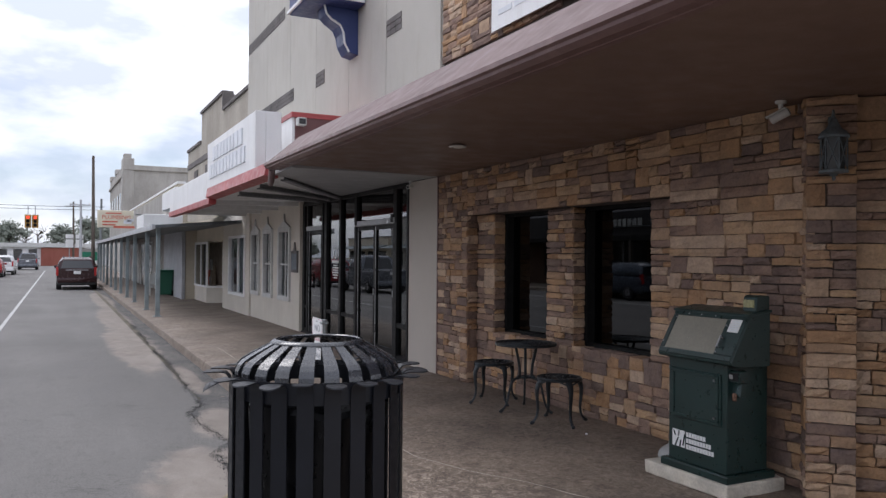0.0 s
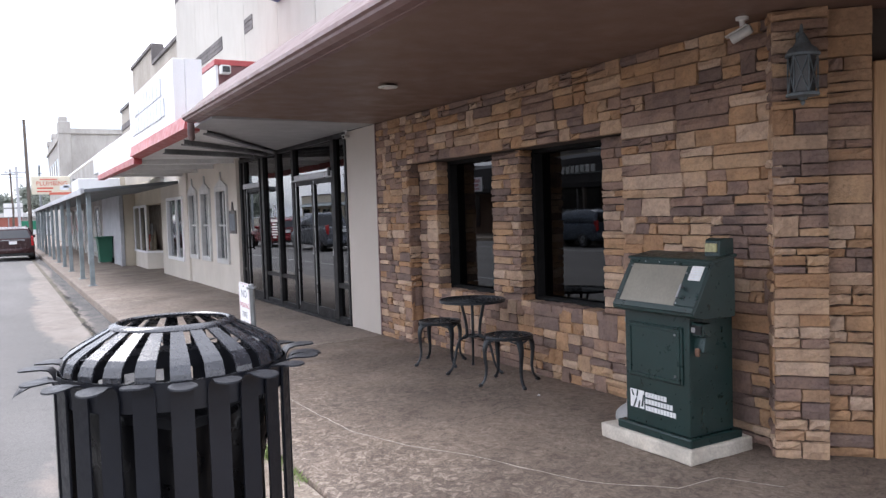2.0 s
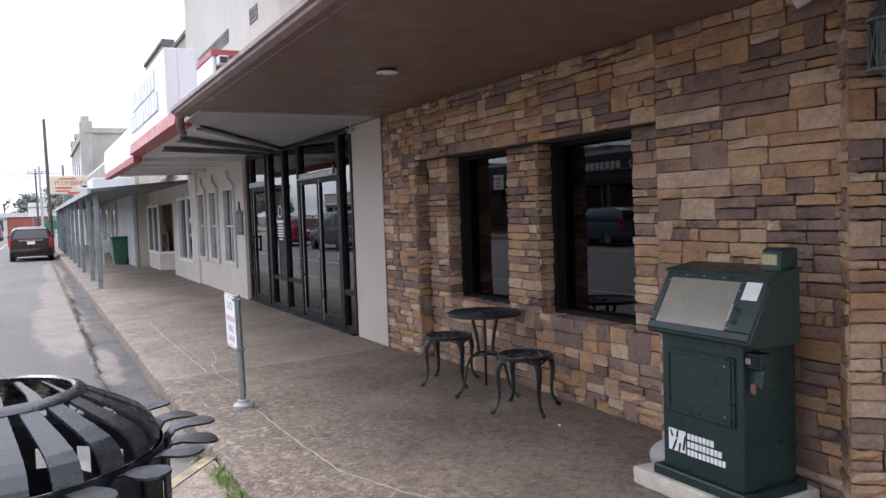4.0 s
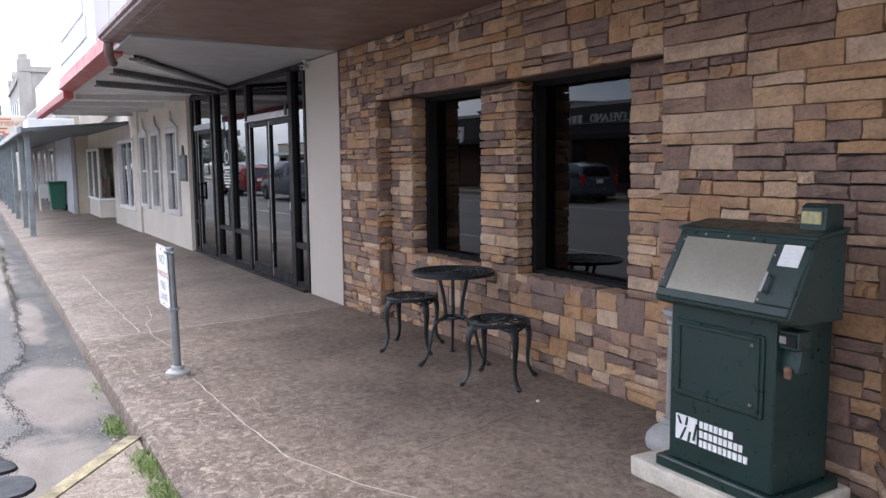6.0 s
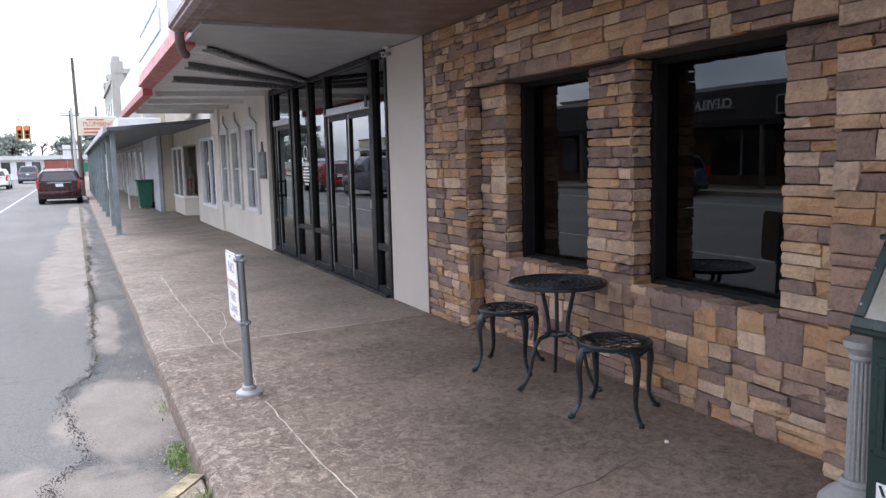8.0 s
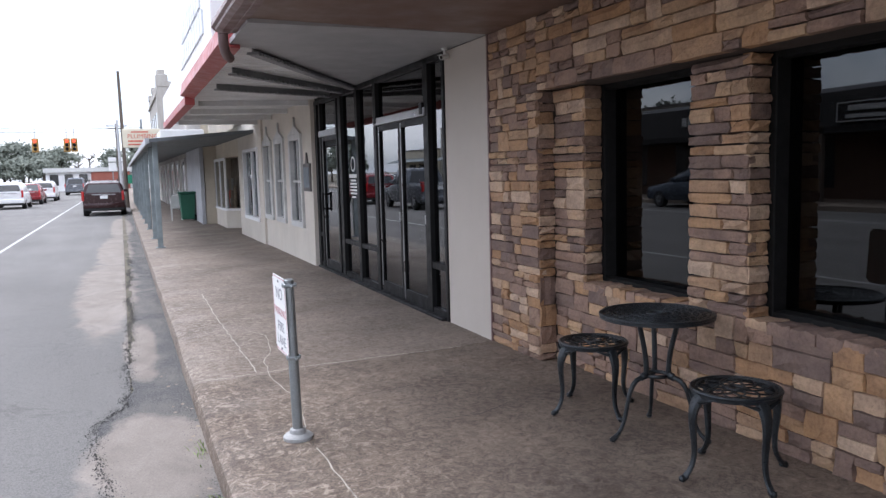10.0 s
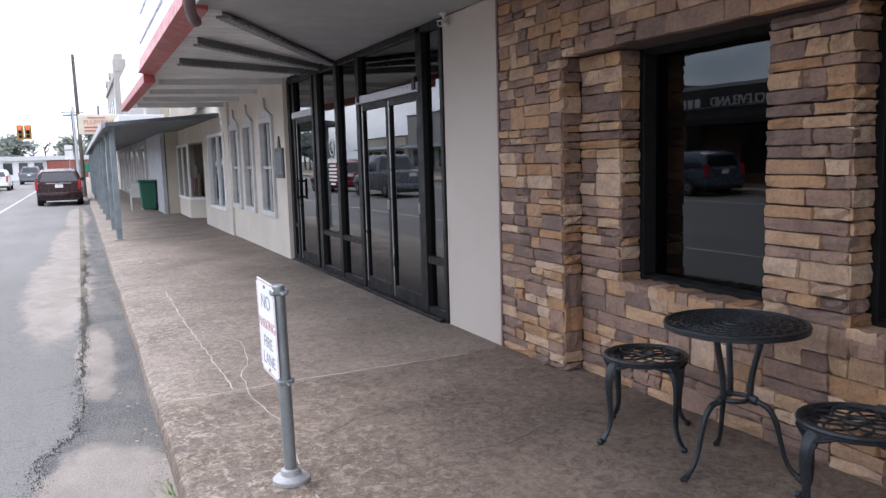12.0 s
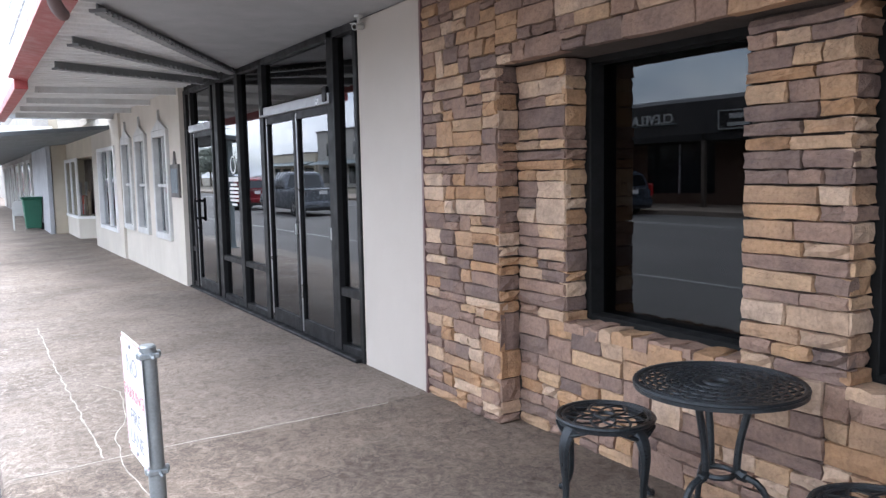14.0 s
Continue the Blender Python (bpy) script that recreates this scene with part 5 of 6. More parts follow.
# ---------------------------------------------------------------- litter bin on the apron
def litter_bin(cx, cy, z0):
    b = thing("litter_bin", (cx, cy, z0), "black slatted steel litter bin with flared rim and domed lid", "litter bin")
    n, r = 22, 0.321
    top = 1.05
    strip = 2 * math.pi / n * 0.31
    for i in range(n):
        a = 2 * math.pi * i / n
        bm = bmesh.new()
        prev = None
        prof = [(r - 0.006, z0 + 0.06, 1.0), (r, z0 + 0.4, 1.0), (r, top - 0.06, 1.0), (r, top + 0.03, 1.0), (r + 0.004, top + 0.056, 0.95), (r + 0.018, top + 0.072, 0.84), (r + 0.038, top + 0.076, 0.80),
                (r + 0.058, top + 0.077, 0.98), (r + 0.076, top + 0.077, 1.02), (r + 0.090, top + 0.076, 0.84), (r + 0.099, top + 0.075, 0.5), (r + 0.102, top + 0.075, 0.2)]
        droop = random.Random(i).uniform(-0.012, 0.008) - (0.05 if i == 11 else 0)
        for k, (rr, z, w) in enumerate(prof):
            row = []
            zz = z + (droop * max(0, k - 4) / 7)
            for th in (0.0, 0.006):
                for s in (-1, 1):
                    ang = a + s * strip * w
                    out = 1 if k < 5 else 0.3
                    row.append(bm.verts.new((cx + (rr + th * out) * math.cos(ang), cy + (rr + th * out) * math.sin(ang), zz - th * (1 - out))))
            if prev:
                p, q = prev, row
                for e, f in ((0, 1), (2, 3), (0, 2), (1, 3)):
                    bm.faces.new((p[e], p[f], q[f], q[e]))
            else:
                bm.faces.new((row[0], row[1], row[3], row[2]))
            prev = row
        bm.faces.new((prev[0], prev[1], prev[3], prev[2]))
        part("slat", bm, "bin", b, "", True)
    for z in (z0 + 0.08, z0 + 0.55, 1.045):
        h = 0.045 if z < 0.9 else 0.075
        part("hoop", lathe(bmesh.new(), cx, cy, [(r - 0.012, z), (r - 0.004, z), (r - 0.004, z + h), (r - 0.012, z + h), (r - 0.012, z)], 44, False), "bin", b, "", True)
    part("bottom", lathe(bmesh.new(), cx, cy, [(0.0, z0 + 0.05), (r - 0.02, z0 + 0.05), (r - 0.02, z0 + 0.07), (0.0, z0 + 0.07)], 32, False), "bin", b)
    for i in range(3):
        a = 2 * math.pi * i / 3 + 0.4
        part("foot", lathe(bmesh.new(), cx + 0.24 * math.cos(a), cy + 0.24 * math.sin(a), [(0.03, z0), (0.03, z0 + 0.06)], 12), "bin", b)
    lid = part("lid", lathe(bmesh.new(), cx, cy, [(0.155, 1.232), (0.176, 1.226), (0.179, 1.231), (0.175, 1.237), (0.158, 1.243), (0.152, 1.239), (0.155, 1.232)], 48, False), "binlid", b, "open domed lid of flat bars", True)
    part("lid_hoop", lathe(bmesh.new(), cx, cy, [(0.305, 1.100), (0.316, 1.100), (0.316, 1.120), (0.305, 1.120), (0.305, 1.100)], 48, False), "binlid", lid, "", True)
    m = 22
    for i in range(m):
        a = 2 * math.pi * i / m
        bm, prev = bmesh.new(), None
        for rr, z in ((0.165, 1.236), (0.205, 1.216), (0.25, 1.193), (0.282, 1.174), (0.298, 1.158), (0.307, 1.135), (0.311, 1.106)):
            hw = 0.0150 + 0.0115 * (rr - 0.165) / 0.146
            d, t = Vector((math.cos(a), math.sin(a), 0)), Vector((-math.sin(a), math.cos(a), 0))
            c = Vector((cx, cy, z)) + d * rr
            row = [bm.verts.new(c + t * hw), bm.verts.new(c - t * hw), bm.verts.new(c + t * hw - d * 0.003 - Vector((0, 0, 0.005))), bm.verts.new(c - t * hw - d * 0.003 - Vector((0, 0, 0.005)))]
            if prev:
                for e, f in ((0, 1), (2, 3), (0, 2), (1, 3)):
                    bm.faces.new((prev[e], prev[f], row[f], row[e]))
            prev = row
        part("lid_bar", bm, "binlid", lid)
    bag = bmesh.new()
    lathe(bag, cx, cy, [(0.19, z0 + 0.08), (0.238, z0 + 0.2), (0.228, z0 + 0.5), (0.24, 0.8), (0.262, 1.0), (0.252, 1.02), (0.22, 0.9), (0.0, 0.86)], 30, False)
    for v in bag.verts:
        v.co += Vector((noise.noise(v.co * 9), noise.noise(v.co * 9 + Vector((5, 0, 0))), noise.noise(v.co * 7 + Vector((0, 7, 0))))) * 0.03
    part("liner", bag, "bag", b, "crumpled black bin liner", True)
    return b


litter_bin(1.56, 3.92, -0.085).scale = (1.0, 1.0, 1.013)


# ---------------------------------------------------------------- cast-iron table and stools
def lattice(cx, cy, z, r, rings, ribs, twist, bar):
    """A pierced cast top: rim, inner rings and ribs that cross in two turns."""
    bm = bmesh.new()
    for rr, t in rings:
        sweep(bm, [(cx + rr * math.cos(k * math.pi / 24), cy + rr * math.sin(k * math.pi / 24), z) for k in range(49)], t, 6, 0.8)
    for way in (-1, 1):
        for i in range(ribs):
            a0 = 2 * math.pi * i / ribs
            pts = []
            for k in range(9):
                f = k / 8
                a = a0 + way * twist * f
                rr = 0.03 + (r - 0.03) * f
                pts.append((cx + rr * math.cos(a), cy + rr * math.sin(a), z - 0.001))
            sweep(bm, pts, bar, 5, 0.7)
    return bm


def stool(cx, cy, turn):
    s = thing("garden_stool", (cx, cy, 0), "black cast-iron garden stool with a pierced round seat", "stool", "stools at the round table")
    r, h = 0.205, 0.44
    seat = part("seat", lathe(bmesh.new(), cx, cy, [(r + 0.008, h - 0.002), (r + 0.006, h - 0.03), (r - 0.004, h - 0.03), (r - 0.002, h - 0.002), (r + 0.008, h - 0.002)], 40, False), "iron", s, "", True)
    tagged(part("lattice", lattice(cx, cy, h - 0.008, r, ((r, 0.012), (r - 0.022, 0.006), (0.04, 0.012)), 9, 1.25, 0.0068), "iron", seat, "", True), kind="stuff")
    for i in range(4):
        a = radians(turn + 90 * i)
        d = Vector((math.cos(a), math.sin(a), 0))
        t = Vector((-math.sin(a), math.cos(a), 0))
        o = Vector((cx, cy, 0))
        bm = bmesh.new()
        pts = bend(o + d * 0.178 + Vector((0, 0, h - 0.02)), o + d * 0.315 + Vector((0, 0, 0.33)), o + d * 0.150 + Vector((0, 0, 0.13)), o + d * 0.275 + Vector((0, 0, 0.022)), 14)
        sweep(bm, pts, [0.034, 0.034, 0.032, 0.029, 0.026, 0.0235, 0.0215, 0.020, 0.0185, 0.0175, 0.0165, 0.0155, 0.015, 0.0155, 0.017], 8, 0.72)
        sweep(bm, [o + d * 0.262 + Vector((0, 0, 0.022)), o + d * 0.292 + Vector((0, 0, 0.013)), o + d * 0.303 + Vector((0, 0, 0.012))], [0.014, 0.0185, 0.010], 8)
        for sg in (-1, 1):
            sweep(bm, bend(o + d * 0.205 + Vector((0, 0, h - 0.055)), o + d * 0.205 + t * (0.035 * sg) + Vector((0, 0, h - 0.05)), o + d * 0.2 + t * (0.075 * sg) + Vector((0, 0, h - 0.035)), o + d * 0.185 + t * (0.105 * sg) + Vector((0, 0, h - 0.022)), 5), [0.028, 0.024, 0.018, 0.013, 0.010, 0.007], 7, 0.5)
        part("leg", bm, "iron", s, "", True)
    return s


def bistro_table(cx, cy):
    t = thing("bistro_table", (cx, cy, 0), "round black cast-iron bistro table with a pierced top", "table")
    r, h = 0.305, 0.70
    top = part("tabletop", lathe(bmesh.new(), cx, cy, [(r + 0.010, h - 0.002), (r + 0.010, h - 0.026), (r + 0.002, h - 0.026), (r + 0.002, h - 0.002), (r + 0.010, h - 0.002)], 56, False), "iron", t, "", True)
    tagged(part("lattice", lattice(cx, cy, h - 0.008, r, ((r, 0.013), (r - 0.03, 0.007), (0.235, 0.006), (0.19, 0.006), (0.14, 0.007), (0.09, 0.008), (0.045, 0.016)), 24, 1.5, 0.0066), "iron", top, "", True), kind="stuff")
    for ang in (180, 60, 300):
        a = radians(ang)
        d, o = Vector((math.cos(a), math.sin(a), 0)), Vector((cx, cy, 0))
        bm = bmesh.new()
        pts = bend(o + d * 0.125 + Vector((0, 0, h - 0.02)), o + d * 0.10 + Vector((0, 0, 0.55)), o + d * 0.065 + Vector((0, 0, 0.48)), o + d * 0.07 + Vector((0, 0, 0.34)), 8)
        sweep(bm, pts, [0.0145] * 9, 8)
        pts = bend(o + d * 0.07 + Vector((0, 0, 0.34)), o + d * 0.24 + Vector((0, 0, 0.36)), o + d * 0.16 + Vector((0, 0, 0.08)), o + d * 0.285 + Vector((0, 0, 0.022)), 12)
        sweep(bm, pts, [0.013, 0.0135, 0.014, 0.014, 0.013, 0.013, 0.012, 0.012, 0.0115, 0.011, 0.011, 0.012, 0.014], 8)
        sweep(bm, [o + d * 0.27 + Vector((0, 0, 0.024)), o + d * 0.295 + Vector((0, 0, 0.014)), o + d * 0.31 + Vector((0, 0, 0.013))], [0.013, 0.018, 0.010], 8)
        sweep(bm, [o + d * 0.065 + Vector((0, 0, 0.36)), o + d * 0.09 + Vector((0, 0, 0.345)), o + d * 0.105 + Vector((0, 0, 0.325))], [0.016, 0.022, 0.008], 7)
        part("leg", bm, "iron", t, "", True)
    ring = bmesh.new()
    sweep(ring, [(cx + 0.062 * math.cos(k * math.pi / 12), cy + 0.062 * math.sin(k * math.pi / 12), 0.345) for k in range(25)], 0.011, 6)
    part("collar", ring, "iron", t, "", True)
    return t


bistro_table(5.0, 7.82)
stool(4.945, 8.37, 180)
stool(4.975, 7.185, 172)

# ---------------------------------------------------------------- newspaper box
nb = thing("newspaper_box", (4.9, 5.1, 0.0), "dark green steel newspaper vending box with a yellowed window", "newspaper box")
slab_bm = boxes((4.60, 5.15, 4.765, 5.55, -0.012, 0.082), bevel=0.012, segs=2)
bmesh.ops.subdivide_edges(slab_bm, edges=[e for e in slab_bm.edges if e.calc_length() > 0.3], cuts=7, use_grid_fill=True)
for v in slab_bm.verts:
    v.co += Vector((noise.noise(v.co * 8), noise.noise(v.co * 8 + Vector((3, 1, 0))), 0.5 * noise.noise(v.co * 9 + Vector((0, 4, 0))))) * 0.012
part("plinth_slab", slab_bm, "slab", nb, "chipped white-painted concrete slab")
part("plinth", boxes((4.63, 5.085, 4.785, 5.42, 0.08, 0.135), bevel=0.008), "green", nb)
body = part("body", boxes((4.665, 5.045, 4.822, 5.37, 0.135, 0.90), bevel=0.006), "green", nb)
part("front_panel", boxes((4.653, 4.666, 4.87, 5.335, 0.445, 0.80), bevel=0.005), "green", body)
part("panel_lip", boxes((4.645, 4.656, 4.885, 5.32, 0.455, 0.475), (4.645, 4.656, 4.885, 5.32, 0.77, 0.79), (4.645, 4.656, 4.885, 4.905, 0.475, 0.77), (4.645, 4.656, 5.30, 5.32, 0.475, 0.77), bevel=0.003), "green", body)
for zz in (0.49, 0.745):
    part("panel_screw", boxes((4.643, 4.654, 4.915, 4.93, zz, zz + 0.015), bevel=0.003), "alu", body)
hood = part("hood", prism([(4.605, 0.875), (4.59, 0.895), (4.765, 1.195), (4.79, 1.215), (4.955, 1.222), (4.955, 0.86), (4.67, 0.86), (4.67, 0.875)], "y", 4.722, 5.405, 0.006), "green", nb, "sloping-fronted hood")
part("hood_lid", prism([(4.745, 1.195), (4.745, 1.212), (4.965, 1.24), (4.965, 1.222)], "y", 4.714, 5.415, 0.004), "green", hood)
slope = Matrix.Translation((4.5975, 0, 0.905)) @ Matrix.Rotation(math.atan2(0.175, 0.30), 4, "Y")


def on_slope(*rows, bevel=0.0):
    return moved(boxes(*rows, bevel=bevel), slope)


part("door_frame", on_slope((-0.014, 0.004, 4.728, 5.398, -0.005, 0.035), (-0.014, 0.004, 4.728, 5.398, 0.30, 0.335), (-0.014, 0.004, 5.358, 5.398, 0.035, 0.30), (-0.014, 0.004, 4.728, 4.89, 0.035, 0.30), bevel=0.004), "green", hood)
part("display_window", on_slope((-0.007, 0.0, 4.885, 5.36, 0.03, 0.305)), "acrylic", hood, "yellowed acrylic display window")
for yy, zz in ((5.355, 0.28), (5.25, 0.315), (5.13, 0.315), (5.0, 0.315), (4.875, 0.25), (4.875, 0.05), (5.385, 0.08), (5.385, 0.22)):
    part("rivet", on_slope((-0.018, -0.012, yy - 0.005, yy + 0.005, zz - 0.005, zz + 0.005), bevel=0.002), "alu", hood)
part("price_label", on_slope((-0.0165, -0.013, 4.757, 4.849, 0.205, 0.300)), "paper", hood, "white paper price label")
part("label_text", on_slope(*[(-0.018, -0.016, 4.764, 4.842, 0.215 + k * 0.016, 0.219 + k * 0.016) for k in range(5)]), "letter", hood)
part("handle", on_slope((-0.045, -0.036, 4.853, 4.867, 0.075, 0.165), (-0.04, -0.012, 4.856, 4.864, 0.08, 0.09), (-0.04, -0.012, 4.856, 4.864, 0.15, 0.16), bevel=0.003), "alu", hood, "worn metal pull handle")
tower = part("coin_tower", prism([(4.86, 1.22), (4.87, 1.322), (4.90, 1.335), (4.995, 1.33), (4.995, 0.98), (4.93, 0.98), (4.93, 1.22)], "y", 4.762, 4.875, 0.006), "green", nb)
part("coin_label", boxes((4.852, 4.866, 4.776, 4.861, 1.25, 1.303), bevel=0.002), "yellowink", tower, "worn yellow coin label")
mech = part("coin_mech", boxes((4.685, 4.76, 4.735, 4.832, 0.755, 0.835), bevel=0.006), "green", nb)
part("coin_plate", boxes((4.679, 4.686, 4.745, 4.825, 0.77, 0.82), bevel=0.002), "black", mech)
part("coin_slot", boxes((4.675, 4.680, 4.787, 4.818, 0.78, 0.81), bevel=0.002), "alu", mech)
part("coin_return", prism([(4.70, 0.66), (4.72, 0.755), (4.76, 0.755), (4.76, 0.66)], "y", 4.745, 4.832, 0.004), "green", mech)
part("padlock", boxes((4.682, 4.702, 4.768, 4.80, 0.635, 0.685), bevel=0.006), "rust", mech, "rusty padlock")
logo = part("logo_plate", boxes((4.660, 4.666, 5.205, 5.325, 0.235, 0.352)), "print", body, "white square emblem")
for k, (ya, yb, za, zb) in enumerate(((5.30, 5.27, 0.238, 0.30), (5.255, 5.245, 0.238, 0.285), (5.225, 5.208, 0.25, 0.33), (5.30, 5.315, 0.31, 0.345), (5.27, 5.262, 0.31, 0.35))):
    part("emblem_stroke", prism([(ya, za), (ya - 0.012, za), (yb - 0.010, zb), (yb, zb)], "x", 4.657, 4.6605), "green", logo)
trng = random.Random(8)
for row, count in enumerate((7, 9, 10)):
    y = 5.19
    for k in range(count):
        lw = trng.uniform(0.017, 0.021)
        za = 0.318 - row * 0.043
        part("text_block", boxes((4.660, 4.6655, y - lw, y, za, za + 0.031)), "print", body)
        y -= lw + 0.0075
col = thing("fluted_column", (5.05, 5.675, 0), "short grey-white fluted plastic column on a round foot", "column")
part("foot", lathe(bmesh.new(), 5.05, 5.675, [(0.150, 0.0), (0.155, 0.02), (0.150, 0.055), (0.120, 0.090), (0.085, 0.112), (0.072, 0.125), (0.076, 0.140), (0.062, 0.155)], 32), "polebase", col, "", True)
flute = bmesh.new()
rings = []
for z, r in ((0.150, 0.051), (0.30, 0.050), (0.50, 0.048), (0.665, 0.045)):
    rings.append([flute.verts.new((5.05 + (r - (0.0065 if k % 3 == 0 else 0.0)) * math.cos(2 * math.pi * k / 48), 5.675 + (r - (0.0065 if k % 3 == 0 else 0.0)) * math.sin(2 * math.pi * k / 48), z)) for k in range(48)])
for a, b in zip(rings, rings[1:]):
    for k in range(48):
        flute.faces.new((a[k], a[(k + 1) % 48], b[(k + 1) % 48], b[k]))
part("shaft", flute, "polebase", col)
part("capital", lathe(bmesh.new(), 5.05, 5.675, [(0.046, 0.655), (0.056, 0.668), (0.052, 0.682), (0.066, 0.705), (0.076, 0.715), (0.076, 0.742), (0.0, 0.744)], 28, True), "polebase", col, "", True)

# ---------------------------------------------------------------- no-parking sign on a short post
sg = thing("parking_sign_post", (3.166, 8.815, walk_z(3.166)), "short galvanised post with a white no-parking sign", "sign post")
pz = walk_z(3.166)
lean = Matrix.Translation((3.166, 8.815, pz)) @ Matrix.Rotation(radians(-1.4), 4, "Y") @ Matrix.Rotation(radians(2.0), 4, "X")
part("post", moved(lathe(bmesh.new(), 0, 0, [(0.03, 0.02), (0.03, 0.96), (0.024, 0.965)], 18), lean), "galv", sg, "", True)
part("base_flange", moved(lathe(bmesh.new(), 0, 0, [(0.088, 0.0), (0.088, 0.018), (0.075, 0.03), (0.05, 0.036), (0.046, 0.06), (0.036, 0.066)], 26), Matrix.Translation((3.166, 8.815, pz))), "polebase", sg, "", True)
face = lean @ pose(-0.036, 0.12, 0.735, 0, 0, 3)
plate_bm = boxes((-0.0015, 0.0015, -0.152, 0.152, -0.235, 0.235))
bmesh.ops.bevel(plate_bm, geom=[e for e in plate_bm.edges if abs(e.verts[0].co.x - e.verts[1].co.x) > 0.002], offset=0.025, segments=4, affect="EDGES")
plate = part("sign_plate", moved(plate_bm, face), "print", sg, "white sign plate with red and black lettering")
rim = bmesh.new()
for a, b, c, d in ((-0.142, 0.142, 0.223, 0.227), (-0.142, 0.142, -0.227, -0.223), (-0.144, -0.140, -0.2, 0.2), (0.140, 0.144, -0.2, 0.2)):
    box(rim, -0.0025, -0.001, a, b, c, d)
part("border", moved(rim, face), "redink", plate)
write = face @ pose(-0.002, 0, 0, 90, 0, -90)
for word, zz, size, mt in (("NO", 0.095, 0.10, "ink"), ("PARKING", -0.005, 0.068, "redink"), ("FIRE", -0.10, 0.082, "ink"), ("LANE", -0.185, 0.082, "ink")):
    letters("word", word, size, write @ pose(0, zz, 0), mt, plate, 0.0008, "CENTER")
for zz in (0.50, 0.93):
    part("clamp", moved(boxes((-0.04, 0.045, -0.012, 0.012, zz - 0.012, zz + 0.012), (0.0, 0.012, -0.075, 0.0, zz - 0.006, zz + 0.006), (-0.036, 0.036, -0.036, 0.036, zz - 0.01, zz + 0.01), bevel=0.004), lean), "galv", sg)
part("bolt", moved(boxes((-0.008, 0, -0.008, 0.008, 0.195, 0.211), (-0.008, 0, -0.008, 0.008, -0.215, -0.2), bevel=0.003), face), "ink", plate)

# ---------------------------------------------------------------- fixtures on the stone shop
lan = thing("wall_lantern", (5.05, 4.41, 2.1), "verdigris iron wall lantern with crossed bars", "wall lantern")
LX, LY = 5.145, 4.395
six = 6
part("glass_body", lathe(bmesh.new(), LX, LY, [(0.064, 2.155), (0.070, 2.37)], six), "lanternglass", lan)
part("cap", lathe(bmesh.new(), LX, LY, [(0.092, 2.365), (0.094, 2.378), (0.074, 2.408), (0.05, 2.425), (0.038, 2.445), (0.024, 2.475), (0.010, 2.50)], 18), "lantern", lan, "", True)
part("bottom_ring", lathe(bmesh.new(), LX, LY, [(0.02, 2.12), (0.03, 2.135), (0.088, 2.14), (0.09, 2.155), (0.08, 2.16)], 18), "lantern", lan, "", True)
for i in range(six):
    a0, a1 = 2 * math.pi * i / six, 2 * math.pi * (i + 1) / six
    p = [(LX + 0.079 * math.cos(a), LY + 0.079 * math.sin(a)) for a in (a0, a1)]
    for q0, q1, br in ((p[0], p[0], 0.005), (p[0], p[1], 0.004), (p[1], p[0], 0.004)):
        part("cage_bar", sweep(bmesh.new(), [(*q0, 2.155), (*q1, 2.372)], br, 5), "lantern", lan)
part("finial", lathe(bmesh.new(), LX, LY, [(0.006, 2.09), (0.014, 2.105), (0.008, 2.12)], 10), "lantern", lan, "", True)
part("bracket", sweep(bmesh.new(), bend((LX, LY, 2.50), (LX, LY, 2.58), (LX + 0.05, LY + 0.049, 2.57), (LX + 0.066, LY + 0.064, 2.44), 8), 0.006, 7), "lantern", lan, "", True)
part("wall_plate", moved(boxes((-0.022, 0.022, -0.02, 0.006, 2.42, 2.52), bevel=0.006), pose(LX + 0.066, LY + 0.064, 0, 0, 0, -45.8)), "lantern", lan)


def bullet_camera(x, y, yaw, pitch, k=1.0):
    c = thing("security_camera", (x, y, SOFFIT), "small white bullet security camera under the canopy", "security camera", "security cameras")
    part("mount", lathe(bmesh.new(), x, y, [(0.045 * k, SOFFIT + 0.008), (0.045 * k, SOFFIT - 0.015 * k), (0.02 * k, SOFFIT - 0.022 * k), (0.016 * k, SOFFIT - 0.075 * k), (0.02 * k, SOFFIT - 0.09 * k)], 16), "whiteplastic", c, "", True)
    m = pose(x, y, SOFFIT - 0.11 * k, 90 + pitch, 0, yaw) @ Matrix.Diagonal((k, k, k, 1))
    bm = lathe(bmesh.new(), 0, 0, [(0.028, -0.07), (0.034, -0.06), (0.036, 0.08), (0.030, 0.085), (0.028, 0.07)], 16)
    part("housing", moved(bm, m), "whiteplastic", c, "", True)
    part("lens", moved(lathe(bmesh.new(), 0, 0, [(0.026, 0.068), (0.026, 0.078)], 16), m), "carglass", c)
    part("sun_shield", moved(boxes((-0.037, 0.037, 0.03, 0.040, -0.06, 0.11), bevel=0.004), m), "whiteplastic", c)


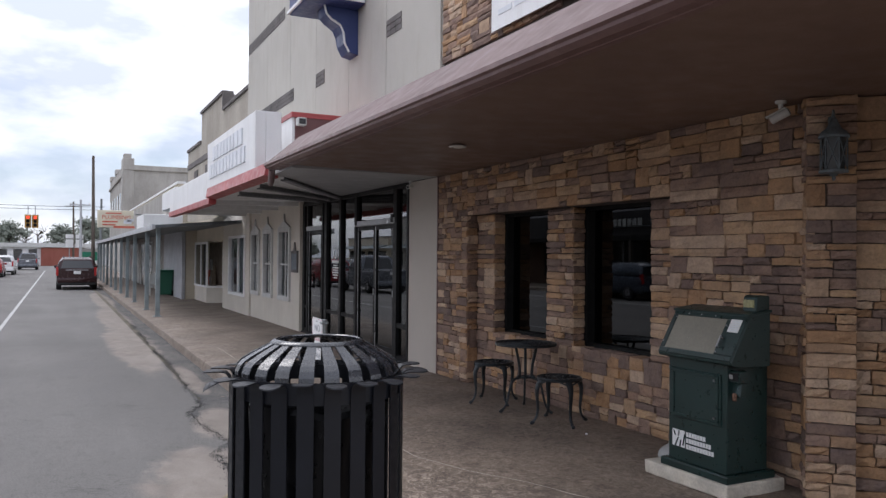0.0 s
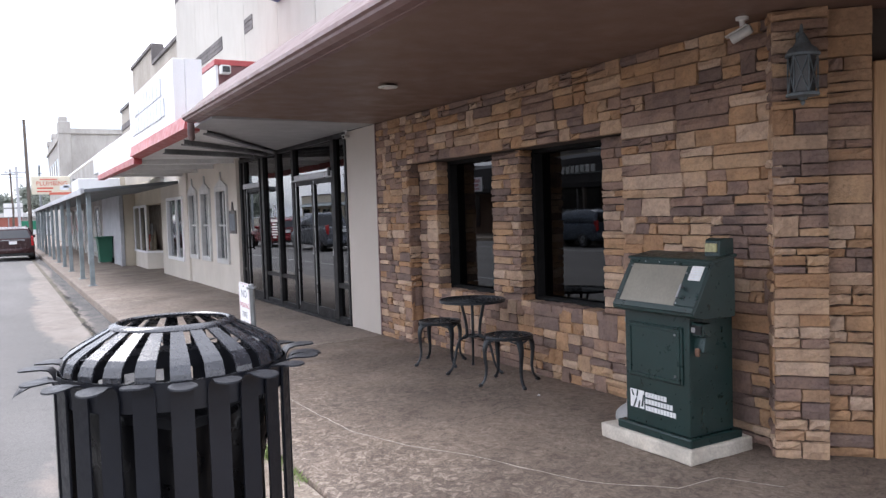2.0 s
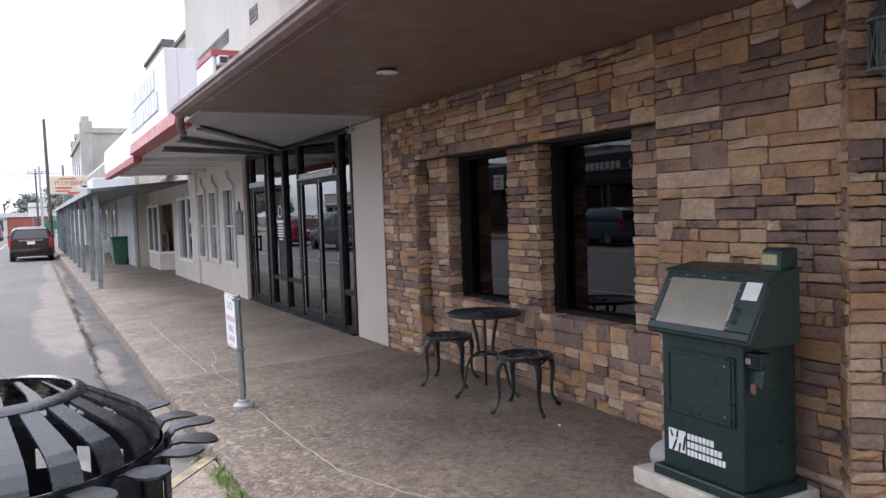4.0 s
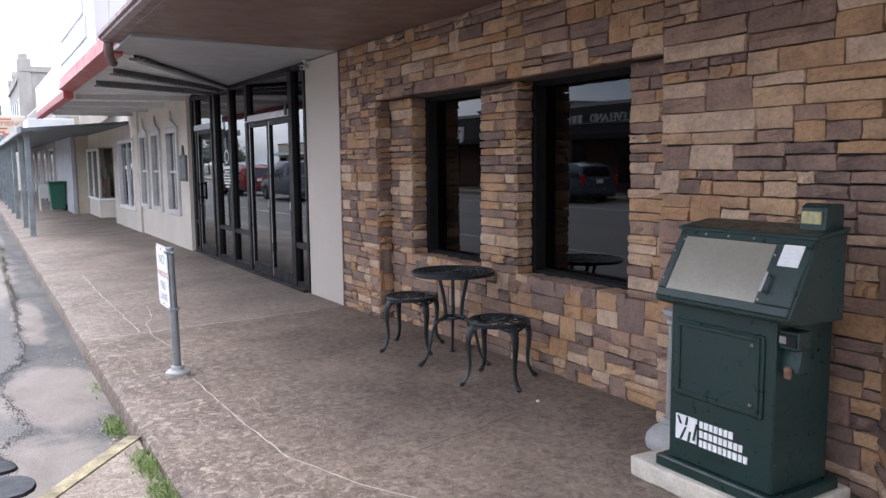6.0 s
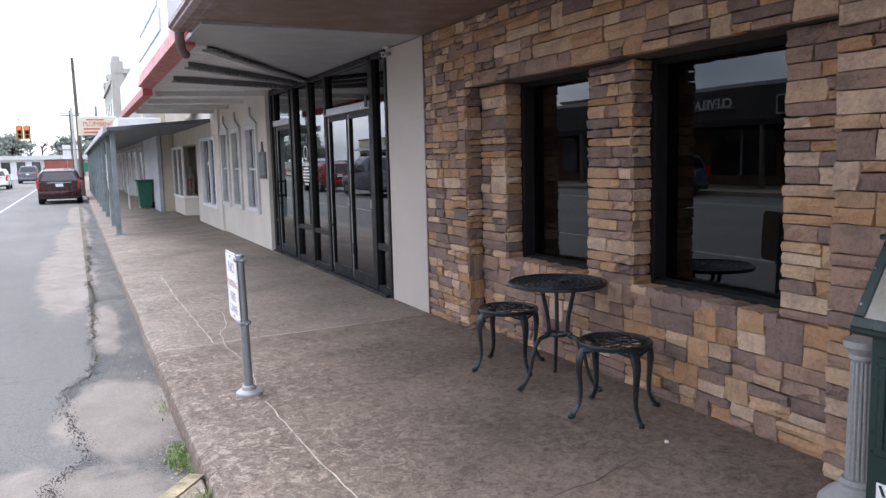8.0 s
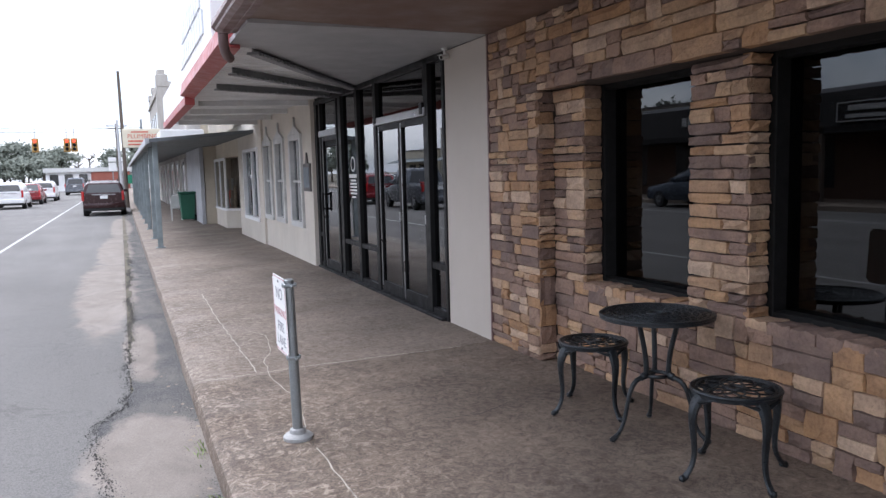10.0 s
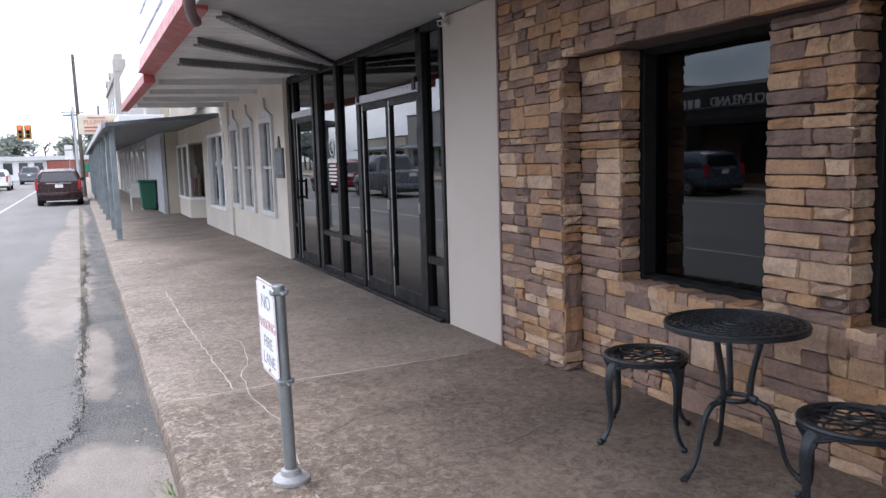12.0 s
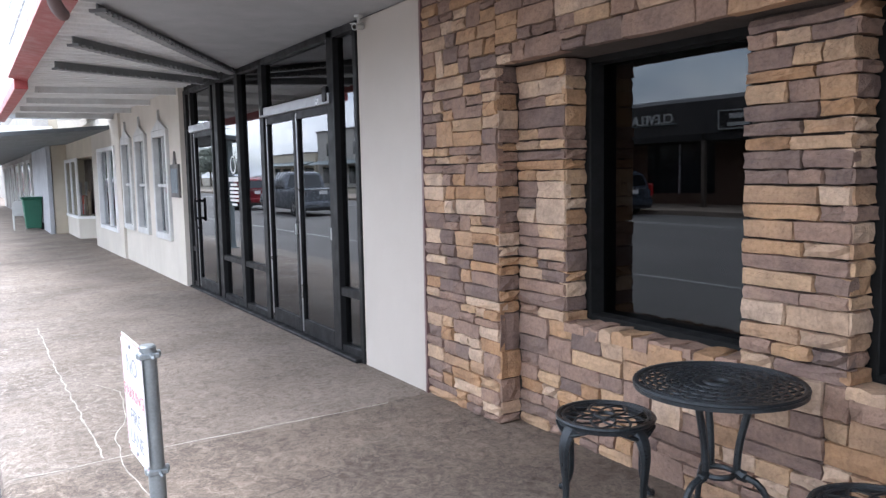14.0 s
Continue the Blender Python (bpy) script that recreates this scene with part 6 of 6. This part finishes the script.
bullet_camera(5.09, 4.76, 205, 24, 0.85)
bullet_camera(5.19, 11.22, 300, 10, 0.7)
dl = thing("downlight", (4.16, 7.77, SOFFIT), "round recessed downlight with a white ring in the soffit", "downlight")
part("trim_ring", lathe(bmesh.new(), 4.16, 7.77, [(0.062, SOFFIT), (0.062, SOFFIT - 0.012), (0.085, SOFFIT - 0.008), (0.088, SOFFIT)], 28, False), "whiteplastic", dl, "", True)
part("lens", lathe(bmesh.new(), 4.16, 7.77, [(0.0, SOFFIT - 0.012), (0.062, SOFFIT - 0.006)], 28, False), "lampface", dl)
pb = lathe(bmesh.new(), 4.91, 6.67, [(0.0, 0.0), (0.010, 0.0), (0.013, 0.006), (0.009, 0.012), (0.0, 0.014)], 9, False)
tagged(part("pebble", pb, "print", None, "", True), "small white pebble lying on the pavement", "pebble")

# ---------------------------------------------------------------- grass in the kerb joint
def grass_tuft(cx, cy, n, spread, seed):
    rng = random.Random(seed)
    bm = bmesh.new()
    for i in range(n):
        x, y = cx + rng.gauss(0, spread * 0.28), cy + rng.gauss(0, spread)
        x = min(x, KERB - 0.015)
        a, h = rng.uniform(0, 6.28), rng.uniform(0.015, 0.055)
        lean_x, lean_y = rng.uniform(-0.05, 0.03), rng.uniform(-0.05, 0.05)
        w = rng.uniform(0.002, 0.004)
        z = -0.086 if y < 7.55 else ROAD_Z
        p = [bm.verts.new((x + w * math.cos(a), y + w * math.sin(a), z)), bm.verts.new((x - w * math.cos(a), y - w * math.sin(a), z)),
             bm.verts.new((x + lean_x * 0.5 - w * math.cos(a), y + lean_y * 0.5 - w * math.sin(a), z + h * 0.65)), bm.verts.new((x + lean_x * 0.5 + w * math.cos(a), y + lean_y * 0.5 + w * math.sin(a), z + h * 0.65)),
             bm.verts.new((x + lean_x, y + lean_y, z + h))]
        bm.faces.new(p[:4]), bm.faces.new((p[3], p[2], p[4]))
    tagged(part("grass_tuft", bm, "grass"), "green grass growing in the kerb joint", "grass", "", "stuff")


for gx, gy, n, sp, sd in ((2.64, 8.25, 420, 0.12, 1), (2.64, 7.15, 380, 0.10, 2), (2.64, 6.72, 340, 0.12, 3), (2.65, 6.2, 100, 0.10, 4), (2.65, 9.3, 30, 0.1, 5)):
    grass_tuft(gx, gy, n, sp, sd)
lrng = random.Random(6)
litter_bm = bmesh.new()
for i in range(50):
    x, y = KERB - abs(lrng.gauss(0.03, 0.09)) - 0.01, lrng.uniform(6.0, 11.5)
    z = -0.083 if y < 7.5 else ROAD_Z + 0.008
    a, s = lrng.uniform(0, 6.28), lrng.uniform(0.006, 0.018)
    litter_bm.faces.new([litter_bm.verts.new((x + s * math.cos(a + k), y + s * math.sin(a + k), z + lrng.uniform(0, 0.008))) for k in (0, 1.2, 3.2, 4.4)])
tagged(part("leaf_litter", litter_bm, "goods"), "dry leaves and paper scraps along the kerb", "litter", "", "stuff")
crumb_v, crumb_f = [], []
while len(crumb_f) < 4 * 12000:
    y = 5.5 + 17.0 * lrng.random() ** 1.4
    if noise.noise((9.1, y * 0.8, 0)) < lrng.uniform(-0.35, 0.25):
        continue
    x = road_edge(y) - 0.01 + lrng.gauss(0, 0.035)
    if lrng.random() < 0.2:
        x = KERB - abs(lrng.gauss(0, 0.06)) - 0.01
    s, a, k = lrng.uniform(0.002, 0.0065), lrng.uniform(0, 6.28), len(crumb_v)
    for j in range(3):
        crumb_v.append((x + s * math.cos(a + j * 2.1), y + s * lrng.uniform(0.7, 1.4) * math.sin(a + j * 2.1), ROAD_Z + 0.004))
    crumb_v.append((x + lrng.uniform(-0.3, 0.3) * s, y + lrng.uniform(-0.3, 0.3) * s, ROAD_Z + 0.006 + s * lrng.uniform(0.5, 1.1)))
    crumb_f += [(k, k + 1, k + 3), (k + 1, k + 2, k + 3), (k + 2, k, k + 3), (k, k + 2, k + 1)]
crumb_me = bpy.data.meshes.new("asphalt_crumbs")
crumb_me.from_pydata(crumb_v, [], crumb_f)
crumb = bmesh.new()
crumb.from_mesh(crumb_me)
bpy.data.meshes.remove(crumb_me)
tagged(part("asphalt_crumbs", crumb, "tar"), "loose asphalt crumbs along the broken road edge", "gravel", "", "stuff")


# ---------------------------------------------------------------- vehicles
def vehicle(kind, x, y, paint, label, turn=0.0, group="", name="car"):
    """A parked vehicle whose tail stands at y, nose along +y. kind: suv, sedan or pickup."""
    c = thing(name, (x, y, ROAD_Z), label, "car", group)
    L, Wd = (4.9, 0.93) if kind != "pickup" else (5.5, 0.96)
    H = {"suv": 1.64, "sedan": 1.45, "pickup": 1.85}[kind]
    belt = {"suv": 1.05, "sedan": 0.92, "pickup": 1.15}[kind]

    def loft(rows, bevel):
        bm = bmesh.new()
        prev = None
        first = None
        for yy, z0, z1, w0, w1 in rows:
            h, mid = z1 - z0, w0 * 0.55 + w1 * 0.45
            half = [(w0 * 0.90, z0), (w0 * 0.985, z0 + h * 0.14), (w0, z0 + h * 0.4), (mid, z0 + h * 0.72), (w1 * 0.985, z0 + h * 0.93), (w1 * 0.90, z1)]
            ring = [bm.verts.new((px, yy, pz)) for px, pz in half] + [bm.verts.new((-px, yy, pz)) for px, pz in reversed(half)]
            if prev:
                for k in range(12):
                    bm.faces.new((prev[k], prev[(k + 1) % 12], ring[(k + 1) % 12], ring[k]))
            else:
                bm.faces.new(ring)
            prev = ring
        bm.faces.new(prev)
        bmesh.ops.recalc_face_normals(bm, faces=bm.faces)
        bmesh.ops.bevel(bm, geom=[e for e in bm.edges if e.calc_face_angle(0) > 0.5], offset=bevel * 0.6, segments=2, affect="EDGES", clamp_overlap=True)
        return moved(bm, Matrix.Translation((x, y, ROAD_Z)))

    body = part("body", loft([(0.06, 0.34, belt - 0.03, Wd * 0.95, Wd * 0.93), (0.35, 0.28, belt, Wd, Wd * 0.97), (L * 0.68, 0.28, belt, Wd, Wd * 0.97), (L * 0.72, 0.28, belt - 0.06, Wd, Wd * 0.94), (L - 0.12, 0.32, belt - 0.22, Wd * 0.92, Wd * 0.85)], 0.07), paint, c, "", True)
    if kind == "suv":
        cab = [(0.16, belt - 0.03, belt, Wd * 0.92, Wd * 0.92), (0.30, belt - 0.03, H - 0.12, Wd * 0.93, Wd * 0.76), (0.7, belt - 0.03, H, Wd * 0.94, Wd * 0.74), (2.3, belt - 0.03, H - 0.01, Wd * 0.94, Wd * 0.74), (3.4, belt - 0.03, belt + 0.02, Wd * 0.93, Wd * 0.9)]
        g0, g1 = 0.5, 2.7
    elif kind == "sedan":
        cab = [(0.6, belt - 0.03, belt, Wd * 0.9, Wd * 0.9), (1.35, belt - 0.03, H, Wd * 0.93, Wd * 0.7), (2.4, belt - 0.03, H, Wd * 0.93, Wd * 0.7), (3.4, belt - 0.03, belt + 0.02, Wd * 0.92, Wd * 0.88)]
        g0, g1 = 1.2, 2.7
    else:
        cab = [(1.95, belt - 0.03, belt, Wd * 0.93, Wd * 0.93), (2.05, belt - 0.03, H - 0.05, Wd * 0.93, Wd * 0.77), (2.4, belt - 0.03, H, Wd * 0.93, Wd * 0.76), (3.4, belt - 0.03, H, Wd * 0.93, Wd * 0.76), (4.1, belt - 0.03, belt + 0.02, Wd * 0.92, Wd * 0.9)]
        g0, g1 = 2.3, 3.5
    part("roof", loft(cab, 0.05), paint, c, "", True)
    yr, zr = cab[0][0], belt
    y1, z1 = cab[1][0], cab[1][2]
    part("rear_window", moved(prism([(-Wd * 0.80, 0), (Wd * 0.80, 0), (Wd * 0.66, 1), (-Wd * 0.66, 1)], "y", -0.006, 0.0), Matrix.Translation((x, y, ROAD_Z)) @ Matrix(((1, 0, 0, 0), (0, 1, (y1 - yr) * 0.8, yr + (y1 - yr) * 0.08 - 0.012), (0, 0, (z1 - zr) * 0.8, zr + (z1 - zr) * 0.08), (0, 0, 0, 1)))), "carglass", c)
    for s in (-1, 1):
        zt = H - 0.12
        wx = lambda z: s * (Wd * 0.935 + (Wd * 0.75 - Wd * 0.935) * (z - belt) / (H - belt) + 0.008)
        bm = bmesh.new()
        vs = [bm.verts.new((x + wx(zz), y + yy, ROAD_Z + zz)) for yy, zz in ((g0, belt + 0.05), (g1 + 0.35, belt + 0.05), (g1 - 0.25, zt), (g0 + 0.12, zt))]
        bm.faces.new(vs)
        part("side_window", bm, "carglass", c)
        part("tail_lamp", boxes((x + s * Wd * 0.92 - 0.09, x + s * Wd * 0.92 + 0.02, y + 0.02, y + 0.24, ROAD_Z + belt - 0.34, ROAD_Z + belt + 0.10), bevel=0.02), "tail", c, "red tail lamp")
        part("mirror", boxes((x + s * (Wd + 0.02) - 0.09, x + s * (Wd + 0.02) + 0.1, y + g1 + 0.25, y + g1 + 0.37, ROAD_Z + belt, ROAD_Z + belt + 0.14), bevel=0.03), paint, c)
    part("bumper", boxes((x - Wd * 0.96, x + Wd * 0.96, y - 0.02, y + 0.16, ROAD_Z + 0.36, ROAD_Z + 0.62), bevel=0.05, segs=2), paint, c, "rear bumper", True)
    part("valance", boxes((x - Wd * 0.93, x + Wd * 0.93, y + 0.0, y + 0.2, ROAD_Z + 0.24, ROAD_Z + 0.40), bevel=0.04), "tyre", c, "black lower bumper")
    part("tailgate_strip", boxes((x - Wd * 0.55, x + Wd * 0.55, y + 0.02, y + 0.06, ROAD_Z + belt - 0.075, ROAD_Z + belt - 0.04), bevel=0.008), "alu", c, "bright tailgate strip")
    if kind == "suv":
        for s in (-1, 1):
            part("roof_rail", sweep(bmesh.new(), bend((x + s * Wd * 0.66, y + 0.62, ROAD_Z + H - 0.02), (x + s * Wd * 0.66, y + 0.8, ROAD_Z + H + 0.07), (x + s * Wd * 0.66, y + 2.0, ROAD_Z + H + 0.07), (x + s * Wd * 0.66, y + 2.3, ROAD_Z + H - 0.02), 10), 0.018, 6), "tyre", c)
    part("number_plate", boxes((x - 0.16, x + 0.16, y + 0.015, y + 0.04, ROAD_Z + belt - 0.25, ROAD_Z + belt - 0.10)), "print", c, "plain pale plate")
    for wy in (0.92, L - 1.0):
        for s in (-1, 1):
            wm = pose(x + s * (Wd - 0.12), y + wy, ROAD_Z + 0.34, 0, 90, 0)
            wh = part("wheel", moved(lathe(bmesh.new(), 0, 0, [(0.24, -0.12), (0.325, -0.115), (0.34, -0.07), (0.34, 0.07), (0.325, 0.115), (0.24, 0.12)], 24), wm), "tyre", c, "", True)
            part("rim", moved(lathe(bmesh.new(), 0, 0, [(0.0, 0.10 * s), (0.05, 0.125 * s), (0.21, 0.118 * s), (0.24, 0.124 * s)], 18, False), wm), "alu", wh, "", True)
    if turn:
        c.rotation_euler = (0, 0, radians(turn))
    return c


vehicle("suv", 1.52, 43.4, "carred", "dark red sport utility vehicle parked by the kerb")
vehicle("suv", -4.1, 57.5, "carwhite", "white sport utility vehicle standing in the street")
vehicle("sedan", -3.9, 66.0, "carred2", "red car standing in the street")
vehicle("suv", -3.5, 73.5, "carwhite", "white sport utility vehicle in the far queue")
vehicle("sedan", -4.6, 88.0, "carwhite", "white saloon crossing the far junction", 80)
vehicle("pickup", -2.3, 96.0, "cargrey", "dark grey pickup at the far junction")
vehicle("suv", -12.2, 26.3, "carblue", "dark blue-grey car parked across the street", 0, "", "car")
vehicle("pickup", -4.6, 35.5, "cargrey", "grey pickup truck standing in the far lane")
vehicle("suv", -4.5, 43.5, "carred2", "red sport utility vehicle standing in the far lane")
vehicle("sedan", -15.5, 74.0, "carwhite", "white car parked in an open lot")
vehicle("sedan", -18.5, 78.0, "carblue", "dark blue-grey car parked in an open lot")

# ---------------------------------------------------------------- far street furniture
gbn = thing("wheelie_bin", (4.36, 32.4, 0), "dark green plastic wheelie bin by the corrugated wall", "bin")
part("tub", prism([(4.16, 0.05), (4.56, 0.05), (4.62, 0.92), (4.10, 0.92)], "y", 32.1, 32.7, 0.02), "green2", gbn)
part("lid", boxes((4.06, 4.64, 32.04, 32.76, 0.92, 0.99), bevel=0.02), "green2", gbn)
for s in (32.2, 32.6):
    part("wheel", moved(lathe(bmesh.new(), 0, 0, [(0.1, -0.03), (0.1, 0.03)], 14), pose(4.6, s, 0.1, 90)), "tyre", gbn)
chair = thing("garden_chair", (3.86, 32.5, 0), "white plastic garden chair beside the green bin", "chair")
part("seat", boxes((3.66, 4.04, 32.3, 32.72, 0.40, 0.43), bevel=0.012), "whiteplastic", chair)
part("backrest", prism([(3.66, 0.43), (4.04, 0.43), (4.02, 0.78), (3.95, 0.86), (3.75, 0.86), (3.68, 0.78)], "y", 32.72, 32.75, 0.006), "whiteplastic", chair)
for lx, ly in ((3.68, 32.32), (4.02, 32.32), (3.68, 32.72), (4.02, 32.72)):
    part("leg", sweep(bmesh.new(), [(lx, ly, walk_z(lx)), (lx, ly, 0.41)], [0.016, 0.022], 8), "whiteplastic", chair, "", True)
for lx in (3.66, 4.04):
    part("armrest", sweep(bmesh.new(), bend((lx, 32.32, 0.42), (lx, 32.30, 0.70), (lx, 32.4, 0.64), (lx, 32.74, 0.64), 8), 0.018, 6), "whiteplastic", chair, "", True)
chair.location = (4.06, 33.2, 0)
plumb = thing("hanging_sign", (3.5, 46, 3), "cream hanging sign board with red lettering and a blue figure", "sign")
brd = part("board", boxes((2.5, 4.3, 46.0, 46.12, 3.0, 3.93), bevel=0.02), "cream", plumb)
letters("word", "PLUMBING", 0.30, pose(2.72, 45.99, 3.46, 90), "orange", plumb, 0.004)
part("text_bar", boxes((2.9, 3.7, 45.985, 46.0, 3.74, 3.80), (2.75, 3.5, 45.985, 46.0, 3.28, 3.36), (2.75, 3.4, 45.985, 46.0, 3.12, 3.19)), "orange", plumb)
part("emblem", boxes((3.8, 4.2, 45.985, 46.0, 3.22, 3.42), (3.95, 4.3, 45.985, 46.0, 3.34, 3.5)), "letter", plumb)
part("lower_strip", boxes((3.3, 4.35, 45.98, 46.0, 2.98, 3.10)), "orange", plumb)
part("arm", boxes((4.4, 5.2, 46.03, 46.09, 3.7, 3.78), (4.4, 5.2, 46.03, 46.09, 3.05, 3.11)), "beam", plumb)


def utility_pole(x, y, h, r, mat, arms):
    p = thing("utility_pole", (x, y, -0.1), "weathered tall utility pole at the kerb", "pole")
    part("shaft", sweep(bmesh.new(), [(x, y, -0.2), (x - 0.02, y, h * 0.5), (x - 0.06, y, h)], [r, r * 0.85, r * 0.65], 10), mat, p, "", True)
    for z in arms:
        part("crossarm", boxes((x - 0.9, x + 0.7, y - 0.05, y + 0.05, z, z + 0.1)), mat, p)
        for dx in (-0.8, -0.4, 0.6):
            part("insulator", lathe(bmesh.new(), x + dx, y, [(0.03, z + 0.1), (0.05, z + 0.16), (0.02, z + 0.22)], 8), "whiteplastic", p)


utility_pole(2.58, 53.0, 7.6, 0.12, "pole", ())
utility_pole(2.35, 72.0, 6.1, 0.13, "corr", (5.6,))
utility_pole(2.2, 98.0, 7.5, 0.14, "pole", (6.9,))


def traffic_light(x, y, z):
    t = thing("traffic_light", (x, y, z), "yellow traffic light hanging over the junction showing red", "traffic light", "traffic lights over the junction")
    part("backplate", boxes((x - 0.26, x + 0.26, y, y + 0.04, z - 0.05, z + 1.12), bevel=0.02), "signyellow", t)
    part("housing", boxes((x - 0.18, x + 0.18, y - 0.2, y, z, z + 1.07), bevel=0.03), "signyellow", t)
    for k, m in enumerate(("tyre", "tyre", "redlight")):
        zc = z + 0.19 + 0.34 * k
        part("lens", moved(lathe(bmesh.new(), 0, 0, [(0.0, 0.02), (0.12, 0.0), (0.13, -0.02)], 16, False), pose(x, y - 0.22, zc, 90)), m, t)
        part("visor", moved(lathe(bmesh.new(), 0, 0, [(0.145, 0.0), (0.145, 0.18)], 14, False), pose(x, y - 0.2, zc, 90)), "tyre", t)
    part("hanger", boxes((x - 0.03, x + 0.03, y - 0.03, y + 0.03, z + 1.07, 5.84)), "galv", t)


for tx, ty in ((-4.2, 78.5), (-1.77, 78.5), (-1.2, 78.5)):
    traffic_light(tx, ty, 3.9)
wires = thing("span_wire", (-4, 84, 5.6), "thin span wires that carry the traffic lights", "wire")
for ty in (78.5, 84.0):
    part("wire", sweep(bmesh.new(), [(-14, ty, 5.9), (-5, ty, 5.82), (0, ty, 5.82), (4.4, ty, 5.9)], 0.02, 5), "tyre", wires)
for px in (-14.0, 4.4):
    sp = thing("signal_pole", (px, 84, 0), "grey steel pole that carries the span wires", "pole")
    part("shaft", lathe(bmesh.new(), px, 84, [(0.15, -0.2), (0.1, 7.0)], 12), "galv", sp, "", True)
ssb = thing("street_sign", (3.3, 90, 0), "green road sign board on a steel post", "road sign")
part("board", boxes((2.6, 4.4, 90, 90.05, 0.9, 1.8), bevel=0.01), "signgreen", ssb)
part("post", boxes((3.45, 3.55, 90.05, 90.12, -0.2, 1.8)), "galv", ssb)
wsb = thing("route_sign", (2.2, 86, 0), "white route sign boards on steel posts", "road sign")
part("board", boxes((1.3, 2.0, 86, 86.04, 2.2, 3.0), (2.2, 2.9, 86, 86.04, 2.2, 3.0), (1.3, 2.0, 86, 86.04, 3.1, 3.5), (2.2, 2.9, 86, 86.04, 3.1, 3.5), bevel=0.01), "print", wsb)
part("post", boxes((1.6, 1.7, 86.05, 86.1, -0.2, 3.5), (2.5, 2.6, 86.05, 86.1, -0.2, 3.5)), "galv", wsb)


# ---------------------------------------------------------------- far trees
def tree(x, y, h, spread, seed, bare=False):
    rng = random.Random(seed)
    t = thing("tree", (x, y, -0.2), "far tree with bare grey twigs" if bare else "far tree with a ragged crown, its green paled for haze", "tree", "trees beyond the junction")
    bm = bmesh.new()
    tip = []
    sweep(bm, [(x, y, -0.2), (x + 0.1, y, h * 0.4), (x + rng.uniform(-0.3, 0.3), y, h * 0.9)], [h * 0.035, h * 0.025, h * 0.006], 7)
    for i in range(11):
        z = h * rng.uniform(0.3, 0.8)
        a = rng.uniform(0, 6.28)
        l = spread * rng.uniform(0.5, 0.95) * (1.15 - 0.5 * z / h)
        e = Vector((x + l * math.cos(a), y + l * math.sin(a), z + l * 0.45))
        sweep(bm, [(x, y, z), Vector((x, y, z)).lerp(e, 0.5) + Vector((0, 0, 0.2)), e], [h * 0.013, h * 0.009, h * 0.003], 5)
        tip.append(e)
        if bare:
            for k in range(7):
                b = Vector((x, y, z)).lerp(e, rng.uniform(0.3, 1))
                sweep(bm, [b, b + Vector((rng.uniform(-1, 1), rng.uniform(-1, 1), rng.uniform(0.4, 1.5))) * spread * 0.3], [0.03, 0.008], 4)
    part("trunk", bm, "bark", t)
    if not bare:
        bm = bmesh.new()
        for e in tip + [Vector((x, y, h * 0.85)), Vector((x, y, h * 0.7))]:
            cr = spread * rng.uniform(0.3, 0.5)
            for i in range(170):
                d = Vector((rng.gauss(0, 1), rng.gauss(0, 1), rng.gauss(0, 0.6)))
                p = e + d * cr * 0.5
                s = rng.uniform(0.14, 0.32)
                u = Vector((rng.uniform(-1, 1), rng.uniform(-1, 1), rng.uniform(-1, 1))).normalized() * s
                v = u.orthogonal().normalized() * s * 0.6
                bm.faces.new([bm.verts.new(q) for q in (p - u, p - v, p + u, p + v)])
        part("crown", bm, "leaf", t)
    return t


tree_rng = random.Random(77)
rows = [(-36, 84, 9.0, 3.6, False), (-40, 66, 8.0, 3.4, False), (-2.6, 156, 6.4, 2.8, True), (-4.8, 160, 5.8, 2.4, True), (1.2, 154, 7.0, 2.8, False), (4.4, 148, 8.0, 3.2, False), (8.5, 150, 7.6, 3.2, False)]
rows += [(-7.0 - k * 2.9, 148 + tree_rng.uniform(-3, 9), tree_rng.uniform(6.2, 9.4), tree_rng.uniform(2.6, 3.8), False) for k in range(10)]
rows += [(-9.0 - k * 2.3, 143 + tree_rng.uniform(-2, 2), tree_rng.uniform(3.6, 5.2), tree_rng.uniform(2.0, 2.8), False) for k in range(11)]
for i, (tx, ty, th, ts, br) in enumerate(rows):
    tree(tx, ty, th, ts, 100 + i, br)
